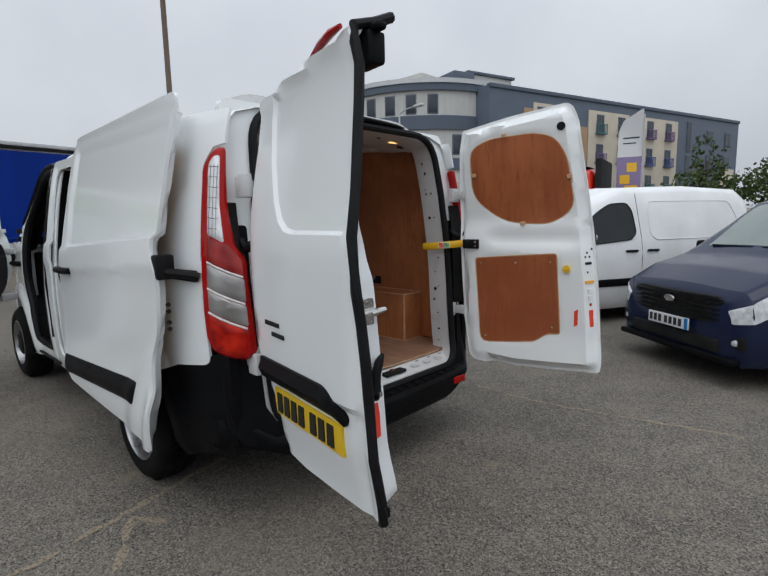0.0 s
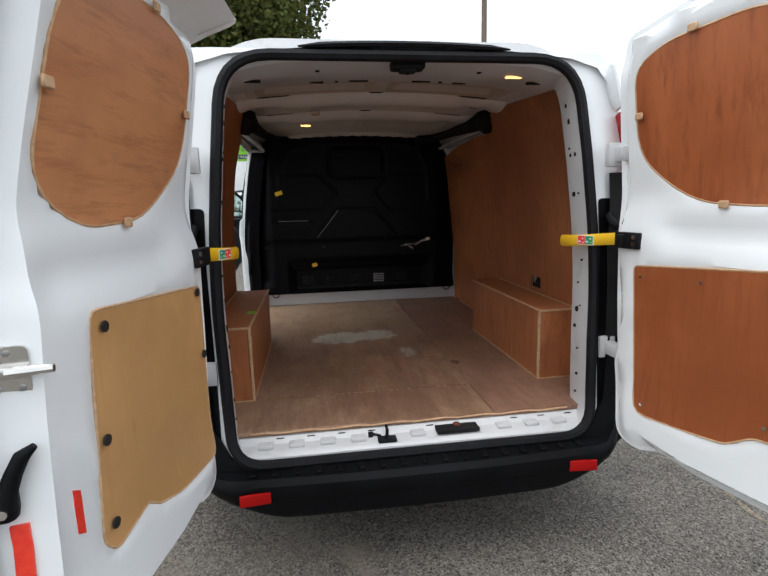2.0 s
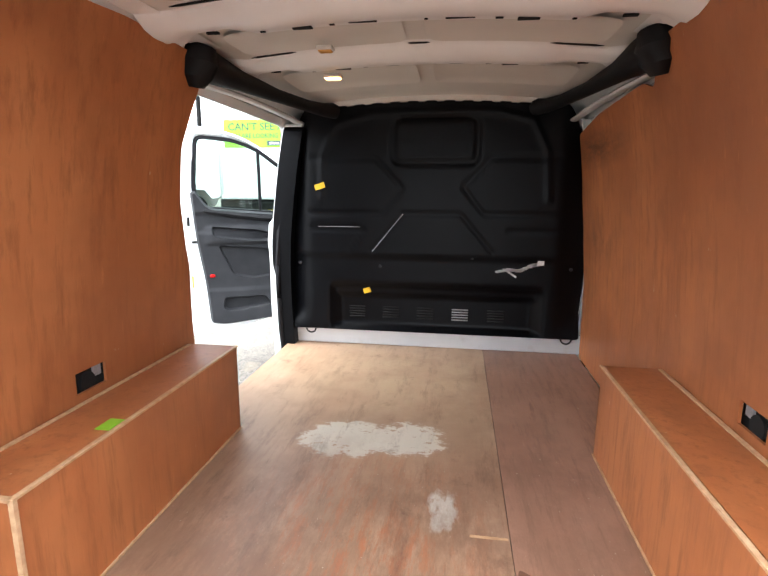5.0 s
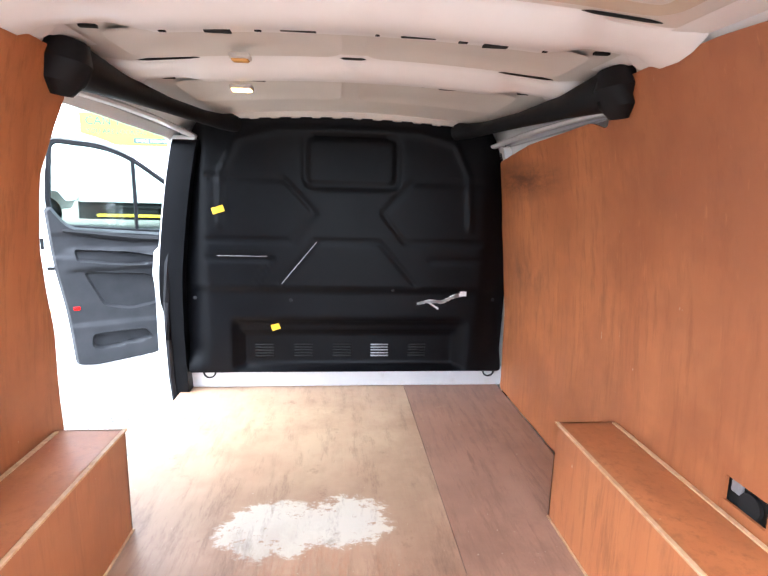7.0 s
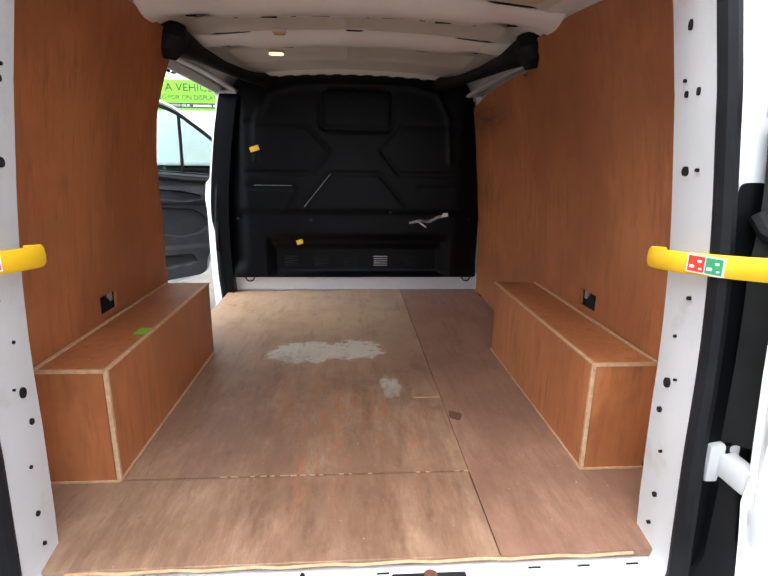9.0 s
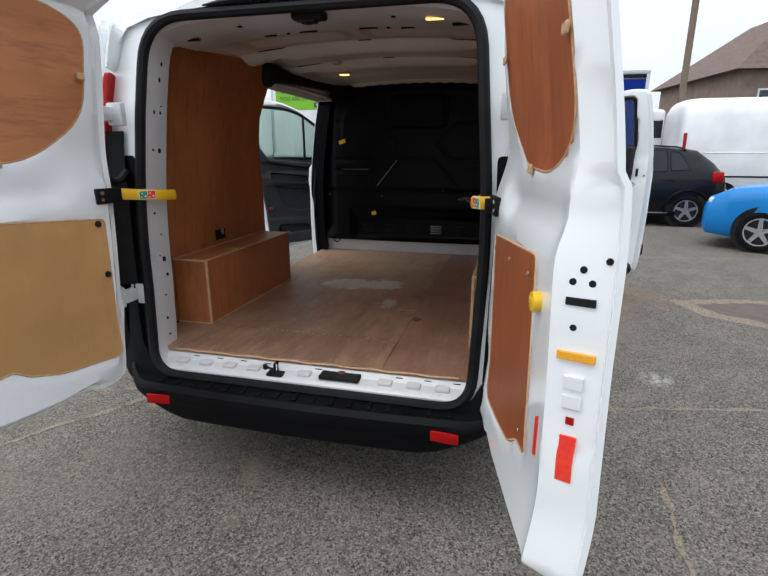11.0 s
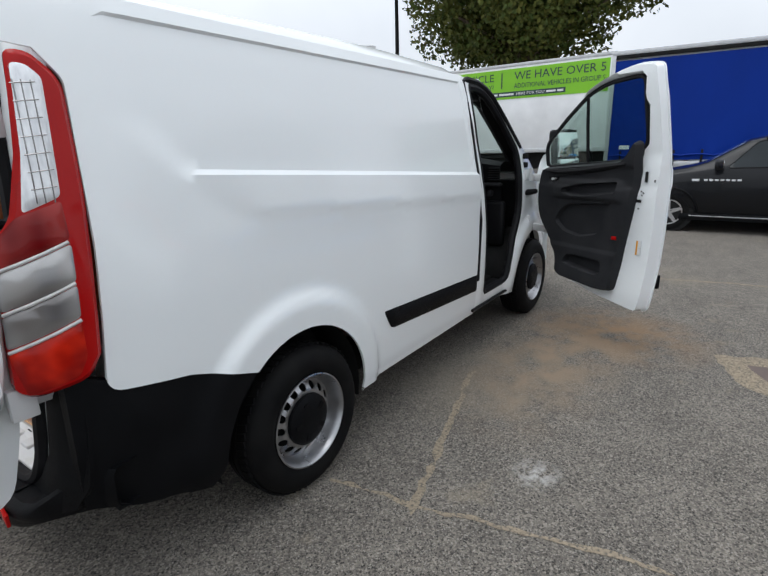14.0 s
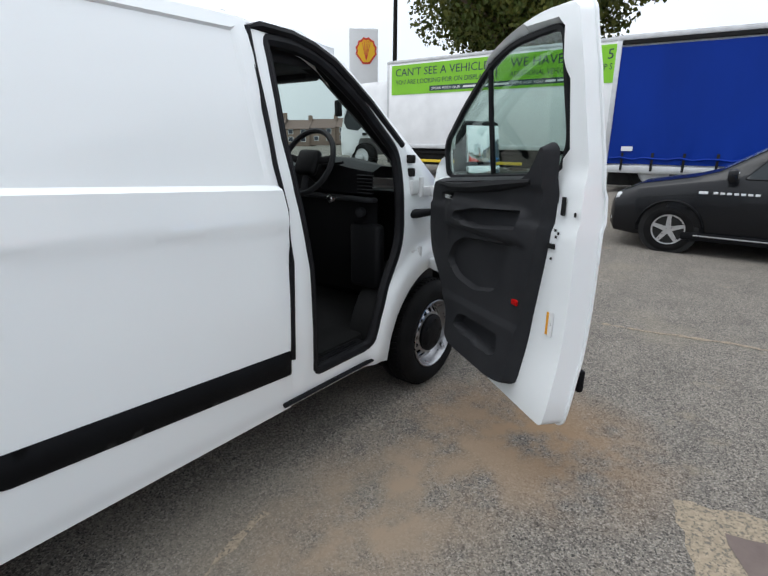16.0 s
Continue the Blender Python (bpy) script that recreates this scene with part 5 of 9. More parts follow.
# pillar between cab door and sliding door, seen from the load space
for sgn in (-1, 1):
    bm = bmesh.new()
    out = rounded([(-4.50, 0.40), (-4.36, 0.40), (-4.33, 1.2), (-4.31, 1.88), (-4.42, 1.88), (-4.50, 1.2)], 0.03, 3)
    bm = sheet(out, lambda u, v, d: (u, sgn * (half_width(u, v, False) - 0.03), v), step=0.06, back=lambda u, v, d: (u, sgn * (half_width(u, v, False) - (0.14 if sgn < 0 else 0.085)), v))
    vpart("door_pillar", bm, WHITE, "white pillar behind the cab door")
    if sgn < 0:
        bm = sheet(rounded([(-4.49, 0.46), (-4.345, 0.46), (-4.315, 1.2), (-4.296, 1.86), (-4.42, 1.86), (-4.49, 1.2)], 0.03, 3), lambda u, v, d: (u, sgn * (half_width(u, v, False) - 0.085 + 0.045 * ease(0.85, 1.1, v)), v), step=0.06, back=lambda u, v, d: (u, sgn * (half_width(u, v, False) - 0.155), v))
        vpart("pillar_trim", bm, LINER, "black cover over the pillar beside the bulkhead")
    bm = bmesh.new()
    tube(bm, [(-4.352 + 0.03 * math.sin(k * 0.5), sgn * (half_width(-4.3, 0.45 + 0.2 * k, False) - 0.075), 0.45 + 0.2 * k) for k in range(8)], 0.016, 6)
    vpart("pillar_seal", bm, RUBBER, "black rubber pillar seal")


# ---- rear doors ----
REAR_DOOR = rounded([(0.10, 0.50), (0.055, 0.72), (0.035, 0.86), (0.022, 1.05), (0.010, 1.3), (0.010, 1.65), (0.018, 1.85), (0.03, 1.99), (0.35, 2.045), (0.70, 2.085), (0.742, 1.97), (0.775, 1.75), (0.812, 1.5), (0.850, 1.2), (0.872, 1.0), (0.893, 0.7), (0.906, 0.56), (0.900, 0.492), (0.62, 0.478), (0.40, 0.472)], [0.06, 0.08, 0.05, 0, 0, 0, 0, 0.02, 0, 0.05, 0, 0, 0.1, 0.1, 0.1, 0, 0.03, 0.02, 0, 0], 4)
PLY_UP = rounded([(0.10, 1.56), (0.31, 1.40), (0.60, 1.385), (0.735, 1.48), (0.688, 1.78), (0.62, 1.89), (0.50, 1.925), (0.22, 1.915), (0.095, 1.86)], [0.10, 0.16, 0.12, 0.12, 0.1, 0.08, 0.1, 0.12, 0.09], 5)
PLY_LOW = rounded([(0.13, 1.175), (0.645, 1.21), (0.675, 0.72), (0.60, 0.715), (0.52, 0.66), (0.36, 0.64), (0.17, 0.625)], [0.02, 0.02, 0.02, 0.02, 0.02, 0.02, 0.06], 3)
PLY_LOW_PALE = rounded([(0.09, 1.175), (0.655, 1.215), (0.70, 0.70), (0.66, 0.67), (0.52, 0.69), (0.47, 0.655), (0.36, 0.62), (0.10, 0.60)], [0.02, 0.03, 0.03, 0.01, 0.01, 0.01, 0.06, 0.04], 3)


STAMP = [(0.95, 1.385), (0.44, 1.385), (0.38, 1.395), (0.33, 1.43), (0.285, 1.50), (0.22, 1.66), (0.18, 1.82), (0.17, 1.93), (0.95, 1.95)]


def door_y(u, v, pressed=True):
    """Outer skin of a rear door, outwards positive: belly, lean towards the roof, stampings and the curled lip on top."""
    y = -0.10 * ease(1.2, 2.05, v) ** 1.2 - 0.03 * ease(0.75, 0.45, v)
    lip = float(np.interp(u, [0.03, 0.35, 0.70], [1.99, 2.045, 2.085]))
    y += 0.012 * math.exp(-((lip - v - 0.085) / 0.02) ** 2) - 0.17 * ease(lip - 0.075, lip, v)
    q = np.array([[u, v]])
    if pressed and v > 1.37 and inside(q, STAMP)[0]:
        y -= 0.013 * ease(0.0, 0.014, float(rim_distance(q, STAMP)[0]))
    z0 = 0.808 + 0.036 * u
    if pressed:
        y -= 0.020 * ease(z0 + 0.014, z0 - 0.014, v) * ease(0.885, 0.84, u)
    y -= 0.02 * ease(0.80, 0.895, u) * ease(1.5, 1.0, v)
    return y


def rear_door(sgn, hx, hs, ang, lean, rimw):
    pl = [PLY_UP, PLY_LOW if sgn > 0 else PLY_LOW_PALE]
    creases = [[(0.79, 1.385), (0.44, 1.385), (0.38, 1.395), (0.33, 1.43), (0.285, 1.50), (0.22, 1.66), (0.18, 1.82), (0.175, 1.90)], [(0.79, 1.399), (0.443, 1.399), (0.39, 1.409), (0.343, 1.441), (0.298, 1.506), (0.234, 1.664), (0.194, 1.823), (0.189, 1.90)]]
    creases += [[(u, 0.808 + 0.036 * u - dz) for u in (0.16, 0.4, 0.7, 0.85)] for dz in (-0.014, 0.014)]

    def depth(v):
        return 0.118 - 0.048 * ease(1.25, 1.45, v)

    def dskin(u, v, pressed=True):
        y = door_y(u, v, pressed) + (0.10 - lean) * ease(1.2, 2.05, v) ** 1.2
        if sgn > 0:
            lip = float(np.interp(u, [0.03, 0.35, 0.70], [1.99, 2.045, 2.085]))
            y += 0.162 * ease(lip - 0.075, lip, v) - 0.012 * math.exp(-((lip - v - 0.085) / 0.02) ** 2)
        return y

    def turned(u, v):
        """How far the skin is rolled inwards along the hinge edge."""
        at = table(v, [(0.50, 0.245), (0.72, 0.185), (0.86, 0.115), (1.05, 0.072), (1.3, 0.060), (1.65, 0.046), (1.85, 0.052), (2.0, 0.03)])
        return (0.065 - 0.018 * ease(1.25, 1.45, v)) * ease(at + 0.012, at - 0.045, u)

    def skin(u, v, d):
        return (u, sgn * (dskin(u, v) - turned(u, v)), v)

    def pan(u, v, d):
        e = ease(0.016, rimw if u > 0.3 else 0.045, d)
        deep = depth(v)
        q = np.array([[u, v]])
        for poly in pl:
            if inside(q, poly)[0]:
                deep -= 0.022 * ease(0.0, 0.03, float(rim_distance(q, poly)[0]))
        deep -= 0.028 * math.exp(-((v - 1.295) / 0.05) ** 2) * ease(0.15, 0.3, u) * ease(0.85, 0.7, u)
        return (u, sgn * ((dskin(u, v) - turned(u, v) - 0.014) * (1 - e) + (dskin(u, v, False) - deep) * e), v)

    def ramp(v):
        """Frame of the folded edge at height v: x outwards, y towards the inside, z up."""
        rim = float(np.interp(v, [0.5, 0.7, 1.0, 1.2, 1.5], [0.905, 0.893, 0.872, 0.850, 0.812]))
        a, b = Vector((rim - 0.016, sgn * (dskin(rim - 0.016, v) - 0.014), 0)), Vector((rim - rimw, sgn * (dskin(rim - rimw, v, False) - depth(v)), 0))
        along = (b - a).normalized()
        out = Vector((abs(along.y), -along.x * (1 if along.y > 0 else -1), 0))
        mid = (a + b) / 2
        return Matrix(((out.x, along.x, 0, mid.x), (out.y, along.y, 0, mid.y), (0, 0, 1, 0), (0, 0, 0, 1)))

    door = part("rear_door", sheet(REAR_DOOR, skin, (), 0.03, back=pan, lines=[inset(REAR_DOOR, 0.016), inset(REAR_DOOR, rimw)] + creases), WHITE, van, "white rear door, swung open" + (" with a door handle" if sgn > 0 else " carrying the number plate"), VIN @ pose(hx, hs, 0, 0, 0, ang), angle=34)

    def inner(u, v, lift=0.0):
        return (u, sgn * (dskin(u, v, False) - depth(v) - lift), v)

    for k, poly in enumerate(pl):
        bm = sheet(poly, lambda u, v, d: inner(u, v, 0.0), (), 0.083, back=lambda u, v, d: inner(u, v, -0.016))
        # the nearside upper panel's colour has the sky light on it painted in
        part("ply_panel", bm, PLYDOOR if sgn > 0 else (PLYSKYLIT, PLYLIGHT)[k], door, "orange-brown plywood panel" if k == 0 or sgn > 0 else "pale plywood panel")
        # raw edge of the board
        bm = bmesh.new()
        tube(bm, [inner(u, v, -0.002) for u, v in dense(poly, 0.05)], 0.004, 5, closed=True, up=(0, 1, 0))
        part("panel_edge", bm, PLYEDGE, door, "raw plywood edge")
    for u, v in ((0.115, 1.70), (0.705, 1.66), (0.43, 1.393), (0.32, 1.925)):
        bm = bmesh.new()
        x, y, z = inner(u, v, 0.010)
        box(bm, (x - 0.016, y - 0.004, z - 0.012), (x + 0.016, y + 0.004, z + 0.012), 0.003, 1)
        part("panel_clip", bm, PLYEDGE, door, "pale beige panel clip")
    if sgn < 0:
        for u, v in ((0.62, 1.175), (0.125, 1.16), (0.115, 0.955), (0.66, 0.93), (0.665, 0.735)):
            bm = bmesh.new()
            x, y, z = inner(u, v, 0.008)
            lathe(bm, [(0.013, y - 0.002), (0.013, y + 0.002)], 14, "y", (x, 0, z))
            part("panel_plug", bm, INK, door, "dark plug")
    else:
        for u, v in ((0.17, 1.14), (0.61, 1.16), (0.63, 0.76), (0.21, 0.67), (0.4, 1.15)):
            bm = bmesh.new()
            x, y, z = inner(u, v, 0.008)
            lathe(bm, [(0.006, y - 0.002), (0.006, y + 0.002)], 10, "y", (x, 0, z))
            part("panel_screw", bm, CHROME, door, "small screw head")
    # strap bracket
    bm = bmesh.new()
    x, y, z = inner(0.10 if sgn > 0 else 0.06, 1.265, 0.004)
    box(bm, (x - 0.055, y - 0.010, z - 0.030), (x + 0.055, y + 0.010, z + 0.030), 0.004)
    box(bm, (x - 0.035, y - 0.030, z - 0.022), (x - 0.005, y + 0.004, z + 0.022), 0.004)
    br = part("strap_bracket", bm, DASH, door, "black strap bracket with two bolts")
    for dz in (-0.013, 0.013):
        bm = bmesh.new()
        yy = y - sgn * 0.010
        lathe(bm, [(0.008, yy - 0.004), (0.008, yy + 0.004)], 10, "y", (x + 0.035, 0, z + dz))
        part("bolt", bm, CHROME, br, "zinc bolt head")
    # tape strips
    for u0, u1, v0, v1, skew in ((0.755, 0.776, 0.775, 0.870, 0.012),):
        bm = sheet([(u0, v0), (u1, v0 + skew), (u1, v1 + skew), (u0, v1)], lambda u, v, d: inner(u, v, 0.002), (), 0.05, back=lambda u, v, d: inner(u, v, -0.014))
        part("reflective_tape", bm, REFLECT, door, "red reflective tape")
    if sgn > 0:
        # edge face of the door: tape, stickers, holes
        def edge(v, half, name, mat, v1, lab, side=0.0, proud=0.0012):
            out = [(side - half, v), (side + half, v), (side + half, v1), (side - half, v1)]
            lift = proud + (0.004 if half > 0.015 else 0.002)
            bm = sheet(out, lambda a, b, d: tuple(ramp(b) @ Vector((lift, a, b))), (), 0.02, back=lambda a, b, d: tuple(ramp(b) @ Vector((-0.006, a, b))))
            part(name, bm, mat, door, lab)
        edge(0.775, 0.016, "reflective_tape", REFLECT, 0.875, "red reflective tape")
        edge(0.90, 0.008, "warning_label", RED, 0.915, "small red triangle label")
        for v in (0.935, 0.975):
            edge(v + 0.0015, 0.0185, "pictogram_field", LABEL, v + 0.0265, "white pictogram field", proud=0.0024)
            edge(v + 0.009, 0.011, "pictogram_line", TRIM, v + 0.0105, "", proud=0.0032)
            edge(v + 0.017, 0.006, "pictogram_line", REFLECT, v + 0.0195, "", side=0.004, proud=0.0032)
        edge(1.035, 0.036, "amber_label", AMBER, 1.05, "amber warning label")
        edge(1.145, 0.028, "latch_slot", SOOT, 1.16, "dark latch slot")
        for v, side in ((1.19, -0.018), (1.19, 0.018), (1.215, 0.0), (1.10, 0.01), (1.235, -0.045)):
            bm = bmesh.new()
            lathe(bm, [(0.007, -0.005), (0.007, 0.0015), (0.001, 0.0015)], 12, "x", (0, side, v))
            part("edge_hole", bm, SOOT, door, "dark hole", ramp(v))
        bm = bmesh.new()
        x, y, z = inner(0.705, 1.12, 0.006)
        lathe(bm, [(0.022, y - 0.012), (0.022, y + 0.012), (0.014, y + 0.016)], 16, "y", (x, 0, z))
        box(bm, (x - 0.02, y - 0.014, z - 0.010), (x + 0.022, y + 0.0, z + 0.010), 0.004)
        part("lock_knob", bm, YELLOW, door, "yellow lock knob")
        bm = bmesh.new()
        x, y, z = inner(0.655, 1.945, -0.004)
        lathe(bm, [(0.024, y - 0.01), (0.024, y + 0.02), (0.016, y + 0.024)], 16, "y", (x, 0, z))
        part("rubber_bung", bm, RUBBER, door, "black rubber bung")
        # handle outside
        bm = bmesh.new()
        hy = lambda u: dskin(u, 1.19)
        tube(bm, [(0.495, hy(0.5) + 0.004, 1.186), (0.515, hy(0.5) + 0.030, 1.188), (0.545, hy(0.55) + 0.040, 1.190), (0.65, hy(0.65) + 0.044, 1.198), (0.72, hy(0.72) + 0.036, 1.200), (0.75, hy(0.75) + 0.004, 1.198)], [0.018, 0.024, 0.021, 0.021, 0.022, 0.018], 12, flat=0.8)
        part("door_handle", bm, BLACK, door, "black pull handle")
        bm = bmesh.new()
        lathe(bm, [(0.001, hy(0.62) + 0.0012), (0.052, hy(0.62) + 0.003), (0.062, hy(0.62) - 0.004)], 28, "y")
        bmesh.ops.scale(bm, vec=(1.0, 1, 1.0), verts=bm.verts)
        bmesh.ops.translate(bm, vec=(0.590, 0, 1.200), verts=bm.verts)
        part("handle_cup", bm, WHITE, door, "shallow pressed cup behind the handle")
        bm = bmesh.new()
        oy = dskin(0.25, 0.86)
        lathe(bm, [(0.036, oy - 0.004), (0.036, oy + 0.008), (0.029, oy + 0.012)], 28, "y")
        bmesh.ops.scale(bm, vec=(1.9, 1, 0.80), verts=bm.verts)
        bmesh.ops.translate(bm, vec=(0.245, 0, 0.845), verts=bm.verts)
        oval = part("oval_badge", bm, CHROME, door, "oval badge with a bright rim")
        bm = bmesh.new()
        lathe(bm, [(0.030, oy + 0.006), (0.030, oy + 0.0145)], 28, "y")
        bmesh.ops.scale(bm, vec=(1.9, 1, 0.78), verts=bm.verts)
        bmesh.ops.translate(bm, vec=(0.245, 0, 0.845), verts=bm.verts)
        part("badge_field", bm, INK, oval, "dark oval field")
    else:
        # seal on the closing edge
        bm = bmesh.new()
        tube(bm, [(x + 0.004, sgn * (dskin(x, z) - 0.008), z) for x, z in ((0.900, 0.49), (0.905, 0.56), (0.893, 0.7), (0.879, 0.9), (0.871, 1.0), (0.860, 1.12), (0.846, 1.22), (0.827, 1.38), (0.809, 1.52), (0.79, 1.65), (0.77, 1.78), (0.752, 1.9), (0.740, 1.97), (0.725, 2.02), (0.71, 2.05), (0.698, 2.085))], 0.017, 8)
        part("edge_seal", bm, RUBBER, door, "black rubber edge seal")
        bm = bmesh.new()
        out = rounded([(-0.034, 1.10), (0.034, 1.10), (0.034, 1.19), (-0.034, 1.19)], 0.015, 3)
        bm = sheet(out, lambda u, v, d: (0.004, u, v), (), 0.03, back=lambda u, v, d: (-0.004, u, v))
        lt = part("door_latch", bm, CHROME, door, "bright zinc rotary latch", ramp(1.145))
        bm = bmesh.new()
        box(bm, (0.002, -0.040, 1.133), (0.022, 0.040, 1.157), 0.006)
        tube(bm, [(0.014, 0.0, 1.145), (0.018, 0.075, 1.147)], [0.011, 0.008], 8)
        part("latch_bolt", bm, CHROME, lt, "bright latch bolt")
        for a_, z in ((-0.02, 1.112), (0.018, 1.112), (0.0, 1.178)):
            bm = bmesh.new()
            lathe(bm, [(0.006, 0.003), (0.006, 0.006), (0.001, 0.007)], 10, "x", (0, a_, z))
            part("bolt", bm, STEEL, lt, "zinc bolt head")
        bm = bmesh.new()
        tube(bm, [(0.014, -0.022, 0.885), (0.018, -0.022, 0.905), (0.018, -0.016, 0.935), (0.016, -0.004, 0.965), (0.016, 0.012, 0.995), (0.014, 0.034, 1.012)], [0.018, 0.022, 0.017, 0.015, 0.014, 0.006], 10)
        hd = part("inner_handle", bm, BLACK, door, "black inner pull handle", ramp(0.95))
        bm = bmesh.new()
        lathe(bm, [(0.009, 0.034), (0.009, 0.042), (0.001, 0.043)], 10, "x", (0, -0.022, 0.903))
        part("bolt", bm, CHROME, hd, "bright bolt")
        bm = sheet([(-0.024, 0.755), (0.006, 0.755), (0.006, 0.862), (-0.024, 0.862)], lambda a, b, d: tuple(ramp(b) @ Vector((0.006, a, b))), (), 0.02, back=lambda a, b, d: tuple(ramp(b) @ Vector((-0.006, a, b))))
        part("reflective_tape", bm, REFLECT, door, "red reflective tape")
        # rubber buffer at the bottom corner
        bm = bmesh.new()
        x, y, z = inner(0.84, 0.50, -0.05)
        box(bm, (x - 0.012, y - 0.016, z - 0.035), (x + 0.02, y + 0.016, z + 0.0), 0.006)
        part("corner_buffer", bm, RUBBER, door, "black rubber corner buffer")
        # number plate and its trim
        py = lambda u, v: sgn * (door_y(u, v) + 0.004)
        out = rounded([(0.225, 0.655), (0.745, 0.655), (0.745, 0.768), (0.225, 0.768)], 0.008, 2)
        plate = part("number_plate", sheet(out, lambda u, v, d: (u, py(u, v) + sgn * 0.004, v), (), 0.1, back=lambda u, v, d: (u, py(u, v) - sgn * 0.006, v)), PLATE, door, "yellow plate with dark bars")
        for k, u in enumerate((0.275, 0.336, 0.397, 0.458, 0.548, 0.609, 0.67)):
            bm = bmesh.new()
            y = py(u, 0.71) + sgn * 0.0065
            box(bm, (u - 0.020, y - 0.003, 0.672), (u + 0.020, y + 0.003, 0.750))
            part("plate_bar", bm, INK, plate, "dark bar")
        out = rounded([(0.14, 0.885), (0.66, 0.885), (0.785, 0.805), (0.77, 0.772), (0.70, 0.785), (0.18, 0.785)], [0.02, 0.03, 0.02, 0.01, 0.02, 0.02], 4)
        part("plate_trim", sheet(out, lambda u, v, d: (u, sgn * (door_y(u, v) + 0.012 + 0.028 * ease(0.0, 0.03, d)), v), (), 0.03, back=lambda u, v, d: (u, sgn * (door_y(u, v) - 0.005), v)), BLACK, door, "black plastic trim above the plate")
        for z, u0, n in ((1.035, 0.20, 7), (0.995, 0.26, 6)):
            for k in range(n):
                bm = bmesh.new()
                u = u0 + 0.019 * k
                y = sgn * (door_y(u, z) + 0.003)
                box(bm, (u, y - 0.003, z - 0.010), (u + 0.014, y + 0.003, z + 0.009), 0.002, 1)
                part("name_bar", bm, TRIM, door, "dark raised bar of the name badge")
        # high brake lamp along the lip
        bm = bmesh.new()
        tube(bm, [(u, sgn * (door_y(u, 2.005) + 0.012), 2.004 + 0.012 * ease(0.4, 0.75, u)) for u in (0.36, 0.45, 0.55, 0.65, 0.71)], [0.008, 0.014, 0.014, 0.014, 0.008], 8)
        part("brake_lamp", bm, RED, door, "long red brake lamp")
        bm = bmesh.new()
        x, y, z = inner(0.69, 1.975, 0.02)
        box(bm, (x - 0.05, y - 0.035, z - 0.06), (x + 0.06, y + 0.035, z + 0.04), 0.012)
        box(bm, (x - 0.06, y - 0.02, z + 0.035), (x + 0.09, y + 0.02, z + 0.06), 0.01)
        part("lamp_housing", bm, BLACK, door, "black brake-lamp housing and rubber lip")
    return door


DOOR_R, DOOR_L = (-1.827, 0.868, 11.4, 0.07, 0.068), (-1.785, -0.852, -10.2, 0.10, 0.052)
rear_door(1, *DOOR_R)
rear_door(-1, *DOOR_L)

# yellow check straps across the hinge gap
for sgn in (-1, 1):
    bm = bmesh.new()
    s0 = 0.685
    tube(bm, [(-2.03, sgn * (s0 + 0.03), 1.245), (-2.03, sgn * (s0 - 0.006), 1.247), (-2.00, sgn * (s0 - 0.014), 1.248), (-1.92, sgn * (s0 - 0.004), 1.253), (-1.82, sgn * (s0 + 0.040), 1.262), (-1.745, sgn * (s0 + 0.078), 1.270)], 0.006, 8, flat=3.8)
    strap = vpart("check_strap", bm, YELLOW, "yellow door check strap with a red and green label")
    turn = sgn * 23.7
    spot = VIN @ Matrix.Translation((-1.872, sgn * (s0 + 0.017), 1.2575)) @ Matrix.Rotation(radians(turn), 4, "Z")
    bm = bmesh.new()
    box(bm, (-0.037, -0.0078, -0.0185), (0.037, 0.0078, 0.0185))
    card = part("strap_label", bm, LABEL, van, "small printed label", spot)
    for k, mat in enumerate((REFLECT, GREEN)):
        bm = bmesh.new()
        box(bm, (-0.034 + 0.035 * k, -0.0084, -0.016), (-0.001 + 0.035 * k, 0.0084, 0.016))
        field = part("label_field", bm, mat, card)
        for dx, dz, w in ((-0.008, -0.006, 0.005), (0.006, 0.006, 0.004), (0.009, -0.009, 0.003)):
            bm = bmesh.new()
            box(bm, (-0.0175 + 0.035 * k + dx - w, -0.0088, dz - w * 0.6), (-0.0175 + 0.035 * k + dx + w, 0.0088, dz + w * 0.6))
            part("label_mark", bm, LABEL, card)
    bm = bmesh.new()
    tube(bm, [(-1.755, sgn * (s0 + 0.074), 1.269), (-1.71, sgn * (s0 + 0.090), 1.272), (-1.68, sgn * (s0 + 0.100), 1.274)], 0.011, 8, flat=1.9)
    vpart("strap_end", bm, DASH, "black strap end")


# ---- cab shell ----
CAB = [(-4.46, 1.925), (-4.75, 1.935), (-5.02, 1.835), (-5.26, 1.66), (-5.50, 1.455), (-5.78, 1.235), (-6.1, 1.13), (-6.42, 1.0), (-6.56, 0.78), (-6.58, 0.32), (-6.1, 0.29)] + arc(AX_F, WZ, ARCH, 187, -6, 26) + [(-5.15, 0.31), (-4.505, 0.31), (-4.505, 0.55), (-4.515, 1.0), (-4.51, 1.22), (-4.48, 1.40), (-4.467, 1.6)]
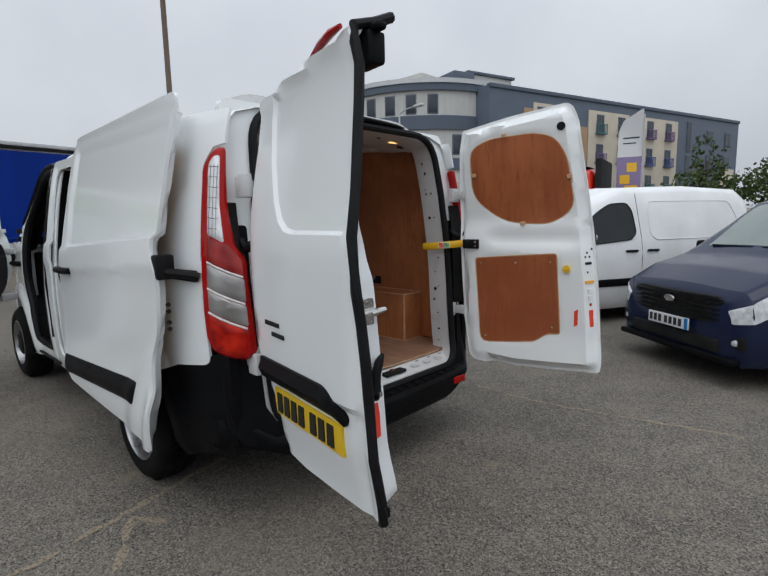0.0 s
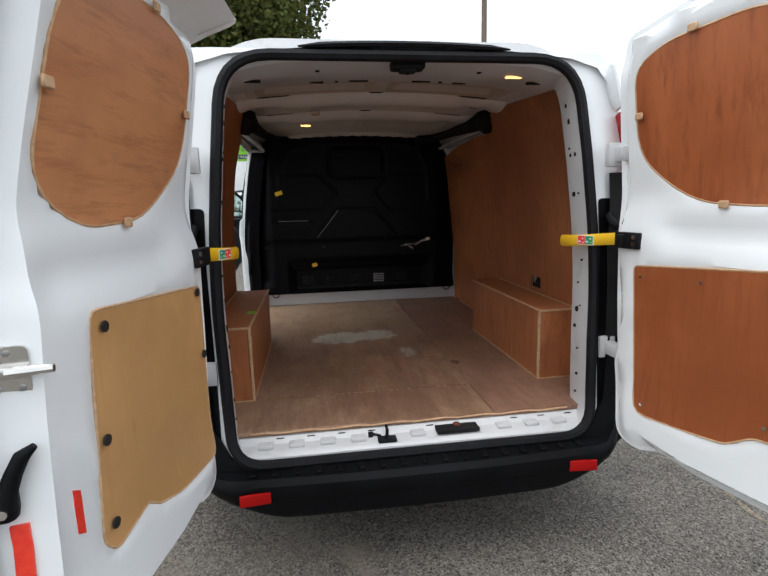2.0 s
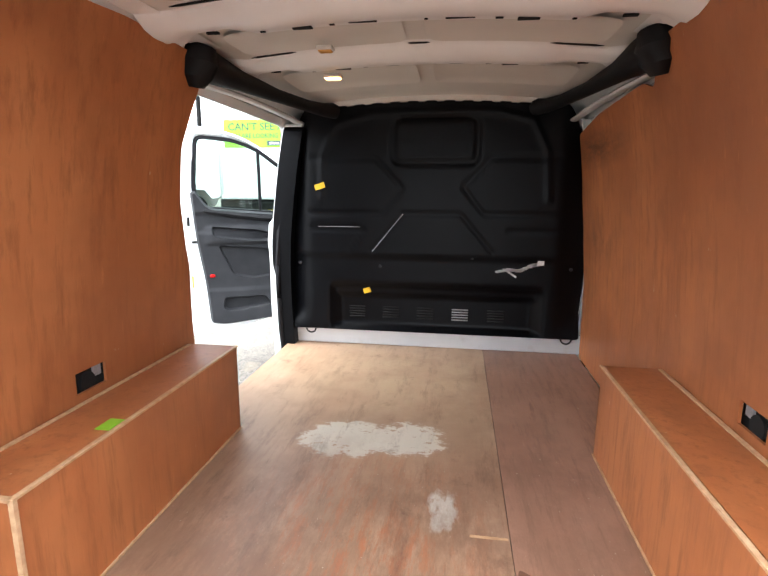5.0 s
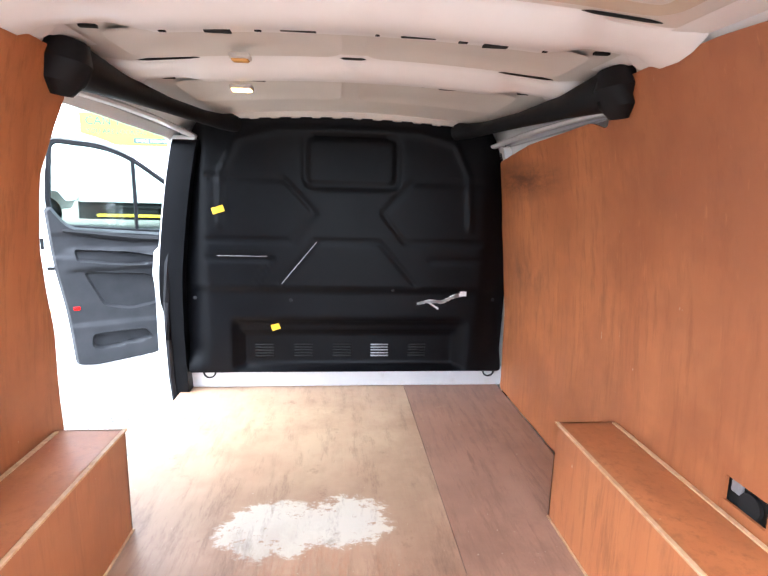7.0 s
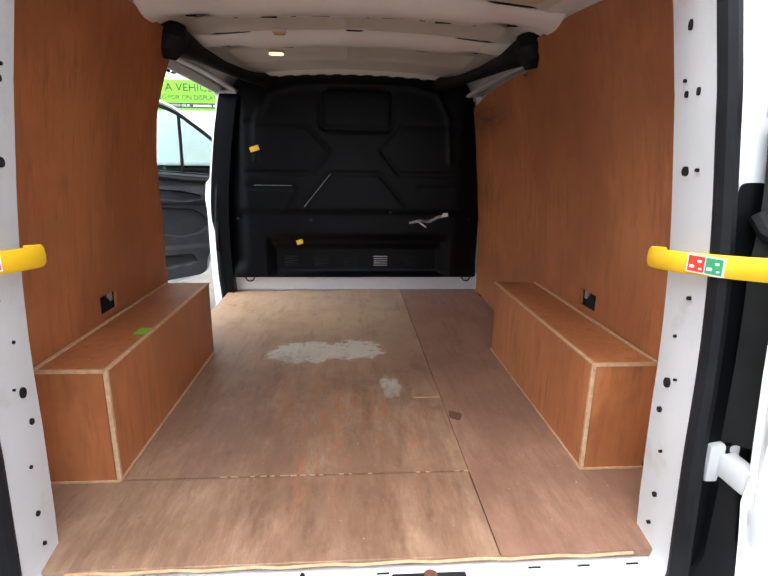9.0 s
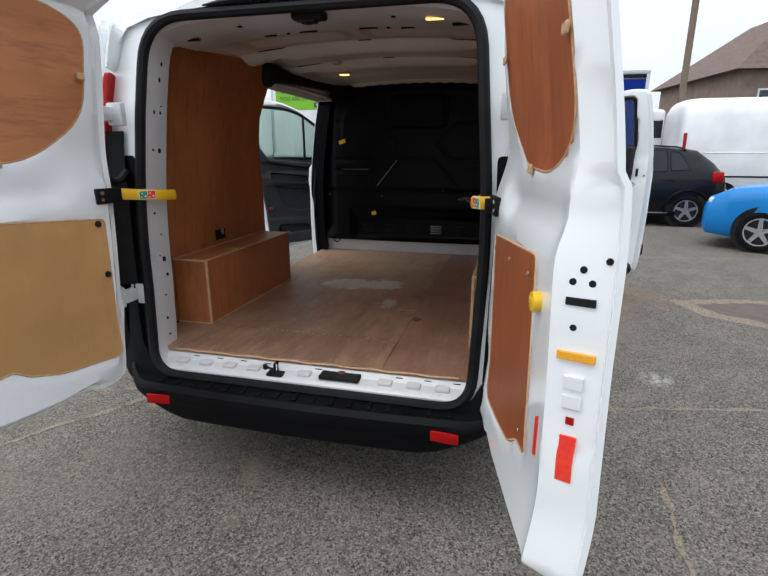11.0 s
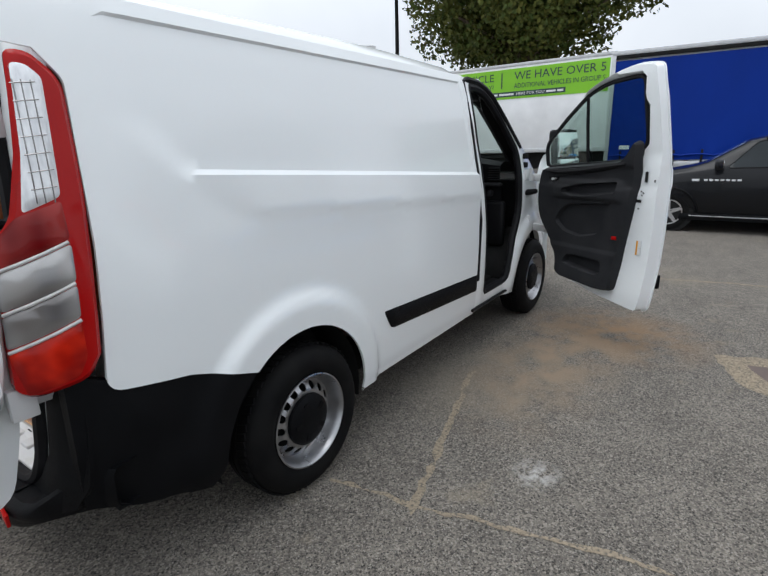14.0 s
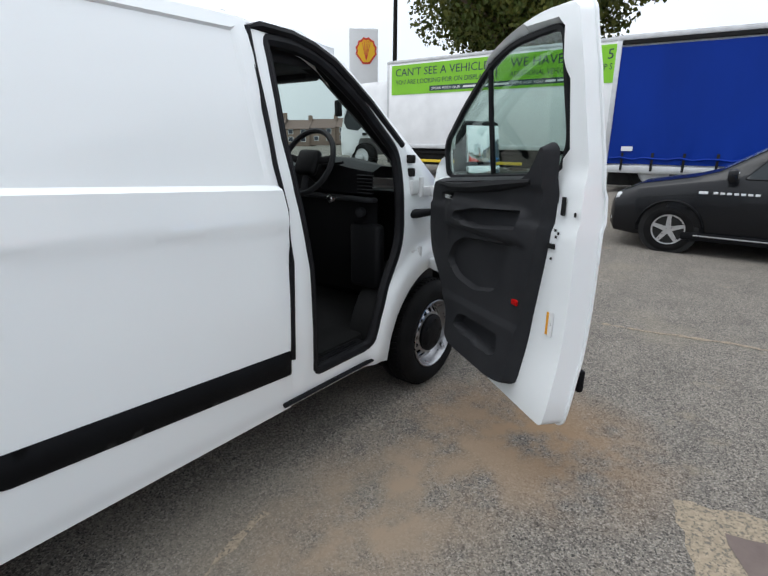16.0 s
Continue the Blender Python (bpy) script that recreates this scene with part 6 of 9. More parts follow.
CAB_HOLE = rounded([(-4.65, 0.425), (-5.07, 0.425), (-5.12, 0.58), (-5.20, 0.75), (-5.33, 0.95), (-5.35, 1.44), (-5.10, 1.685), (-4.86, 1.83), (-4.70, 1.87), (-4.535, 1.87), (-4.548, 1.5), (-4.595, 1.2), (-4.635, 0.95)], [0.05, 0.05, 0, 0.1, 0.1, 0.06, 0.1, 0.1, 0.1, 0.03, 0, 0, 0], 4)


def cab_s(x, z):
    return half_width(x, z, False) - 0.05 * ease(-4.6, -5.4, x) * ease(1.2, 1.8, z)


for sgn in (-1, 1):
    bm = sheet(CAB, lambda u, v, d: (u, sgn * (cab_s(u, v) - 0.01 * ease(0.05, 0.0, d)), v), [CAB_HOLE], 0.035, back=lambda u, v, d: (u, sgn * (cab_s(u, v) - 0.055), v))
    vpart("cab_side", bm, WHITE, "white cab side with door opening and front wing")
    bm = bmesh.new()
    tube(bm, [(u, sgn * (cab_s(u, v) - 0.03), v) for u, v in dense(CAB_HOLE, 0.06)], 0.028, 8, closed=True, up=(0, 1, 0))
    vpart("door_seal", bm, RUBBER, "black rubber cab door seal")
    # dark gap behind the door's rear edge
    bm = bmesh.new()
    tube(bm, [(-4.503, sgn * (cab_s(-4.5, 0.56) - 0.002), 0.56), (-4.513, sgn * (cab_s(-4.5, 1.0) - 0.002), 1.0), (-4.508, sgn * (cab_s(-4.5, 1.22) - 0.002), 1.22), (-4.478, sgn * (cab_s(-4.47, 1.4) - 0.002), 1.40), (-4.465, sgn * (cab_s(-4.46, 1.6) - 0.002), 1.6), (-4.458, sgn * (cab_s(-4.46, 1.9) - 0.004), 1.90)] + [(u, sgn * (cab_s(u, v) - 0.004), v) for u, v in ((-4.52, 1.912), (-4.68, 1.906), (-4.80, 1.88), (-4.93, 1.832), (-5.05, 1.757), (-5.17, 1.672), (-5.28, 1.575), (-5.395, 1.468))], [0.014] * 6 + [0.020] * 8, 6)
    vpart("gap_seal", bm, RUBBER, "black seal in the door gap")
    # sill tread and outer sill strip
    bm = bmesh.new()
    box(bm, (-5.10, sgn * 0.90 - 0.06, 0.40), (-4.64, sgn * 0.90 + 0.055, 0.432), 0.01)
    tread = vpart("sill_tread", bm, DASH, "black ribbed cab step")
    for k in range(4):
        bm = bmesh.new()
        s = sgn * (0.86 + 0.022 * k)
        box(bm, (-5.05, s - 0.004, 0.430), (-4.68, s + 0.004, 0.437), 0.002, 1)
        part("tread_rib", bm, DASH, tread)
    bm = bmesh.new()
    tube(bm, [(-4.45, sgn * 0.972, 0.345), (-5.2, sgn * 0.972, 0.345)], 0.012, 6)
    vpart("sill_strip", bm, RUBBER, "black strip along the sill")
    # rubbing strip
    if sgn > 0:
        out = rounded([(-3.34, 0.660), (-4.492, 0.605), (-4.492, 0.487), (-3.41, 0.545)], [0.02, 0.01, 0.01, 0.03], 3)
        bm = sheet(out, lambda u, v, d: (u, half_width(u, v) + 0.004 + 0.014 * ease(0, 0.03, d), v), (), 0.03, back=lambda u, v, d: (u, half_width(u, v) - 0.006, v))
        vpart("rubbing_strip", bm, BLACK, "black plastic rubbing strip")

for sgn in (-1, 1):
    for z, tall in ((1.25, 0.040), (0.86, 0.040)):
        bm = bmesh.new()
        box(bm, (-5.47, sgn * 0.965 - 0.030, z - tall), (-5.405, sgn * 0.965 + 0.024, z + tall), 0.008)
        lathe(bm, [(0.014, z - tall - 0.012), (0.014, z + tall + 0.012)], 12, "z", (-5.48, sgn * 0.995, 0))
        vpart("cab_hinge", bm, PRIMER, "white painted cab door hinge on the pillar")
    bm = bmesh.new()
    tube(bm, [(-5.40, sgn * 0.955, 1.10), (-5.45, sgn * 0.99, 1.105), (-5.53, sgn * 1.03, 1.11)], [0.020, 0.026, 0.020], 10)
    vpart("cable_boot", bm, RUBBER, "black ribbed cable boot between pillar and door")
    for z in (1.40, 1.33, 1.00):
        bm = bmesh.new()
        box(bm, (-5.44, sgn * 0.962 - 0.02, z - 0.022), (-5.405, sgn * 0.962 + 0.02, z + 0.022), 0.006)
        vpart("pillar_fitting", bm, SOOT, "black fitting on the door pillar")
for sgn in (-1, 1):
    out = [(-5.36, 0.44), (-5.08, 0.44), (-5.14, 0.60), (-5.36, 0.96), (-5.37, 1.42), (-5.70, 1.22), (-5.75, 0.6), (-5.6, 0.44)]
    bm = sheet(out, lambda u, v, d: (u, sgn * (cab_s(u, v) - 0.06), v), (), 0.08, back=lambda u, v, d: (u, sgn * (cab_s(u, v) - 0.075), v))
    vpart("footwell_trim", bm, DASH, "black footwell side trim")
bm = bmesh.new()
box(bm, (-5.80, -0.80, 0.42), (-5.72, 0.80, 1.19), 0.02)
vpart("firewall", bm, DASH, "black firewall behind the dashboard")

# windscreen, bonnet, nose
bm = bmesh.new()
rows = []
for i in range(9):
    t = i / 8
    x, z = -5.03 - 0.72 * t, 1.855 - 0.62 * t - 0.03 * math.sin(math.pi * t)
    w = 0.74 + 0.09 * t
    rows.append([bm.verts.new((x - 0.16 * (1 - (k / 8 - 1) ** 2) * (1 if k <= 16 else 0), w * (k / 8 - 1), z + 0.02 * (1 - (k / 8 - 1) ** 2))) for k in range(17)])
for r0, r1 in zip(rows, rows[1:]):
    for k in range(16):
        bm.faces.new((r0[k], r0[k + 1], r1[k + 1], r1[k]))
screen = vpart("windscreen", bm, GLASS, "tinted windscreen")
screen.visible_shadow = False
bm = bmesh.new()
rows = []
for i in range(8):
    t = i / 7
    x = -5.72 - 0.86 * t
    rows.append([bm.verts.new((x - 0.10 * (1 - (k / 8 - 1) ** 2), (cab_s(max(x, -6.5), 1.1) + 0.004) * (k / 8 - 1), 1.245 - 0.10 * t - 0.30 * max(0, t - 0.7) ** 1.2 + 0.04 * (1 - (k / 8 - 1) ** 2))) for k in range(17)])
for dz in (-0.2, -0.45, -0.75):
    rows.append([bm.verts.new((v.co.x - 0.03, v.co.y, 1.05 + dz)) for v in rows[7]])
for r0, r1 in zip(rows, rows[1:]):
    for k in range(16):
        bm.faces.new((r0[k], r0[k + 1], r1[k + 1], r1[k]))
vpart("bonnet", bm, WHITE, "white bonnet and nose")
bm = bmesh.new()
box(bm, (-6.45, -0.80, 0.22), (-4.6, 0.80, 0.42), 0.03)
vpart("cab_floor", bm, SOOT, "black cab floor")
for sgn in (-1, 1):
    bm = bmesh.new()
    path = [(-4.80, sgn * 0.76, 1.86), (-5.02, sgn * 0.755, 1.81), (-5.26, sgn * 0.78, 1.62), (-5.50, sgn * 0.805, 1.42), (-5.72, sgn * 0.83, 1.25)]
    tube(bm, path, [0.05, 0.06, 0.058, 0.055, 0.05], 8)
    vpart("screen_pillar", bm, DASH, "black windscreen pillar trim")
bm = bmesh.new()
box(bm, (-5.05, -0.80, 1.80), (-4.42, 0.80, 1.86), 0.02)
box(bm, (-5.05, 0.18, 1.775), (-4.95, 0.66, 1.83), 0.015)
box(bm, (-5.06, -0.10, 1.70), (-5.02, 0.12, 1.78), 0.015)
vpart("cab_headlining", bm, TRIM, "dark cab headlining and sun visor")


def dashboard():
    bm = bmesh.new()
    sec = [(-5.72, 1.265), (-5.5, 1.345), (-5.37, 1.355), (-5.30, 1.325), (-5.29, 1.21), (-5.34, 1.18), (-5.33, 0.95), (-5.42, 0.70), (-5.50, 0.55)]
    rows = []
    for k in range(21):
        s = -0.80 + 0.08 * k
        hump = 0.05 * math.exp(-((s - 0.45) / 0.22) ** 2)
        fwd = 0.05 * math.exp(-((s) / 0.2) ** 2)
        rows.append([bm.verts.new((x + fwd + (hump if i in (2, 3) else 0), s, z + (hump if i in (1, 2, 3) else 0))) for i, (x, z) in enumerate(sec)])
    for r0, r1 in zip(rows, rows[1:]):
        for i in range(len(sec) - 1):
            bm.faces.new((r0[i], r0[i + 1], r1[i + 1], r1[i]))
    dash = vpart("dashboard", bm, DASH, "black dashboard with vents and switch panel")
    for s, w in ((0.755, 0.10), (0.10, 0.12), (-0.72, 0.10)):
        for j in range(6):
            bm = bmesh.new()
            box(bm, (-5.30, s - w / 2, 1.212 + 0.019 * j), (-5.268, s + w / 2, 1.218 + 0.019 * j), 0.002, 1)
            part("vent_slat", bm, TRIM, dash)
    bm = bmesh.new()
    box(bm, (-5.32, -0.1, 1.165), (-5.25, 0.82, 1.192), 0.012)
    part("dash_shelf", bm, TRIM, dash, "dark grey shelf edge")
    bm = bmesh.new()
    lathe(bm, [(0.028, -5.30), (0.028, -5.27), (0.02, -5.265)], 18, "x", (0, 0.72, 1.105))
    part("light_switch", bm, TRIM, dash, "round lamp switch")
    bm = bmesh.new()
    lathe(bm, [(0.022, -5.24), (0.022, -5.20), (0.016, -5.195)], 18, "x", (0, 0.56, 1.175))
    part("ignition_ring", bm, CHROME, dash, "bright ignition ring")
    bm = bmesh.new()
    box(bm, (-5.37, 0.62, 0.66), (-5.29, 0.84, 1.04), 0.03, 3)
    part("knee_panel", bm, DASH, dash, "black knee panel")
    # steering wheel
    bm = bmesh.new()
    ring = [(0.19 * math.cos(a), 0.19 * math.sin(a), 0) for a in [2 * math.pi * k / 28 for k in range(28)]]
    tube(bm, ring, 0.016, 8, closed=True)
    wheel = part("steering_wheel", bm, TRIM, van, "black steering wheel with bright spoke ends", VIN @ pose(-5.16, 0.43, 1.33, 0, -62, 180) @ pose(0, 0, 0, 0, 0, 0))
    wheel.matrix_basis = VIN @ Matrix.Translation((-5.16, 0.43, 1.375)) @ Matrix.Rotation(radians(64), 4, "Y")
    bm = bmesh.new()
    box(bm, (-0.075, -0.08, -0.035), (0.075, 0.08, 0.02), 0.025, 3)
    part("hub", bm, DASH, wheel, "black airbag hub")
    for a in (80, 190, 280):
        bm = bmesh.new()
        box(bm, (0.06, -0.02, -0.02), (0.18, 0.02, -0.002), 0.006, m=None)
        part("spoke", bm, DASH if a != 190 else TRIM, wheel, "", pose(0, 0, 0, 0, 0, a + 180))
    bm = bmesh.new()
    tube(bm, [(-5.20, 0.43, 1.345), (-5.36, 0.43, 1.23)], 0.055, 12)
    part("steering_column", bm, DASH, dash, "black steering column")
    bm = bmesh.new()
    tube(bm, [(-5.24, 0.46, 1.355), (-5.25, 0.62, 1.375)], [0.012, 0.008], 8)
    part("stalk", bm, DASH, dash, "black indicator stalk")


dashboard()


def cab_seat(s0, s1):
    bm = bmesh.new()
    box(bm, (-4.98, s0, 0.62), (-4.56, s1, 0.80), 0.05, 4)
    seat = vpart("cab_seat", bm, CLOTH, "dark cloth cab seat")
    bm = bmesh.new()
    box(bm, (-4.66, s0 + 0.02, 0.78), (-4.53, s1 - 0.02, 1.42), 0.05, 4)
    part("seat_back", bm, CLOTH, seat)
    bm = bmesh.new()
    box(bm, (-4.64, (s0 + s1) / 2 - 0.12, 1.42), (-4.55, (s0 + s1) / 2 + 0.12, 1.60), 0.035, 4)
    part("headrest", bm, CLOTH, seat)
    bm = bmesh.new()
    box(bm, (-4.92, s0 + 0.03, 0.40), (-4.58, s1 - 0.03, 0.63), 0.02)
    part("seat_base", bm, DASH, seat)


cab_seat(0.17, 0.68)
cab_seat(-0.74, -0.27)
cab_seat(-0.26, 0.13)

# ---- cab doors ----
CAB_DOOR = rounded([(0.0, 1.02), (-0.02, 1.30), (0.03, 1.44), (0.27, 1.70), (0.50, 1.87), (0.70, 1.95), (0.90, 1.985), (1.06, 1.968), (1.10, 1.75), (1.13, 1.44), (1.142, 1.2), (1.142, 0.95), (1.135, 0.44), (1.115, 0.325), (0.68, 0.380), (0.45, 0.435), (0.34, 0.47), (0.30, 0.57), (0.23, 0.74), (0.08, 0.90)], [0, 0.05, 0.06, 0.1, 0.1, 0.1, 0.1, 0.04, 0, 0, 0.1, 0, 0.05, 0.05, 0.1, 0.05, 0.04, 0.05, 0.1, 0.05], 4)
CAB_WINDOW = rounded([(0.06, 1.305), (0.055, 1.48), (0.27, 1.66), (0.49, 1.82), (0.66, 1.885), (0.95, 1.905), (0.985, 1.50), (0.93, 1.365)], [0.04, 0.06, 0.06, 0.08, 0.1, 0.06, 0.05, 0.05], 4)
CAB_TRIM = rounded([(0.09, 1.02), (0.085, 1.22), (0.12, 1.305), (0.88, 1.365), (0.975, 1.50), (1.01, 1.48), (0.985, 1.12), (0.935, 0.80), (0.910, 0.455), (0.80, 0.435), (0.42, 0.465), (0.365, 0.50), (0.345, 0.62), (0.25, 0.74), (0.12, 0.90)], [0.08, 0.04, 0.03, 0.06, 0.03, 0.02, 0.1, 0.08, 0.03, 0.06, 0.04, 0.03, 0.05, 0.08, 0.06], 4)


def cab_door(sgn, hx, hs, ang):
    def skin_y(u, v):
        return 0.02 * ease(0.4, 0.9, v) - 0.08 * ease(1.15, 2.0, v) - 0.03 * ease(0.7, 0.35, v) + 0.012 * ease(1.17, 1.19, v) * ease(1.33, 1.31, v)

    def skin(u, v, d):
        return (u, sgn * skin_y(u, v), v)

    def pan(u, v, d):
        deep = 0.010 + ease(0.010, 0.020, d) * (0.055 + 0.045 * ease(1.42, 1.24, v))
        return (u, sgn * (skin_y(u, v) - deep), v)

    door = part("cab_door", sheet(CAB_DOOR, skin, [CAB_WINDOW], 0.035, back=pan, lines=[inset(CAB_DOOR, 0.010, 0.03), inset(CAB_DOOR, 0.020, 0.03)]), WHITE, van, "white cab door, wide open, with dark trim", VIN @ pose(hx, hs, 0, 0, 0, ang), angle=34)

    def inner(u, v, lift):
        return (u, sgn * (skin_y(u, v) - 0.115 - lift), v)

    SCOOP = rounded([(0.36, 1.125), (0.38, 1.165), (0.55, 1.200), (0.87, 1.225), (0.86, 1.145), (0.55, 1.105)], 0.022, 3)
    WELL = rounded([(0.30, 0.90), (0.36, 1.00), (0.45, 1.045), (0.83, 1.075), (0.72, 0.835), (0.56, 0.80), (0.40, 0.825)], 0.035, 3)
    POCKET = rounded([(0.43, 0.585), (0.47, 0.655), (0.52, 0.662), (0.80, 0.660), (0.815, 0.575), (0.77, 0.545)], 0.03, 3)
    LEVER = rounded([(0.20, 1.190), (0.20, 1.240), (0.33, 1.250), (0.32, 1.195)], 0.018, 3)

    def dip(u, v, poly, deep, soft):
        p = np.array([[u, v]])
        if not inside(p, poly)[0]:
            return 0.0
        return deep * ease(0.0, soft, float(rim_distance(p, poly)[0]))

    def trim(u, v, d):
        lift = 0.004 + 0.052 * ease(0.0, 0.016, d)
        # padded armrest over the pull, then the wells and the pocket
        lift += 0.022 * ease(1.075, 1.10, v) * ease(1.235, 1.205, v) * ease(0.24, 0.34, u) * ease(0.94, 0.86, u)
        lift += 0.012 * ease(0.735, 0.71, v)
        lift -= dip(u, v, SCOOP, 0.045, 0.014) + dip(u, v, WELL, 0.030, 0.014) + dip(u, v, POCKET, 0.050, 0.014) + dip(u, v, LEVER, 0.022, 0.010)
        lift += 0.004 * math.exp(-((math.hypot(u - 0.225, v - 1.03) - 0.082) / 0.006) ** 2)
        return inner(u, v, lift)

    card = part("door_trim", sheet(CAB_TRIM, trim, (), 0.015, back=lambda u, v, d: inner(u, v, -0.01), lines=[inset(CAB_TRIM, 0.016, 0.02), SCOOP, WELL, POCKET, LEVER] + [inset(q, 0.013, 0.02) for q in (SCOOP, WELL, POCKET)]), TRIM, door, "dark grey moulded door trim with pockets", angle=42)
    bm = bmesh.new()
    tube(bm, [inner(u, v, 0.05) for u, v in ((0.16, 1.285), (0.32, 1.275), (0.50, 1.288), (0.72, 1.318), (0.92, 1.345))], [0.012, 0.024, 0.028, 0.028, 0.014], 8)
    part("trim_rail", bm, DASH, card, "black trim rail below the window")
    bm = bmesh.new()
    x, y, z = inner(0.880, 0.835, 0.056)
    box(bm, (x - 0.02, y - 0.008, z - 0.013), (x + 0.02, y + 0.008, z + 0.013), 0.005)
    part("door_reflector", bm, RED, card, "small red reflector")
    bm = bmesh.new()
    x, y, z = inner(0.26, 1.220, 0.045)
    box(bm, (x - 0.035, y - 0.008, z - 0.012), (x + 0.035, y + 0.008, z + 0.012), 0.005)
    part("door_release", bm, CHROME, card, "bright edged release lever")
    # glass with its divider
    bm = sheet(CAB_WINDOW, lambda u, v, d: (u, sgn * (skin_y(u, v) - 0.030), v), (), 0.12, back=lambda u, v, d: (u, sgn * (skin_y(u, v) - 0.034), v))
    pane = part("door_glass", bm, GLASS, door, "lightly tinted side glass")
    pane.visible_shadow = False
    bm = bmesh.new()
    tube(bm, [(u, sgn * (skin_y(u, v) - 0.03), v) for u, v in dense(CAB_WINDOW, 0.05)], 0.016, 6, closed=True, up=(0, 1, 0))
    part("window_seal", bm, RUBBER, door, "black window seal")
    bm = bmesh.new()
    tube(bm, [(0.475, sgn * (skin_y(0.53, 1.32) - 0.032), 1.31), (0.480, sgn * (skin_y(0.53, 1.6) - 0.032), 1.6), (0.487, sgn * (skin_y(0.53, 1.82) - 0.032), 1.83)], 0.013, 6)
    part("window_divider", bm, RUBBER, door, "black window divider")
    # mirror
    bm = bmesh.new()
    box(bm, (-0.065, sgn * 0.20 - 0.125, 1.265), (0.032, sgn * 0.20 + 0.125, 1.605), 0.03, 4)
    box(bm, (-0.02, sgn * 0.05 - 0.08, 1.25), (0.05, sgn * 0.05 + 0.08, 1.33), 0.02, 3)
    mirror = part("door_mirror", bm, BLACK, door, "black door mirror with white cap")
    c = Matrix.Translation((0.05, sgn * 0.20, 1.435))
    tip = c @ Matrix.Rotation(radians(-10), 4, "Y") @ c.inverted()
    for z0, z1 in ((1.380, 1.580), (1.300, 1.360)):
        bm = bmesh.new()
        box(bm, (0.02, sgn * 0.20 - 0.105, z0), (0.064, sgn * 0.20 + 0.105, z1), 0.003, 2)
        part("mirror_glass", bm, MIRROR, mirror, "mirror glass", tip)
    bm = bmesh.new()
    box(bm, (-0.075, sgn * 0.20 - 0.115, 1.345), (0.0, sgn * 0.20 + 0.13, 1.61), 0.04, 4)
    part("mirror_cap", bm, WHITE, mirror, "white mirror cap")
    # latch, labels and holes on the shut face
    for u, v, w, h, mat, lab in ((1.035, 1.26, 0.010, 0.035, SOOT, "dark keeper slot"), (1.0, 1.10, 0.020, 0.010, SOOT, "dark latch mouth"), (1.02, 1.14, 0.004, 0.005, SOOT, ""), (1.032, 1.155, 0.004, 0.005, SOOT, ""), (1.015, 1.165, 0.004, 0.005, SOOT, ""), (1.005, 1.05, 0.004, 0.005, SOOT, ""), (1.098, 1.235, 0.004, 0.008, SOOT, ""), (1.040, 0.785, 0.018, 0.05, LABEL, "white and yellow tyre label"), (1.029, 0.785, 0.006, 0.048, AMBER, ""), (1.047, 0.81, 0.004, 0.005, INK, ""), (1.049, 0.785, 0.004, 0.004, INK, "")):
        bm = bmesh.new()
        x, y, z = inner(u, v, 0.0015 if mat is not AMBER else 0.003)
        box(bm, (x - w, y - 0.002, z - h), (x + w, y + 0.002, z + h))
        part("shut_face_mark", bm, mat, door, lab)
    bm = bmesh.new()
    box(bm, (1.03, sgn * 0.012 - 0.014, 0.50), (1.146, sgn * 0.012 + 0.014, 0.60), 0.01)
    part("rubbing_strip", bm, BLACK, door, "black strip end")
    for z in (1.22, 0.80):
        bm = bmesh.new()
        box(bm, (-0.05, -sgn * 0.07 - 0.02, z - 0.03), (0.14, -sgn * 0.07 + 0.02, z + 0.03), 0.008)
        box(bm, (-0.05, -sgn * 0.15 - 0.07, z - 0.025), (-0.02, -sgn * 0.15 + 0.09, z + 0.025), 0.006)
        part("door_hinge", bm, PRIMER, door, "white painted hinge")
    return door


cab_door(1, -5.647, 1.054, 61)
cab_door(-1, -5.647, -1.054, -61)


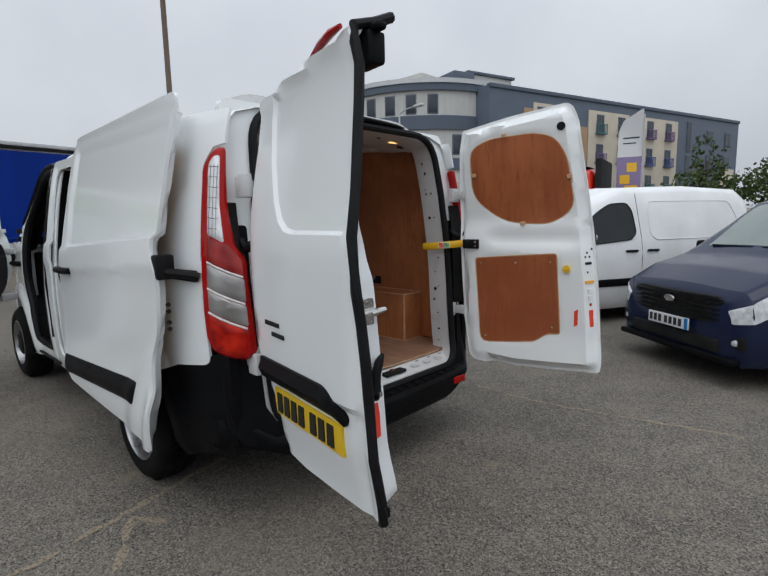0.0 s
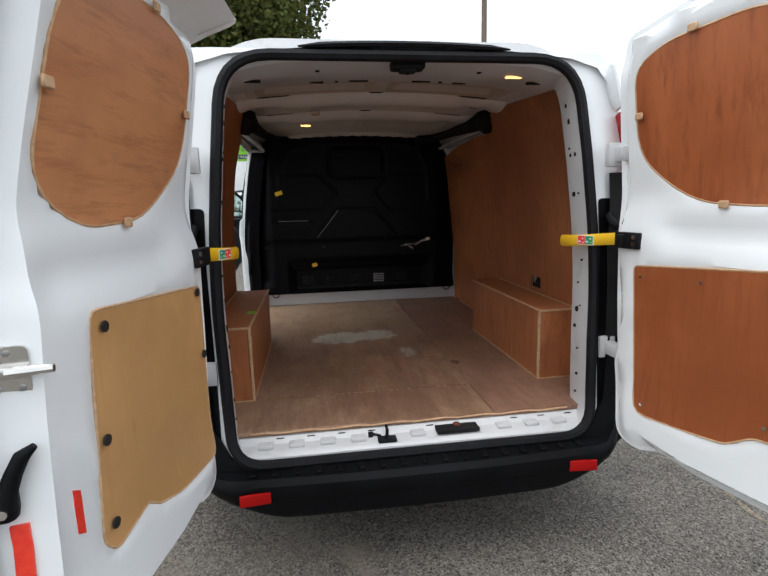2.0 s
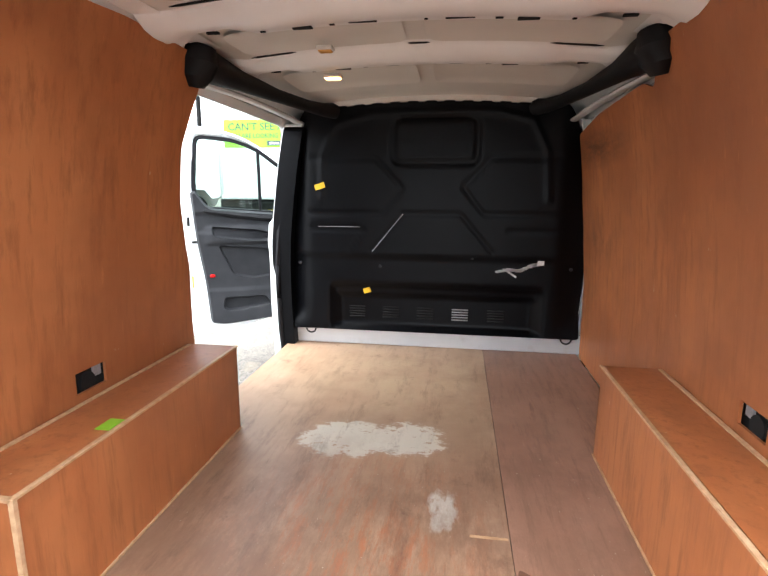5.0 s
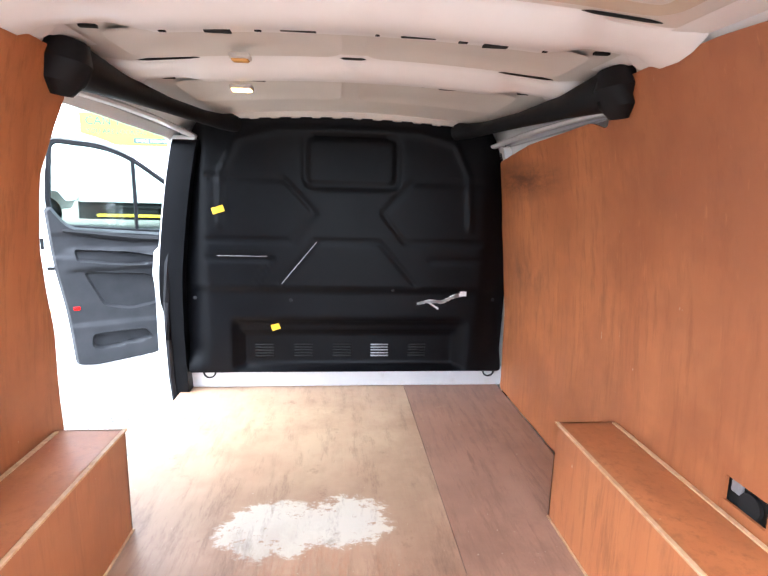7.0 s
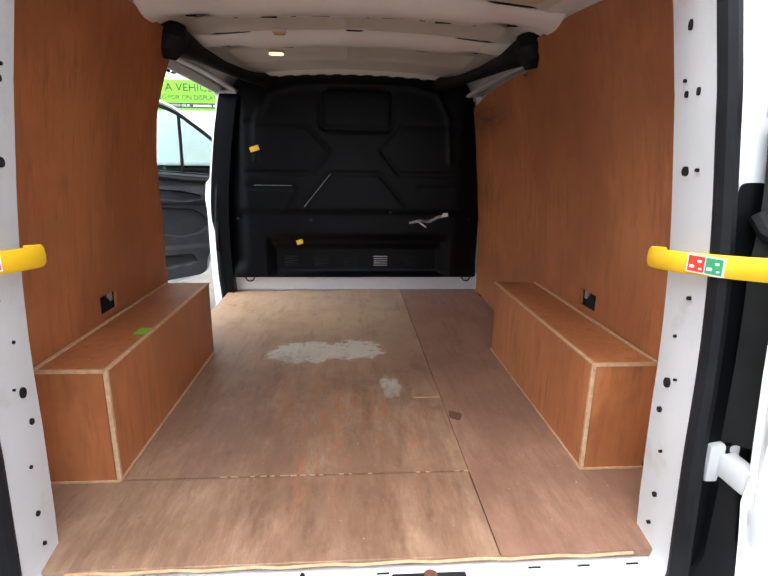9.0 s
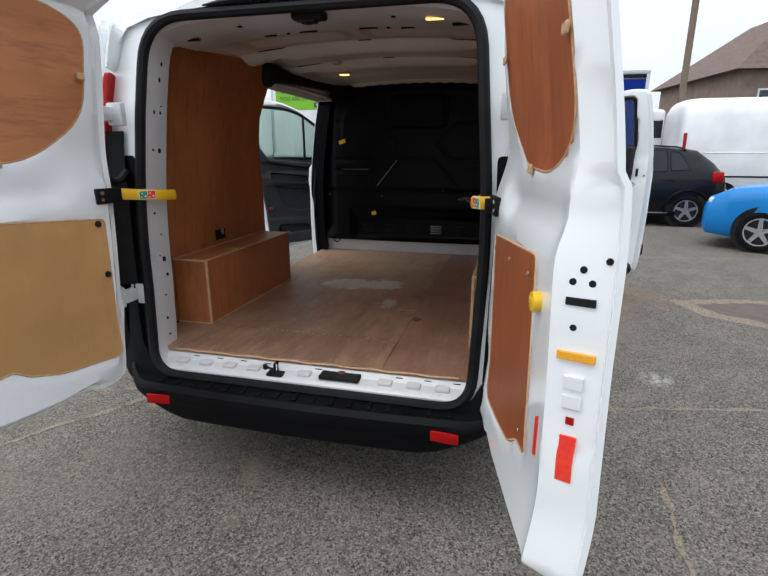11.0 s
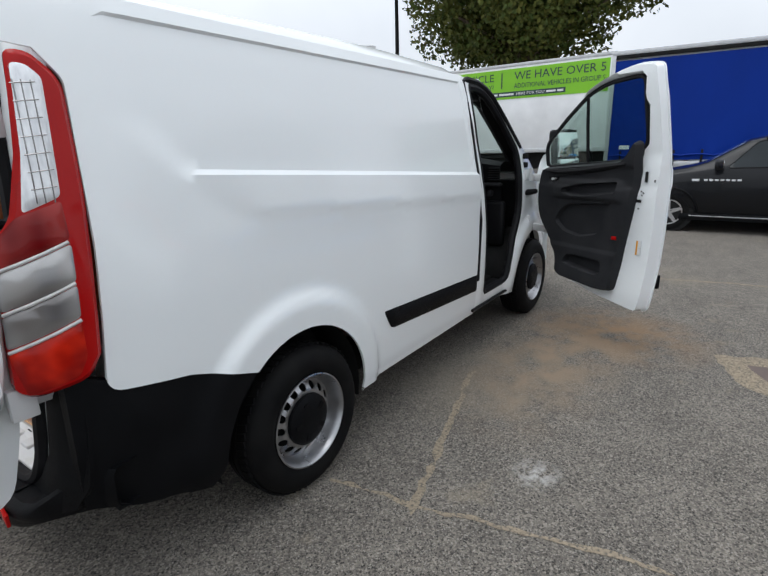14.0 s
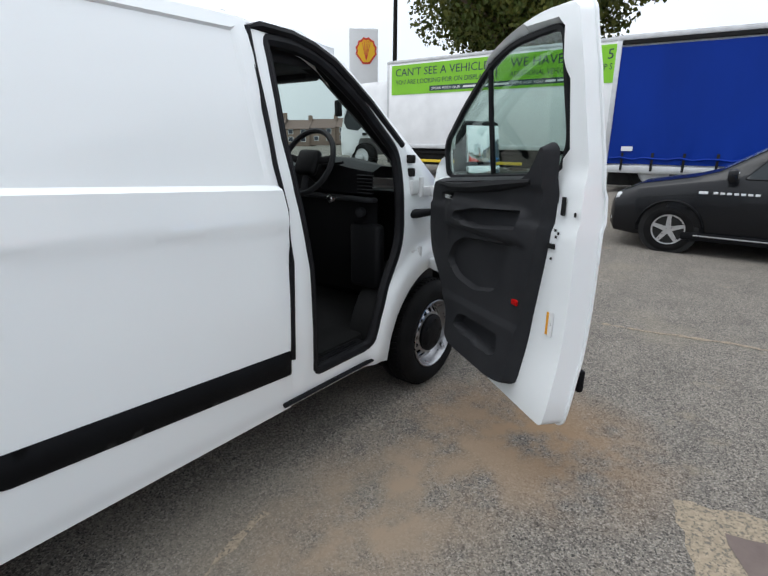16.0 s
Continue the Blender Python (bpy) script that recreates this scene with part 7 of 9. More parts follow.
# ---- sliding door, run back along the nearside ----
def sliding_door():
    sx = 1.04
    out = rounded([(-3.49, 0.46), (-2.75, 0.42), (-2.13, 0.405), (-2.125, 0.62), (-2.150, 0.84), (-2.085, 0.98), (-2.072, 1.22), (-2.125, 1.315), (-2.085, 1.55), (-2.035, 1.995), (-3.42, 1.965), (-3.455, 1.6), (-3.50, 1.4), (-3.55, 1.2), (-3.56, 0.6)], [0.10, 0.2, 0.02, 0.06, 0.05, 0.06, 0.05, 0.03, 0.05, 0.04, 0.05, 0, 0, 0, 0.08], 4)

    def skin_s(u, v):
        base = half_width(u - sx, v, True) if u - sx < -3.2 else half_width(-3.2, v, True)
        arch = 0.018 * ease(0.62, 0.45, math.hypot(u + 1.95, v - WZ))
        return -(base + 0.130 + arch + 0.035 * ease(0.85, 0.42, v))
    xs = [-3.54, -3.2, -2.9, -2.6, -2.3, -2.12]
    creases = [[(x, f(max(x - sx, -4.4) if x - sx < -3.2 else -3.2) + dz) for x in xs] for f, dz in ((crease_top, 0.006), (crease_top, -0.012), (crease_low, 0.012), (crease_low, -0.022))]
    door = vpart("sliding_door", sheet(out, lambda u, v, d: (u, skin_s(u, v), v), (), 0.03, back=lambda u, v, d: (u, skin_s(u, v) + 0.016 + 0.05 * ease(0.02, 0.06, d), v), lines=creases), WHITE, "white sliding door slid fully back", angle=32)
    door.matrix_basis = VIN
    bm = sheet(rounded([(-3.55, 0.62), (-2.33, 0.685), (-2.38, 0.565), (-3.55, 0.505)], 0.02, 3), lambda u, v, d: (u, skin_s(u, v) - 0.004 - 0.016 * ease(0, 0.03, d), v), (), 0.03, back=lambda u, v, d: (u, skin_s(u, v) + 0.004, v))
    part("rubbing_strip", bm, BLACK, door, "black plastic rubbing strip")
    bm = bmesh.new()
    tube(bm, [(-3.50, -1.13, 1.165), (-3.46, -1.16, 1.17), (-3.36, -1.163, 1.17), (-3.30, -1.13, 1.165)], 0.02, 8)
    part("door_handle", bm, BLACK, door, "black pull handle")
    bm = bmesh.new()
    box(bm, (-2.12, -1.115, 1.19), (-2.06, -1.03, 1.30), 0.012)
    tube(bm, [(-2.09, -1.09, 1.225), (-2.04, -1.03, 1.215), (-2.0, -0.985, 1.205), (-1.985, -0.96, 1.195)], 0.020, 8)
    part("runner_arm", bm, DASH, door, "black runner arm and latch")
    for z in (1.08, 1.05, 1.0, 0.97):
        bm = bmesh.new()
        lathe(bm, [(0.010, -2.066), (0.010, -2.058)], 10, "x", (0, -1.075, z))
        part("edge_hole", bm, SOOT, door)
    bm = sheet(rounded([(-3.44, 0.55), (-2.24, 0.55), (-2.20, 1.80), (-3.38, 1.80)], 0.06), lambda u, v, d: (u, skin_s(u, v) + 0.072, v), (), 0.08, back=lambda u, v, d: (u, skin_s(u, v) + 0.060, v))
    part("inner_panel", bm, PLYLIGHT, door, "pale inner board")
    # rail in the body side
    bm = bmesh.new()
    box(bm, (-2.95, -half_width(-2.5, 1.2) - 0.004, 1.175), (-1.99, -half_width(-2.5, 1.2) + 0.02, 1.225), 0.004)
    vpart("slide_rail", bm, SOOT, "dark sliding rail slot")
    out = rounded([(-2.13, 1.115), (-1.93, 1.115), (-1.93, 1.265), (-2.13, 1.265)], 0.02, 3)
    bm = sheet(out, lambda u, v, d: (u, -half_width(u, v) - 0.003, v), [rounded([(-2.128, 1.17), (-1.99, 1.17), (-1.99, 1.225), (-2.128, 1.225)], 0.01, 2)], 0.04, back=lambda u, v, d: (u, -half_width(u, v) + 0.01, v))
    vpart("rail_end_cover", bm, WHITE, "white rail end cover")


sliding_door()


# ---- wheels ----
def make_wheel(sgn, x):
    """Steel wheel with round vents, a black centre cap and a treaded tyre; local y points out of the van."""
    w = thing("wheel", "steel wheel with black tyre", "wheel", Matrix())
    bm = bmesh.new()
    lathe(bm, [(0.205, 0.0), (0.222, 0.012), (0.25, 0.020), (0.285, 0.018), (0.312, 0.004), (0.328, -0.018), (0.334, -0.045), (0.335, -0.10), (0.334, -0.16), (0.326, -0.19), (0.25, -0.215), (0.205, -0.20)], 64, "y", close=True)
    tyre = part("tyre", bm, TYRE, None)
    bm = bmesh.new()
    for k in range(60):
        a = 2 * math.pi * k / 60
        m = Matrix.Rotation(-a, 4, "Y") @ Matrix.Translation((0.3375, -0.050, 0)) @ Matrix.Rotation(radians(18), 4, "X")
        got = bmesh.ops.create_cube(bm, size=1.0)["verts"]
        for v in got:
            v.co = m @ Vector((v.co.x * 0.008, v.co.y * 0.046, v.co.z * 0.025))
    for r, y in ((0.3405, -0.095), (0.3405, -0.135)):
        lathe(bm, [(r, y - 0.014), (r + 0.002, y), (r, y + 0.014)], 64, "y")
    tread = part("tread", bm, TYRE, None)
    bm = bmesh.new()
    lathe(bm, [(0.210, 0.006), (0.214, 0.014), (0.208, 0.016), (0.200, 0.004), (0.195, -0.02), (0.180, -0.05), (0.176, -0.055), (0.176, -0.12), (0.205, -0.19), (0.21, -0.19), (0.19, -0.10), (0.200, -0.02)], 56, "y", close=True)
    rim = part("rim", bm, STEEL, None, "silver steel rim")
    holes = [[(0.148 * math.cos(2 * math.pi * k / 16) + 0.018 * math.cos(a), 0.148 * math.sin(2 * math.pi * k / 16) + 0.018 * math.sin(a)) for a in [2 * math.pi * j / 10 for j in range(10)]] for k in range(16)]
    circ = [(0.178 * math.cos(2 * math.pi * j / 48), 0.178 * math.sin(2 * math.pi * j / 48)) for j in range(48)]

    def dish(u, v, back=0.0):
        r = math.hypot(u, v)
        return (u, -0.052 + 0.034 * ease(0.178, 0.125, r) - 0.006 * ease(0.115, 0.09, r) - back, v)
    bm = sheet(circ, lambda u, v, d: dish(u, v), holes, 0.02, back=lambda u, v, d: dish(u, v, 0.006))
    disc = part("disc", bm, STEEL, None, "silver wheel disc with round vents")
    bm = bmesh.new()
    lathe(bm, [(0.118, -0.022), (0.116, -0.004), (0.10, 0.006), (0.055, 0.012), (0.001, 0.013)], 40, "y")
    for k in range(5):
        a = 2 * math.pi * k / 5
        got = bmesh.ops.create_cube(bm, size=1.0)["verts"]
        m = Matrix.Rotation(-a, 4, "Y") @ Matrix.Translation((0.075, 0.004, 0))
        for v in got:
            v.co = m @ Vector((v.co.x * 0.035, v.co.y * 0.016, v.co.z * 0.022))
    cap = part("centre_cap", bm, BLACK, None, "black centre cap")
    bm = bmesh.new()
    lathe(bm, [(0.19, -0.07), (0.19, -0.16), (0.08, -0.18)], 32, "y")
    drum = part("brake_drum", bm, SOOT, None)
    for ob in (tyre, tread, rim, disc, cap, drum):
        ob.parent = w
    w.parent = van
    w.matrix_basis = VIN @ pose(x, sgn * 1.012, WZ, 0, 0, 0 if sgn > 0 else 180)
    del w["category"]
    return w


first = make_wheel(1, AX_R)
for sgn, x in ((1, AX_F), (-1, AX_R), (-1, AX_F)):
    copy_thing(first, VIN @ pose(x, sgn * 1.012, WZ, 0, 37 * (sgn + 2), 0 if sgn > 0 else 180))
for sgn in (-1, 1):
    for ax in (AX_R, AX_F):
        bm = bmesh.new()
        pts = arc(ax, WZ, ARCH + 0.012, -12, 192, 20)
        rows = [[bm.verts.new((x, sgn * s, z)) for x, z in pts] for s in (0.945, 0.88, 0.70)]
        for r0, r1 in zip(rows, rows[1:]):
            for k in range(len(pts) - 1):
                bm.faces.new((r0[k], r0[k + 1], r1[k + 1], r1[k]))
        bm.faces.new(rows[2])
        vpart("arch_liner", bm, SOOT, "black wheel-arch liner")


# ---- parked cars and trucks ----
def paint(name, a, b=None, rough=0.25):
    return material(name, a, b or tuple(1.15 * x for x in a), rough=rough, coat=0.2, scale=2, rough_var=0.02, spec=0.22)


NAVY = paint("navy_car_paint", (0.010, 0.016, 0.045))
GREY = paint("dark_grey_car_paint", (0.006, 0.0065, 0.008))
BRIGHT_RED = paint("bright_red_car_paint", (0.62, 0.028, 0.012))
SKY_BLUE = paint("bright_blue_car_paint", (0.010, 0.19, 0.52))
FLEET_WHITE = paint("fleet_white_paint", (0.76, 0.77, 0.78))
ALLOY = material("silver_alloy", (0.5, 0.5, 0.51), (0.58, 0.58, 0.59), rough=0.3, metal=0.8, scale=20)
LENS = material("headlamp_lens", (0.45, 0.47, 0.49), (0.75, 0.77, 0.79), rough=0.12, coat=0.8, scale=18, rough_var=0.05)
PLATE_WHITE = material("white_plate", (0.72, 0.73, 0.74), rough=0.35)


def road_wheel(parent, u, s, r, width, spokes, disc=None):
    """A car wheel; local axis across the car."""
    sg = 1 if s > 0 else -1
    bm = bmesh.new()
    lathe(bm, [(r * 0.64, 0), (r * 0.70, 0.012), (r * 0.86, 0.015), (r * 0.96, 0.0), (r, -0.03), (r, -width + 0.03), (r * 0.93, -width), (r * 0.64, -width)], 40, "y", close=True)
    m = pose(u, s, r, 0, 0, 0 if sg > 0 else 180)
    tyre = part("wheel", bm, TYRE, parent, "black tyre on a road wheel", m)
    bm = bmesh.new()
    lathe(bm, [(r * 0.66, 0.004), (r * 0.64, 0.012), (r * 0.60, 0.0), (r * 0.58, -0.03), (r * 0.62, -0.10)], 36, "y")
    part("rim_well", bm, SOOT, tyre)
    bm = bmesh.new()
    lathe(bm, [(r * 0.66, -0.002), (r * 0.655, 0.014), (r * 0.60, 0.012), (r * 0.60, -0.01)], 36, "y", close=True)
    lathe(bm, [(r * 0.17, -0.02), (r * 0.16, 0.006), (r * 0.02, 0.010)], 20, "y")
    for k in range(spokes):
        a = 2 * math.pi * k / spokes + 0.3
        got = bmesh.ops.create_cube(bm, size=1.0)["verts"]
        m2 = Matrix.Rotation(-a, 4, "Y") @ Matrix.Translation((r * 0.38, -0.004, 0))
        for v in got:
            v.co = m2 @ Vector((v.co.x * r * 0.50, v.co.y * 0.022, v.co.z * r * (0.15 + 0.06 * (v.co.x < 0))))
    part("rim", bm, disc or ALLOY, tyre, "silver alloy rim")


def shell_of(st):
    """Interpolates a car body's stations: position, sill, belt, top, half width at belt, half width at top."""
    us = [q[0] for q in st]

    def at(u):
        return [float(np.interp(u, us, [q[k] for q in st])) for k in range(1, 6)]

    def section(u):
        zs, zb, zt, wb, wt = at(u)
        rise = zt - zb
        pts = [(wb * 0.90, zs), (wb * 0.975, zs + 0.10 * (zb - zs)), (wb, zs + 0.45 * (zb - zs)), (wb * 0.995, zs + 0.80 * (zb - zs)), (wb * 0.965, zb)]
        pts += [(wb * 0.965 + (wt - wb * 0.965) * t, zb + rise * t * 0.93) for t in (0.33, 0.66, 0.93)]
        pts += [(wt * 0.93, zb + rise * 0.97), (wt * 0.70, zt), (wt * 0.35, zt + 0.015), (0.0, zt + 0.02)]
        return pts

    def side(u, z):
        zs, zb, zt, wb, wt = at(u)
        if z <= zb:
            return float(np.interp((z - zs) / (zb - zs), [0, 0.10, 0.45, 0.80, 1], [wb * 0.90, wb * 0.975, wb, wb * 0.995, wb * 0.965]))
        return wb * 0.965 + (wt - wb * 0.965) * min(1, (z - zb) / max(0.93 * (zt - zb), 1e-3))

    def top(u, s):
        zs, zb, zt, wb, wt = at(u)
        a = abs(s) / max(wt, 1e-3)
        return zt + 0.02 - 0.05 * a ** 3
    return section, side, top


def car(name, label, category, place, st, mat, wheels, r, glass_side=(), glass_top=(), spokes=5, extra=None, cladding=None, disc=None):
    """A road vehicle in its own frame: u from nose (0) to tail, s across, z up."""
    ob = thing(name, label, category, place)
    section, side, top = shell_of(st)
    lo, hi = st[0][0], st[-1][0]
    us = sorted({lo + (hi - lo) * k / 46 for k in range(47)} | {q[0] for q in st})
    bm = bmesh.new()
    rows = []
    for u in us:
        half = section(u)
        rows.append([bm.verts.new((u, -s, z)) for s, z in half] + [bm.verts.new((u, s, z)) for s, z in half[-2::-1]])
    for r0, r1 in zip(rows, rows[1:]):
        for k in range(len(r0) - 1):
            bm.faces.new((r0[k], r0[k + 1], r1[k + 1], r1[k]))
    bm.faces.new(rows[0])
    bm.faces.new(rows[-1][::-1])
    part("body", bm, mat, ob, "", angle=48)
    for sg in (-1, 1):
        for poly in glass_side:
            q = sheet(rounded(poly, 0.05, 3), lambda u, v, d: (u, sg * (side(u, v) + 0.005), v), (), 0.12, back=lambda u, v, d: (u, sg * (side(u, v) - 0.006), v))
            pane = part("side_window", q, DARKGLASS, ob, "dark side window")
            bm = bmesh.new()
            tube(bm, [(u, sg * (side(u, v) + 0.006), v) for u, v in dense(rounded(poly, 0.05, 3), 0.12)], 0.008, 5, closed=True, up=(0, 1, 0))
            part("window_seal", bm, RUBBER, pane, "black window seal")
        for u in wheels:
            bm = bmesh.new()
            lathe(bm, [(r * 1.17, 0.0), (r * 1.15, 0.012), (r * 0.2, 0.012)], 32, "y")
            part("wheel_arch", bm, SOOT, ob, "dark wheel arch", pose(u, sg * (side(u, r * 1.2) - 0.004), r * 1.04, 0, 0, 0 if sg > 0 else 180))
            road_wheel(ob, u, sg * (side(u, r) + 0.012), r, 0.19, spokes, disc)
            if cladding:
                bm = bmesh.new()
                pts = arc(u, r * 1.04, r * 1.22, -8, 188, 18)
                tube(bm, [(x, sg * (side(x, max(z, 0.25)) + 0.006), z) for x, z in pts], 0.035, 6, flat=0.5)
                part("arch_cladding", bm, cladding, ob, "black plastic arch cladding")
    for poly in glass_top:
        q = sheet(rounded(poly, 0.06, 3), lambda u, v, d: (u, v, top(u, v) + 0.004), (), 0.12, back=lambda u, v, d: (u, v, top(u, v) - 0.01))
        part("screen", q, SCREEN, ob, "windscreen with a pale sky reflection painted in")
    if extra:
        extra(ob, side, top)
    return ob


def slab(name, parent, lo, hi, mat, label="", bevel=0.01):
    bm = bmesh.new()
    box(bm, lo, hi, bevel)
    return part(name, bm, mat, parent, label)


def mirrors(ob, u, z, s, mat):
    for sg in (-1, 1):
        bm = bmesh.new()
        box(bm, (u - 0.06, sg * (s + 0.10) - 0.09, z), (u + 0.05, sg * (s + 0.10) + 0.09, z + 0.16), 0.04, 3)
        m = part("door_mirror", bm, mat, ob, "door mirror")
        bm = bmesh.new()
        box(bm, (u + 0.048, sg * (s + 0.10) - 0.07, z + 0.025), (u + 0.056, sg * (s + 0.10) + 0.07, z + 0.135), 0.004, 1)
        part("mirror_glass", bm, MIRROR, m)


def hatchback():
    st = [(0.0, 0.30, 0.62, 0.66, 0.62, 0.55), (0.08, 0.22, 0.72, 0.78, 0.76, 0.68), (0.35, 0.20, 0.84, 0.92, 0.84, 0.72), (1.0, 0.20, 0.96, 1.04, 0.865, 0.74), (1.25, 0.20, 0.99, 1.12, 0.868, 0.72), (1.75, 0.20, 1.0, 1.44, 0.868, 0.62), (2.2, 0.20, 1.01, 1.535, 0.868, 0.61), (3.0, 0.20, 1.03, 1.53, 0.868, 0.60), (3.55, 0.22, 1.06, 1.46, 0.86, 0.58), (3.85, 0.26, 1.05, 1.22, 0.83, 0.62), (4.02, 0.32, 0.95, 1.0, 0.78, 0.68), (4.08, 0.42, 0.80, 0.84, 0.70, 0.62)]

    def extra(ob, side, top):
        for sg in (-1, 1):
            slab("head_lamp", ob, (0.06, sg * 0.62 - 0.13, 0.64), (0.42, sg * 0.62 + 0.13, 0.78), LENS, "clear head lamp", 0.05)
            slab("fog_lamp", ob, (0.02, sg * 0.60 - 0.07, 0.36), (0.10, sg * 0.60 + 0.07, 0.46), LENS, "clear fog lamp", 0.02)
            slab("tail_lamp", ob, (3.78, sg * 0.80 - 0.05, 0.86), (3.98, sg * 0.80 + 0.05, 1.06), RED, "red tail lamp", 0.03)
            for u in (2.22, 3.05):
                slab("door_handle", ob, (u - 0.09, sg * (side(u, 0.90) + 0.008) - 0.012, 0.89), (u + 0.09, sg * (side(u, 0.90) + 0.008) + 0.012, 0.92), GREY, "dark door handle", 0.008)
            slab("side_sill", ob, (0.95, sg * 0.845 - 0.03, 0.20), (3.25, sg * 0.845 + 0.03, 0.31), BLACK, "black sill cladding", 0.02)
            slab("sill_flash", ob, (1.1, sg * 0.876 - 0.004, 0.262), (3.1, sg * 0.876 + 0.004, 0.278), ALLOY, "thin silver flash", 0.003)
            slab("name_badge", ob, (1.08, sg * (side(1.2, 0.84) + 0.004) - 0.004, 0.825), (1.18, sg * (side(1.2, 0.84) + 0.004) + 0.004, 0.86), PLATE_WHITE, "bright side badge", 0.003)
            for k in range(7):
                u = 1.24 + 0.072 * k
                slab("name_bar", ob, (u, sg * (side(u, 0.84) + 0.004) - 0.004, 0.83), (u + 0.05, sg * (side(u, 0.84) + 0.004) + 0.004, 0.858), PLATE_WHITE, "bright bar of the name", 0.002)
            bm = bmesh.new()
            tube(bm, [(u, sg * 0.585, top(u, 0.58) + h) for u, h in ((1.95, 0.0), (2.05, 0.04), (2.6, 0.05), (3.2, 0.04), (3.35, 0.0))], 0.016, 6)
            part("roof_rail", bm, BLACK, ob, "black roof rail")
        mirrors(ob, 1.42, 1.0, 0.86, GREY)
    car("parked_hatchback", "dark grey hatchback with roof rails, parked on the yard", "car", pose(-11.95, 2.62, 0, 0, 0, 90) @ Matrix.Diagonal((1.045, 1, 1.02, 1)), st, GREY, (0.80, 3.42), 0.315,
        glass_side=[[(1.52, 1.03), (2.18, 1.04), (2.18, 1.46), (1.86, 1.42)], [(2.27, 1.04), (3.02, 1.06), (3.02, 1.455), (2.27, 1.47)], [(3.08, 1.07), (3.42, 1.10), (3.25, 1.41), (3.08, 1.44)]],
        glass_top=[[(1.28, -0.60), (1.70, -0.54), (1.70, 0.54), (1.28, 0.60)]], extra=extra, cladding=BLACK)


hatchback()

SMALL_VAN = [(0.0, 0.28, 0.66, 0.72, 0.66, 0.56), (0.08, 0.20, 0.78, 0.86, 0.80, 0.70), (0.4, 0.19, 0.92, 1.00, 0.87, 0.74), (0.80, 0.19, 1.05, 1.09, 0.90, 0.76), (0.95, 0.19, 1.08, 1.17, 0.905, 0.76), (1.65, 0.19, 1.10, 1.66, 0.905, 0.70), (2.2, 0.19, 1.11, 1.80, 0.905, 0.70), (3.2, 0.19, 1.12, 1.82, 0.905, 0.71), (4.05, 0.20, 1.12, 1.79, 0.90, 0.71), (4.25, 0.26, 1.12, 1.68, 0.88, 0.70), (4.36, 0.36, 1.08, 1.2, 0.84, 0.72)]
CAB_PANE = [(1.35, 1.09), (2.08, 1.11), (2.13, 1.30), (2.08, 1.60), (1.90, 1.62)]


def van_front(ob, side, top, grille_mat, bars):
    """Grille, lamps and plate of a small van's nose."""
    bm = sheet(rounded([(-0.52, 0.56), (0.52, 0.56), (0.60, 0.70), (0.52, 0.80), (-0.52, 0.80), (-0.60, 0.70)], 0.04, 3), lambda u, v, d: (-0.035 + 0.06 * (abs(u) / 0.6) ** 2, u, v), (), 0.08, back=lambda u, v, d: (0.10, u, v))
    grille = part("grille", bm, SOOT, ob, "black front grille")
    for k in range(5):
        bm = bmesh.new()
        z = 0.595 + 0.045 * k
        tube(bm, [(-0.042 + 0.06 * (s / 0.6) ** 2, s, z) for s in (-0.54, -0.3, 0, 0.3, 0.54)], 0.010, 5)
        part("grille_bar", bm, grille_mat, grille)
    bm = bmesh.new()
    lathe(bm, [(0.045, -0.058), (0.040, -0.066), (0.001, -0.068)], 24, "x")
    bmesh.ops.scale(bm, vec=(1, 1.5, 0.75), verts=bm.verts)
    part("oval_badge", bm, CHROME, grille, "bright oval badge", pose(0, 0, 0.72))
    for sg in (-1, 1):
        bm = sheet(rounded([(0.0, 0.58), (0.0, 0.69), (0.10, 0.785), (0.30, 0.885), (0.62, 0.955), (0.58, 0.84), (0.30, 0.71), (0.10, 0.61)], 0.02, 3), lambda u, v, d: (u - 0.004, sg * (side(u, v) + 0.010), v), (), 0.04, back=lambda u, v, d: (u + 0.02, sg * (side(u, v) - 0.02), v))
        part("head_lamp", bm, LENS, ob, "clear head lamp")
        slab("fog_pocket", ob, (0.02, sg * 0.66 - 0.10, 0.36), (0.12, sg * 0.66 + 0.10, 0.48), SOOT, "dark fog lamp pocket", 0.02)
        slab("fog_lamp", ob, (0.005, sg * 0.68 - 0.035, 0.39), (0.06, sg * 0.68 + 0.035, 0.45), LENS, "round fog lamp", 0.02)
    slab("lower_intake", ob, (-0.03, -0.55, 0.30), (0.1, 0.55, 0.42), SOOT, "dark lower intake", 0.02)
    slab("lower_lip", ob, (-0.05, -0.72, 0.22), (0.12, 0.72, 0.28), BLACK, "black lower lip", 0.02)
    if bars:
        pl = slab("number_plate", ob, (-0.065, -0.26, 0.445), (-0.05, 0.26, 0.556), PLATE_WHITE, "white plate with dark bars", 0.002)
        for k, s in enumerate((-0.16, -0.10, -0.04, 0.02, 0.10, 0.16, 0.22)):
            slab("plate_bar", pl, (-0.068, s - 0.019, 0.465), (-0.064, s + 0.019, 0.537), INK, "dark bar", 0.0)
        slab("plate_band", pl, (-0.068, -0.255, 0.448), (-0.064, -0.215, 0.553), SKY_BLUE, "blue band", 0.0)


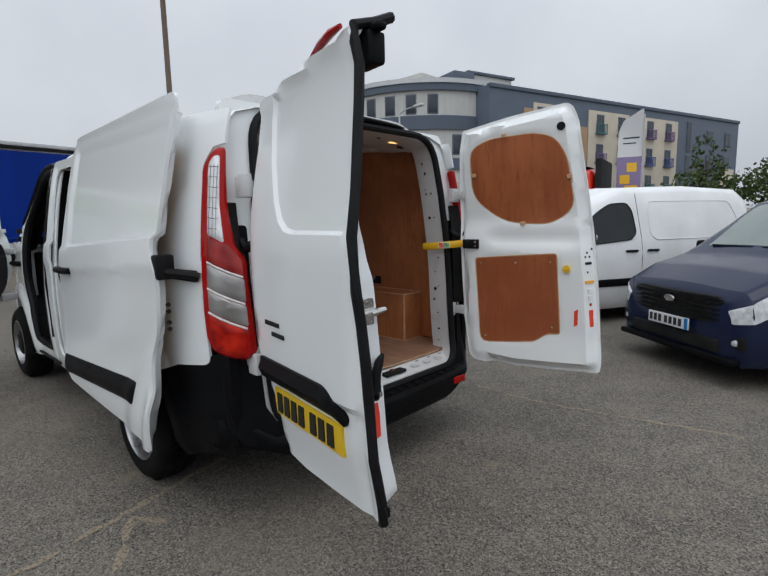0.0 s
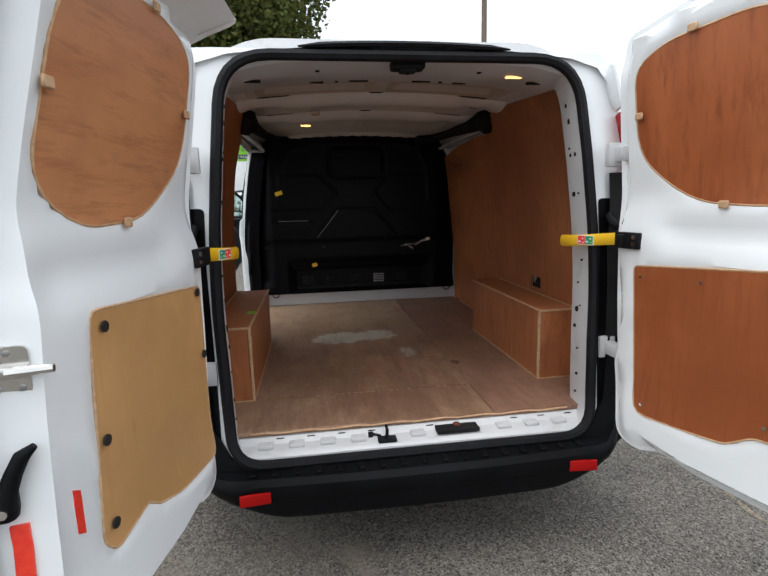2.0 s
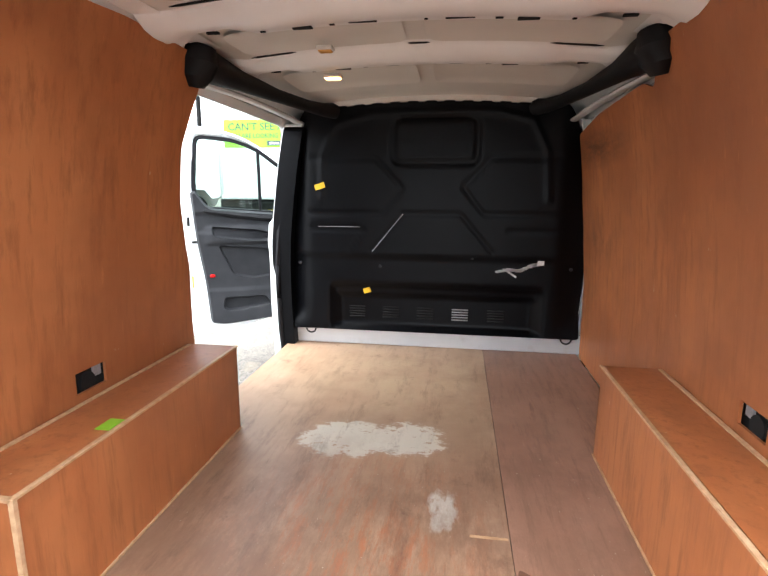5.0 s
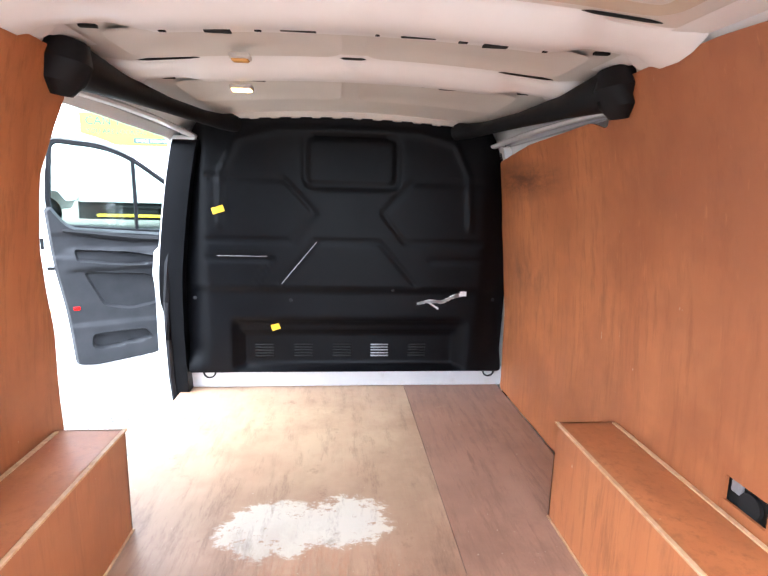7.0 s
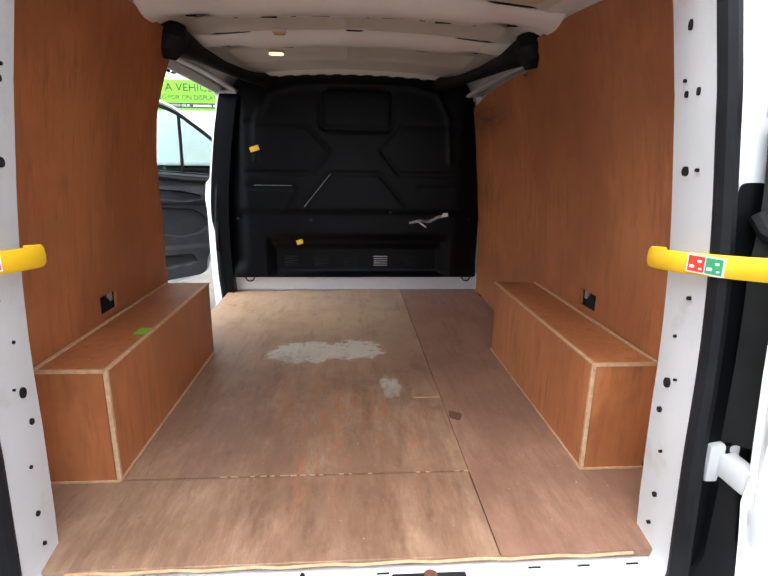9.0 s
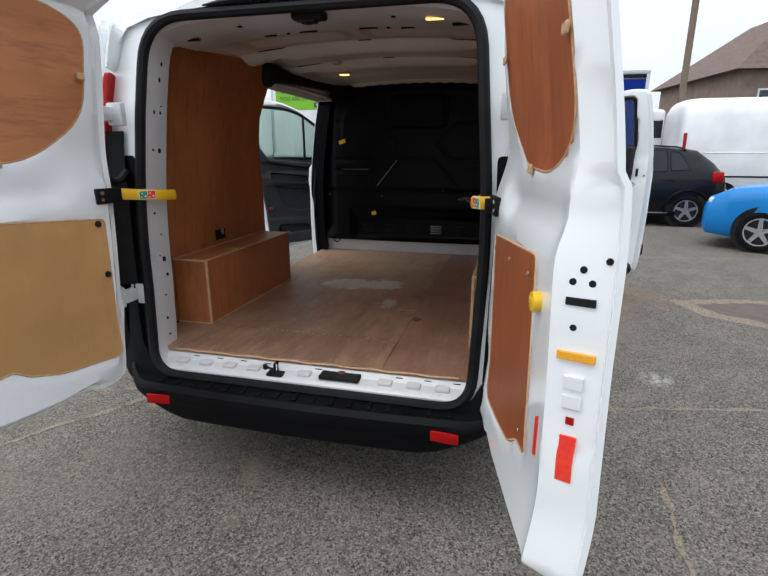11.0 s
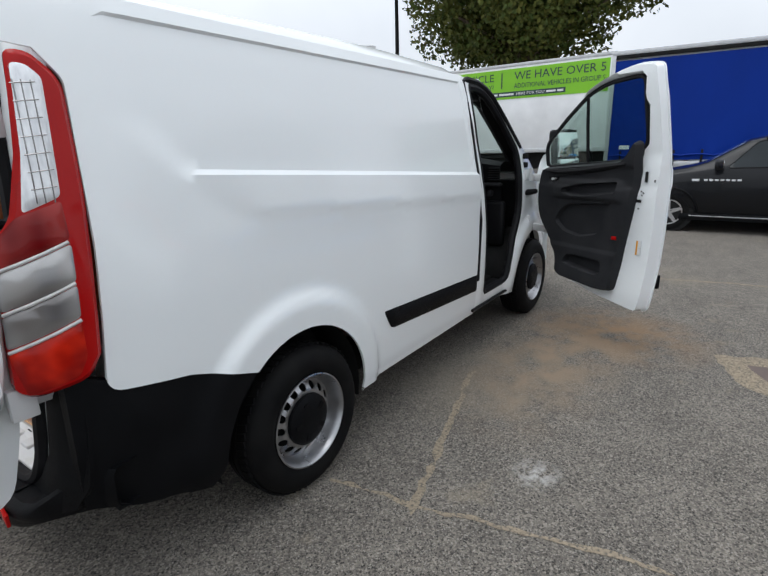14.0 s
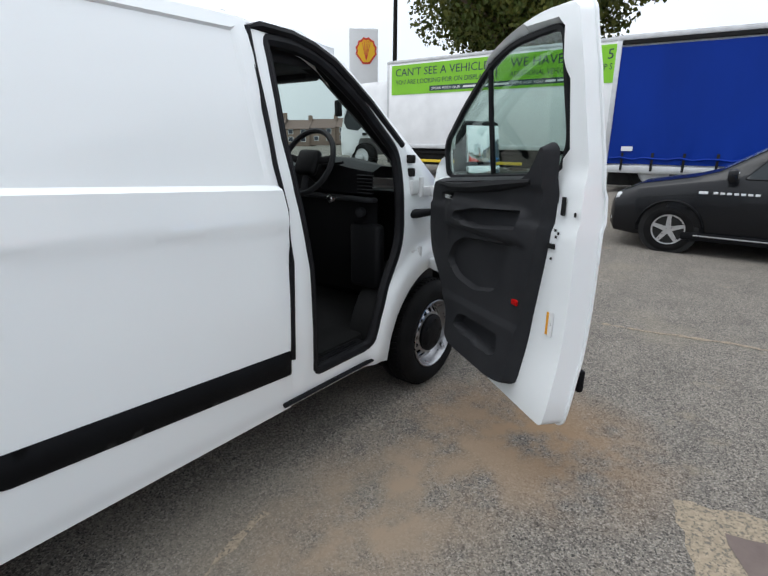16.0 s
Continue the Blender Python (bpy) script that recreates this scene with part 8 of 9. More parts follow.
def navy_extra(ob, side, top):
    van_front(ob, side, top, GREY, True)
    mirrors(ob, 1.30, 1.06, 0.90, BLACK)
    for sg in (-1, 1):
        slab("screen_wiper", ob, (0.95, sg * 0.3 - 0.25, 1.185), (0.98, sg * 0.3 + 0.25, 1.20), RUBBER, "black wiper", 0.004)


def white_extra(ob, side, top):
    van_front(ob, side, top, BLACK, False)
    mirrors(ob, 1.20, 1.06, 0.90, BLACK)
    for sg in (-1, 1):
        for u in (1.98, 2.34):
            slab("door_handle", ob, (u - 0.10, sg * (side(u, 0.95) + 0.010) - 0.012, 0.945), (u + 0.10, sg * (side(u, 0.95) + 0.010) + 0.012, 0.975), BLACK, "black door handle", 0.01)
        slab("rubbing_strip", ob, (1.10, sg * (side(2, 0.5) + 0.006) - 0.01, 0.50), (3.0, sg * (side(2, 0.5) + 0.006) + 0.01, 0.60), BLACK, "black rubbing strip", 0.008)
        for poly in ([(2.16, 0.30), (2.16, 1.72)], [(1.20, 0.30), (1.20, 1.10)]):
            bm = bmesh.new()
            tube(bm, [(u, sg * (side(u, z) + 0.001), z) for u, z in [(poly[0][0], poly[0][1] + (poly[1][1] - poly[0][1]) * k / 10) for k in range(11)]], 0.0035, 5)
            part("door_gap", bm, SOOT, ob, "dark door gap")
        bm = bmesh.new()
        tube(bm, [(u, sg * (side(u, z) + 0.002), z) for u, z in rounded([(2.32, 1.17), (2.42, 1.10), (3.95, 1.10), (4.0, 1.3), (3.85, 1.62), (2.34, 1.62)], 0.1, 4)], 0.008, 5, closed=True, up=(0, 1, 0))
        part("panel_pressing", bm, FLEET_WHITE, ob, "pressed panel edge")
    bm = bmesh.new()
    tube(bm, [(1.50, 0.0, 1.66), (1.66, 0.0, 1.82)], 0.006, 6)
    part("roof_aerial", bm, RUBBER, ob, "short black aerial")


car("parked_navy_van", "dark navy van, nose out, beside the white van", "van", pose(-1.05, 5.12, 0, 0, 0, 53) @ Matrix.Diagonal((0.90, 0.96, 0.93, 1)), SMALL_VAN, NAVY, (0.88, 3.5), 0.325, glass_side=[CAB_PANE], glass_top=[[(0.97, -0.68), (1.60, -0.60), (1.60, 0.60), (0.97, 0.68)]], extra=navy_extra)
WHITE_VAN = [(0.0, 0.28, 0.66, 0.72, 0.66, 0.56), (0.08, 0.20, 0.80, 0.88, 0.80, 0.70), (0.35, 0.19, 0.94, 1.03, 0.87, 0.74), (0.72, 0.19, 1.06, 1.12, 0.90, 0.76), (0.88, 0.19, 1.08, 1.20, 0.905, 0.76), (1.50, 0.19, 1.10, 1.64, 0.905, 0.70), (1.95, 0.19, 1.12, 1.81, 0.905, 0.70), (3.2, 0.19, 1.12, 1.84, 0.905, 0.71), (4.05, 0.20, 1.12, 1.80, 0.90, 0.71), (4.25, 0.26, 1.12, 1.68, 0.88, 0.70), (4.36, 0.36, 1.08, 1.2, 0.84, 0.72)]
WHITE_PANE = [(0.96, 1.06), (1.20, 1.055), (1.98, 1.11), (2.08, 1.20), (2.06, 1.50), (1.98, 1.60), (1.72, 1.585), (1.50, 1.47)]
car("parked_white_van", "small white van with black rubbing strips, parked", "van", pose(-3.75, 5.75, 0, 0, 0, 61.5), WHITE_VAN, FLEET_WHITE, (0.80, 3.5), 0.325, glass_side=[WHITE_PANE], glass_top=[[(0.89, -0.66), (1.46, -0.60), (1.46, 0.60), (0.89, 0.66)]], extra=white_extra)
car("parked_red_pickup", "bright red pickup cab seen behind the white van", "pickup", pose(-5.62, 8.75, 0, 0, 0, 10), [(0.0, 0.4, 0.8, 0.90, 0.75, 0.62), (0.1, 0.35, 0.98, 1.10, 0.88, 0.74), (0.85, 0.35, 1.30, 1.40, 0.95, 0.80), (1.0, 0.35, 1.32, 1.50, 0.96, 0.80), (1.62, 0.35, 1.34, 2.12, 0.96, 0.74), (1.85, 0.35, 1.35, 2.20, 0.96, 0.74), (2.38, 0.35, 1.36, 2.22, 0.96, 0.74), (2.44, 0.35, 1.34, 2.1, 0.95, 0.76), (2.46, 0.5, 0.95, 1.0, 0.95, 0.90), (4.6, 0.5, 0.94, 0.98, 0.95, 0.90)], BRIGHT_RED, (0.75, 3.6), 0.36, glass_side=[[(1.12, 1.38), (2.24, 1.40), (2.22, 2.02), (1.72, 2.02), (1.55, 1.92)]], glass_top=[[(1.02, -0.68), (1.58, -0.62), (1.58, 0.62), (1.02, 0.68)]], extra=lambda ob, side, top: (slab("beacon", ob, (1.78, -0.45, 2.24), (2.0, 0.35, 2.31), PLATE_WHITE, "pale roof beacon", 0.03), slab("roof_bar", ob, (1.8, -0.62, 2.235), (2.35, 0.62, 2.262), BLACK, "black roof bar", 0.01), slab("load_frame", ob, (2.50, -0.9, 0.95), (2.60, 0.1, 2.36), SOOT, "black load frame", 0.03)))
car("parked_blue_car", "bright blue car, nose just in view", "car", pose(-9.5, 6.10, 0, 0, 0, 60), [(0.0, 0.3, 0.62, 0.66, 0.62, 0.55), (0.08, 0.22, 0.72, 0.78, 0.76, 0.68), (0.35, 0.20, 0.84, 0.92, 0.84, 0.72), (1.0, 0.20, 0.94, 1.0, 0.86, 0.74), (1.7, 0.20, 0.98, 1.40, 0.868, 0.62), (2.8, 0.20, 1.0, 1.45, 0.868, 0.60), (3.7, 0.26, 1.0, 1.22, 0.83, 0.62), (4.0, 0.42, 0.80, 0.84, 0.70, 0.62)], SKY_BLUE, (0.8, 3.3), 0.31, glass_side=[[(1.45, 1.0), (2.1, 1.02), (2.1, 1.36), (1.8, 1.34)], [(2.2, 1.02), (3.1, 1.05), (2.9, 1.35), (2.2, 1.37)]], glass_top=[[(1.1, -0.6), (1.6, -0.54), (1.6, 0.54), (1.1, 0.6)]], extra=lambda ob, side, top: [slab("head_lamp", ob, (0.06, sg * 0.62 - 0.13, 0.64), (0.42, sg * 0.62 + 0.13, 0.78), LENS, "clear head lamp", 0.05) for sg in (-1, 1)])

# ---- trucks ----
LIME = material("lime_banner", (0.19, 0.50, 0.015), (0.22, 0.55, 0.02), rough=0.5, scale=2)
SLATE = material("slate_banner", (0.025, 0.05, 0.05), (0.03, 0.06, 0.06), rough=0.5)
CURTAIN = material("blue_truck_curtain", (0.002, 0.024, 0.215), (0.003, 0.031, 0.27), rough=0.55, spec=0.12, scale=1.2, bump=0.05, bump_scale=3, stretch=(1, 1, 0.3))
ALU = material("aluminium_rail", (0.50, 0.51, 0.52), (0.60, 0.61, 0.62), rough=0.4, metal=0.5, scale=8)
HIVIS = material("yellow_guard_rail", (0.72, 0.50, 0.02), rough=0.5)
GZ = 0.55


def truck_cab(parent, y0, y1, x0, x1):
    """Forward-control cab between y0 (front) and y1; the near side faces +x."""
    s = 1 if y1 > y0 else -1
    prof = rounded([(y0 + s * 0.04, GZ + 0.45), (y0, GZ + 1.1), (y0 + s * 0.10, GZ + 1.45), (y0 + s * 0.32, GZ + 2.25), (y0 + s * 0.6, GZ + 2.42), (y1, GZ + 2.45), (y1, GZ + 0.75), (y0 + s * 1.45, GZ + 0.70), (y0 + s * 1.25, GZ + 0.95), (y0 + s * 0.75, GZ + 0.95), (y0 + s * 0.5, GZ + 0.45)], 0.06, 3)
    bm = sheet(prof, lambda u, v, d: (x1 - 0.04 * ease(0.05, 0, d) - 0.05 * ease(GZ + 1.3, GZ + 2.4, v), u, v), (), 0.15, back=lambda u, v, d: (x0, u, v))
    cab = part("cab", bm, FLEET_WHITE, parent, "white forward-control cab")
    pane = rounded([(y0 + s * 0.16, GZ + 1.40), (y0 + s * 0.42, GZ + 2.12), (y0 + s * 1.05, GZ + 2.14), (y0 + s * 1.05, GZ + 1.42), (y0 + s * 0.70, GZ + 1.15), (y0 + s * 0.30, GZ + 1.20)], 0.05, 3)
    bm = sheet(pane, lambda u, v, d: (x1 + 0.006 - 0.05 * ease(GZ + 1.3, GZ + 2.4, v), u, v), (), 0.2, back=lambda u, v, d: (x1 - 0.05 - 0.05 * ease(GZ + 1.3, GZ + 2.4, v), u, v))
    part("cab_window", bm, DARKGLASS, cab, "dark cab window")
    slab("door_handle", cab, (x1 - 0.01, y0 + s * 0.95 - 0.08, GZ + 1.02), (x1 + 0.02, y0 + s * 0.95 + 0.08, GZ + 1.10), SOOT, "black door handle", 0.01)
    bm = bmesh.new()
    box(bm, (x1 + 0.02, y0 + s * 0.10 - 0.10, GZ + 1.55), (x1 + 0.22, y0 + s * 0.10 + 0.05, GZ + 2.0), 0.04, 3)
    part("cab_mirror", bm, BLACK, cab, "black cab mirror")
    return cab


def truck_wheel(parent, x, y):
    bm = bmesh.new()
    lathe(bm, [(0.24, 0.0), (0.28, 0.02), (0.36, 0.02), (0.40, -0.02), (0.41, -0.10), (0.40, -0.24), (0.24, -0.26)], 36, "x", close=True)
    w = part("wheel", bm, TYRE, parent, "truck tyre", pose(x, y, GZ + 0.41))
    bm = bmesh.new()
    lathe(bm, [(0.25, 0.005), (0.24, 0.02), (0.18, -0.05), (0.10, -0.02), (0.09, 0.06), (0.001, 0.07)], 30, "x")
    part("rim", bm, ALU, w, "grey steel rim")


def box_truck():
    ob = thing("box_truck", "white box truck with a lime green sales banner", "truck", pose(-15.4, -0.6, GZ))
    back = pose(15.4, 0.6, -GZ)

    def keep(o):
        o.matrix_basis = back
        return o
    X, Y0, Y1, Z0, Z1 = -14.2, -3.93, 1.84, 1.30, 3.43
    bm = bmesh.new()
    box(bm, (-16.6, Y0, Z0), (X, Y1, Z1), 0.02)
    body = keep(part("box_body", bm, FLEET_WHITE, ob, "white box body"))
    for lo, hi, mat, nm in (((X - 0.03, Y0 - 0.012, Z1 - 0.06), (X + 0.012, Y1, Z1 + 0.015), ALU, "top_rail"), ((X - 0.03, Y0 - 0.012, Z0 - 0.05), (X + 0.012, Y1, Z0 + 0.05), ALU, "bottom_rail"), ((X - 0.05, Y0 - 0.014, Z0), (X + 0.010, Y0 + 0.05, Z1), ALU, "corner_post")):
        slab(nm, body, lo, hi, mat, "grey aluminium rail", 0.008)
    ban = slab("banner", body, (X + 0.002, Y0 + 0.14, 2.60), (X + 0.010, 1.70, 3.32), LIME, "lime green sales banner", 0.0)
    FX = X + 0.012

    def words(text, y0, y1, z, height, mat, nm):
        bm = lettering(bmesh.new(), text, 1.0, Matrix())
        xs = [v.co.x for v in bm.verts]
        zs = [v.co.z for v in bm.verts]
        sx, sz = (y1 - y0) / (max(xs) - min(xs)), height / (max(zs) - min(zs))
        x_min, z_min = min(xs), min(zs)
        for v in bm.verts:
            v.co = Vector((FX + (0.004 if v.co.y < 0 else 0.0), y0 + (v.co.x - x_min) * sx, z + (v.co.z - z_min) * sz))
        part(nm, bm, mat, ban, "banner lettering")
    words("CAN'T SEE A VEHICLE", -3.66, -1.06, 3.05, 0.19, SLATE, "headline")
    words("WE HAVE OVER 5", -0.52, 1.62, 3.05, 0.19, SLATE, "headline")
    words("YOU ARE LOOKING FOR ON DISPLAY?", -3.66, -1.06, 2.85, 0.115, SLATE, "second_line")
    words("ADDITIONAL VEHICLES IN GROUP S", -0.52, 1.62, 2.85, 0.115, SLATE, "second_line")
    slab("bar_mark", ban, (FX, -0.86, 2.86), (FX + 0.004, -0.83, 3.24), SLATE, "dark upright bar", 0.0)
    strip = slab("dark_strip", ban, (FX, -2.62, 2.655), (FX + 0.004, 0.75, 2.775), SLATE, "slate strip with small white words", 0.0)
    FX += 0.005
    words("SPEAK WITH OUR", -2.56, -1.75, 2.683, 0.06, PLATE_WHITE, "small_words")
    words("HERE FOR YOU", -0.45, 0.25, 2.683, 0.06, PLATE_WHITE, "small_words")
    for y0, y1 in ((-1.68, -1.25), (-1.2, -0.95), (-0.9, -0.52), (0.30, 0.52), (0.56, 0.70)):
        slab("word_bar", strip, (FX, y0, 2.69), (FX + 0.003, y1, 2.735), PLATE_WHITE, "unreadable small words", 0.0)
    keep(truck_cab(ob, -5.75, -4.05, -16.4, -14.30))
    bm = bmesh.new()
    box(bm, (-16.2, -4.1, GZ + 0.28), (-14.42, 1.8, Z0 - 0.04), 0.03)
    keep(part("chassis", bm, SOOT, ob, "dark chassis"))
    for y in (-4.95, 0.9):
        truck_wheel(ob, -14.35 + 15.4, y + 0.6)
        ob.children[-1].matrix_basis = pose(-14.35 + 15.4, y + 0.6, 0.41)
    for z in (0.90, 1.12):
        bm = bmesh.new()
        box(bm, (-14.30, -3.6, z), (-14.25, -0.1, z + 0.07), 0.01)
        keep(part("side_guard", bm, HIVIS if z < 1 else SOOT, ob, "yellow side guard rail"))
    bm = bmesh.new()
    box(bm, (-14.7, -3.3, 0.86), (-14.32, -2.2, 1.24), 0.03)
    keep(part("tool_box", bm, SOOT, ob, "dark tool box"))
    ob.matrix_basis = Matrix.Translation((-2.71, 4.645, GZ)) @ Matrix.Diagonal((1.087, 1.087, 1.06, 1)) @ Matrix.Translation((2.71, -4.645, -GZ)) @ ob.matrix_basis


box_truck()


def curtain_truck():
    ob = thing("curtain_truck", "small truck with a bright blue side curtain", "truck", pose(-14.3, 4.0, GZ))
    back = pose(14.3, -4.0, -GZ)

    def keep(o):
        o.matrix_basis = back
        return o
    X, Y0, Y1, Z0, Z1 = -13.2, 1.93, 5.66, 0.98, 3.24
    bm = bmesh.new()
    rows = []
    for i in range(13):
        z = Z0 + 0.10 + (Z1 - 0.17 - Z0 - 0.10) * i / 12
        rows.append([bm.verts.new((X + 0.012 * math.sin(y * 7.0) * (0.3 + 0.7 * ease(1.6, 1.1, z)) + 0.02 * ease(1.5, 1.1, z) * math.sin(y * 17), y, z)) for y in [Y0 + 0.07 + (Y1 - Y0 - 0.14) * k / 60 for k in range(61)]])
    for r0, r1 in zip(rows, rows[1:]):
        for k in range(60):
            bm.faces.new((r0[k], r0[k + 1], r1[k + 1], r1[k]))
    curtain = keep(part("curtain", bm, CURTAIN, ob, "bright blue tensioned side curtain"))
    for k in range(8):
        y = Y0 + 0.3 + 0.47 * k
        slab("buckle_strap", curtain, (X + 0.02, y - 0.02, Z0 - 0.02), (X + 0.032, y + 0.02, Z0 + 0.30), SOOT, "black buckle strap", 0.003)
    bm = bmesh.new()
    tube(bm, [(X + 0.03, Y0 + 0.1 + 0.18 * k, Z0 + 0.20 + 0.02 * math.sin(k * 2.4)) for k in range(21)], 0.02, 6)
    part("curtain_hem", bm, CURTAIN, curtain, "gathered blue hem")
    slab("white_tag", curtain, (X + 0.026, 2.20, Z0 + 0.33), (X + 0.03, 2.38, Z0 + 0.41), PLATE_WHITE, "small white tag", 0.0)
    bm = bmesh.new()
    box(bm, (X - 1.9, Y0 + 0.02, Z0), (X - 0.06, Y1 - 0.02, Z1 - 0.02), 0.02)
    core = keep(part("box_body", bm, FLEET_WHITE, ob, "white rear doors and body"))
    for lo, hi, mat, nm in (((X - 0.05, Y0, Z1 - 0.065), (X + 0.03, Y1, Z1 + 0.02), ALU, "top_rail"), ((X - 0.03, Y0, Z1 - 0.135), (X + 0.022, Y1, Z1 - 0.065), SOOT, "dark_track"), ((X - 0.06, Y0, Z0 - 0.06), (X + 0.02, Y1, Z0 + 0.07), ALU, "bottom_rail"), ((X - 0.06, Y0 - 0.01, Z0), (X + 0.025, Y0 + 0.07, Z1), ALU, "corner_post"), ((X - 0.06, Y1 - 0.07, Z0), (X + 0.025, Y1 + 0.01, Z1), ALU, "corner_post")):
        slab(nm, core, lo, hi, mat, "grey aluminium frame", 0.008)
    for k in range(3):
        x = X - 0.35 - 0.7 * k
        bm = bmesh.new()
        tube(bm, [(x, Y0 - 0.02, Z0 + 0.1), (x, Y0 - 0.02, Z1 - 0.15)], 0.016, 6)
        part("lock_bar", bm, ALU, core, "grey door lock bar")
    bm = bmesh.new()
    box(bm, (-15.0, 5.74, GZ + 0.45), (-13.42, 6.20, 2.42), 0.10, 4)
    cab = keep(part("cab", bm, FLEET_WHITE, ob, "white low cab"))
    slab("cab_window", cab, (-13.45, 5.90, 1.75), (-13.412, 6.12, 2.15), DARKGLASS, "dark cab window", 0.03)
    slab("window_seal", cab, (-13.44, 5.88, 1.73), (-13.416, 6.14, 2.17), RUBBER, "black window seal", 0.03)
    bm = bmesh.new()
    box(bm, (-15.0, 2.0, GZ + 0.12), (-13.5, 5.7, Z0 - 0.05), 0.03)
    keep(part("chassis", bm, SOOT, ob, "dark chassis"))
    for y in (2.75, 5.2):
        truck_wheel(ob, 0, 0)
        ob.children[-1].matrix_basis = pose(-13.35 + 14.3, y - 4.0, 0.41)
    bm = bmesh.new()
    box(bm, (-13.34, 3.5, GZ + 0.25), (-13.30, 5.6, GZ + 0.33), 0.01)
    keep(part("side_guard", bm, ALU, ob, "grey side guard"))
    ob.matrix_basis = pose(-13.7, 1.80, GZ, 0, 0, 6) @ Matrix.Diagonal((1, 1.1, 1.04, 1)) @ Matrix.Translation((13.2, -1.93, -GZ)) @ ob.matrix_basis


curtain_truck()

# high-roofed white van beyond the dark hatchback
def high_roof_van():
    ob = thing("high_roof_van", "white high-roof van parked beyond the dark hatchback", "van", pose(-13.95, 9.14, 0.12))
    side = [(0.28, 0.86), (0.40, 0.95), (0.85, 0.99), (1.25, 0.98), (1.75, 0.93), (2.10, 0.88), (2.32, 0.81), (2.44, 0.70), (2.51, 0.52), (2.54, 0.26), (2.55, 0.0)]
    ring = [(w, z) for z, w in side] + [(-w, z) for z, w in reversed(side[:-1])]
    bm = bmesh.new()
    rows = []
    for y, wide, high in ((-2.66, 0.78, 0.84), (-2.64, 0.88, 0.92), (-2.58, 0.95, 0.965), (-2.45, 0.985, 0.99), (-2.2, 1.0, 1.0), (0.0, 1.0, 1.0), (1.6, 1.0, 1.0), (2.0, 0.97, 0.93), (2.4, 0.92, 0.64), (2.9, 0.80, 0.46)):
        rows.append([bm.verts.new((w * wide, y, z if z < 1.0 and high > 0.7 else 0.28 + (z - 0.28) * high)) for w, z in ring])
    for r0, r1 in zip(rows, rows[1:]):
        for k in range(len(ring) - 1):
            bm.faces.new((r0[k], r0[k + 1], r1[k + 1], r1[k]))
    bm.faces.new(rows[0])
    bm.faces.new(rows[-1])
    part("body", bm, FLEET_WHITE, ob, "smooth white body with a rounded roof", angle=50)
    for z, t in ((1.32, 0.012), (0.80, 0.020)):
        bm = bmesh.new()
        tube(bm, [(table(z, side), y, z) for y in (-2.3, 0.0, 1.6)], t, 6)
        part("side_moulding", bm, FLEET_WHITE if z > 1 else BLACK, ob, "raised moulding along the side")
    bm = bmesh.new()
    tube(bm, [(0.90, -2.60, 0.95), (0.92, -2.59, 1.3), (0.88, -2.585, 1.75)], 0.035, 8)
    part("tail_light", bm, RED, ob, "slim red tail light")
    for y in (-1.7, 1.7):
        bm = bmesh.new()
        lathe(bm, [(0.20, 0.0), (0.22, 0.02), (0.33, 0.02), (0.345, -0.02), (0.345, -0.18), (0.2, -0.2)], 28, "x", close=True)
        part("wheel", bm, TYRE, ob, "black tyre", pose(0.96, y, 0.345))


high_roof_van()


# ---- trees and hedges ----
BARK = material("grey_brown_bark", (0.07, 0.05, 0.035), (0.13, 0.10, 0.07), rough=0.9, scale=14, stretch=(1, 1, 0.25), bump=0.6, bump_scale=40)


def leaf_material(name, a, b, c):
    m = material(name, a, b, rough=0.6, scale=0.7, spec=0.25)
    n, l = m.node_tree.nodes, m.node_tree.links
    p = n["Principled BSDF"]
    g, ramp, mx = n.new("ShaderNodeNewGeometry"), n.new("ShaderNodeValToRGB"), n.new("ShaderNodeMix")
    mx.data_type, mx.blend_type = "RGBA", "MIX"
    mx.inputs["Factor"].default_value = 0.6
    ramp.color_ramp.elements[0].color, ramp.color_ramp.elements[1].color = (*a, 1), (*c, 1)
    l.new(g.outputs["Random Per Island"], ramp.inputs["Fac"])
    old = p.inputs["Base Color"].links[0].from_socket
    l.new(old, mx.inputs["A"])
    l.new(ramp.outputs["Color"], mx.inputs["B"])
    l.new(mx.outputs["Result"], p.inputs["Base Color"])
    return m


LEAF = leaf_material("autumn_green_leaves", (0.042, 0.070, 0.013), (0.080, 0.115, 0.022), (0.14, 0.12, 0.020))
LEAF_DARK = leaf_material("dark_green_leaves", (0.028, 0.055, 0.016), (0.055, 0.092, 0.026), (0.10, 0.13, 0.03))


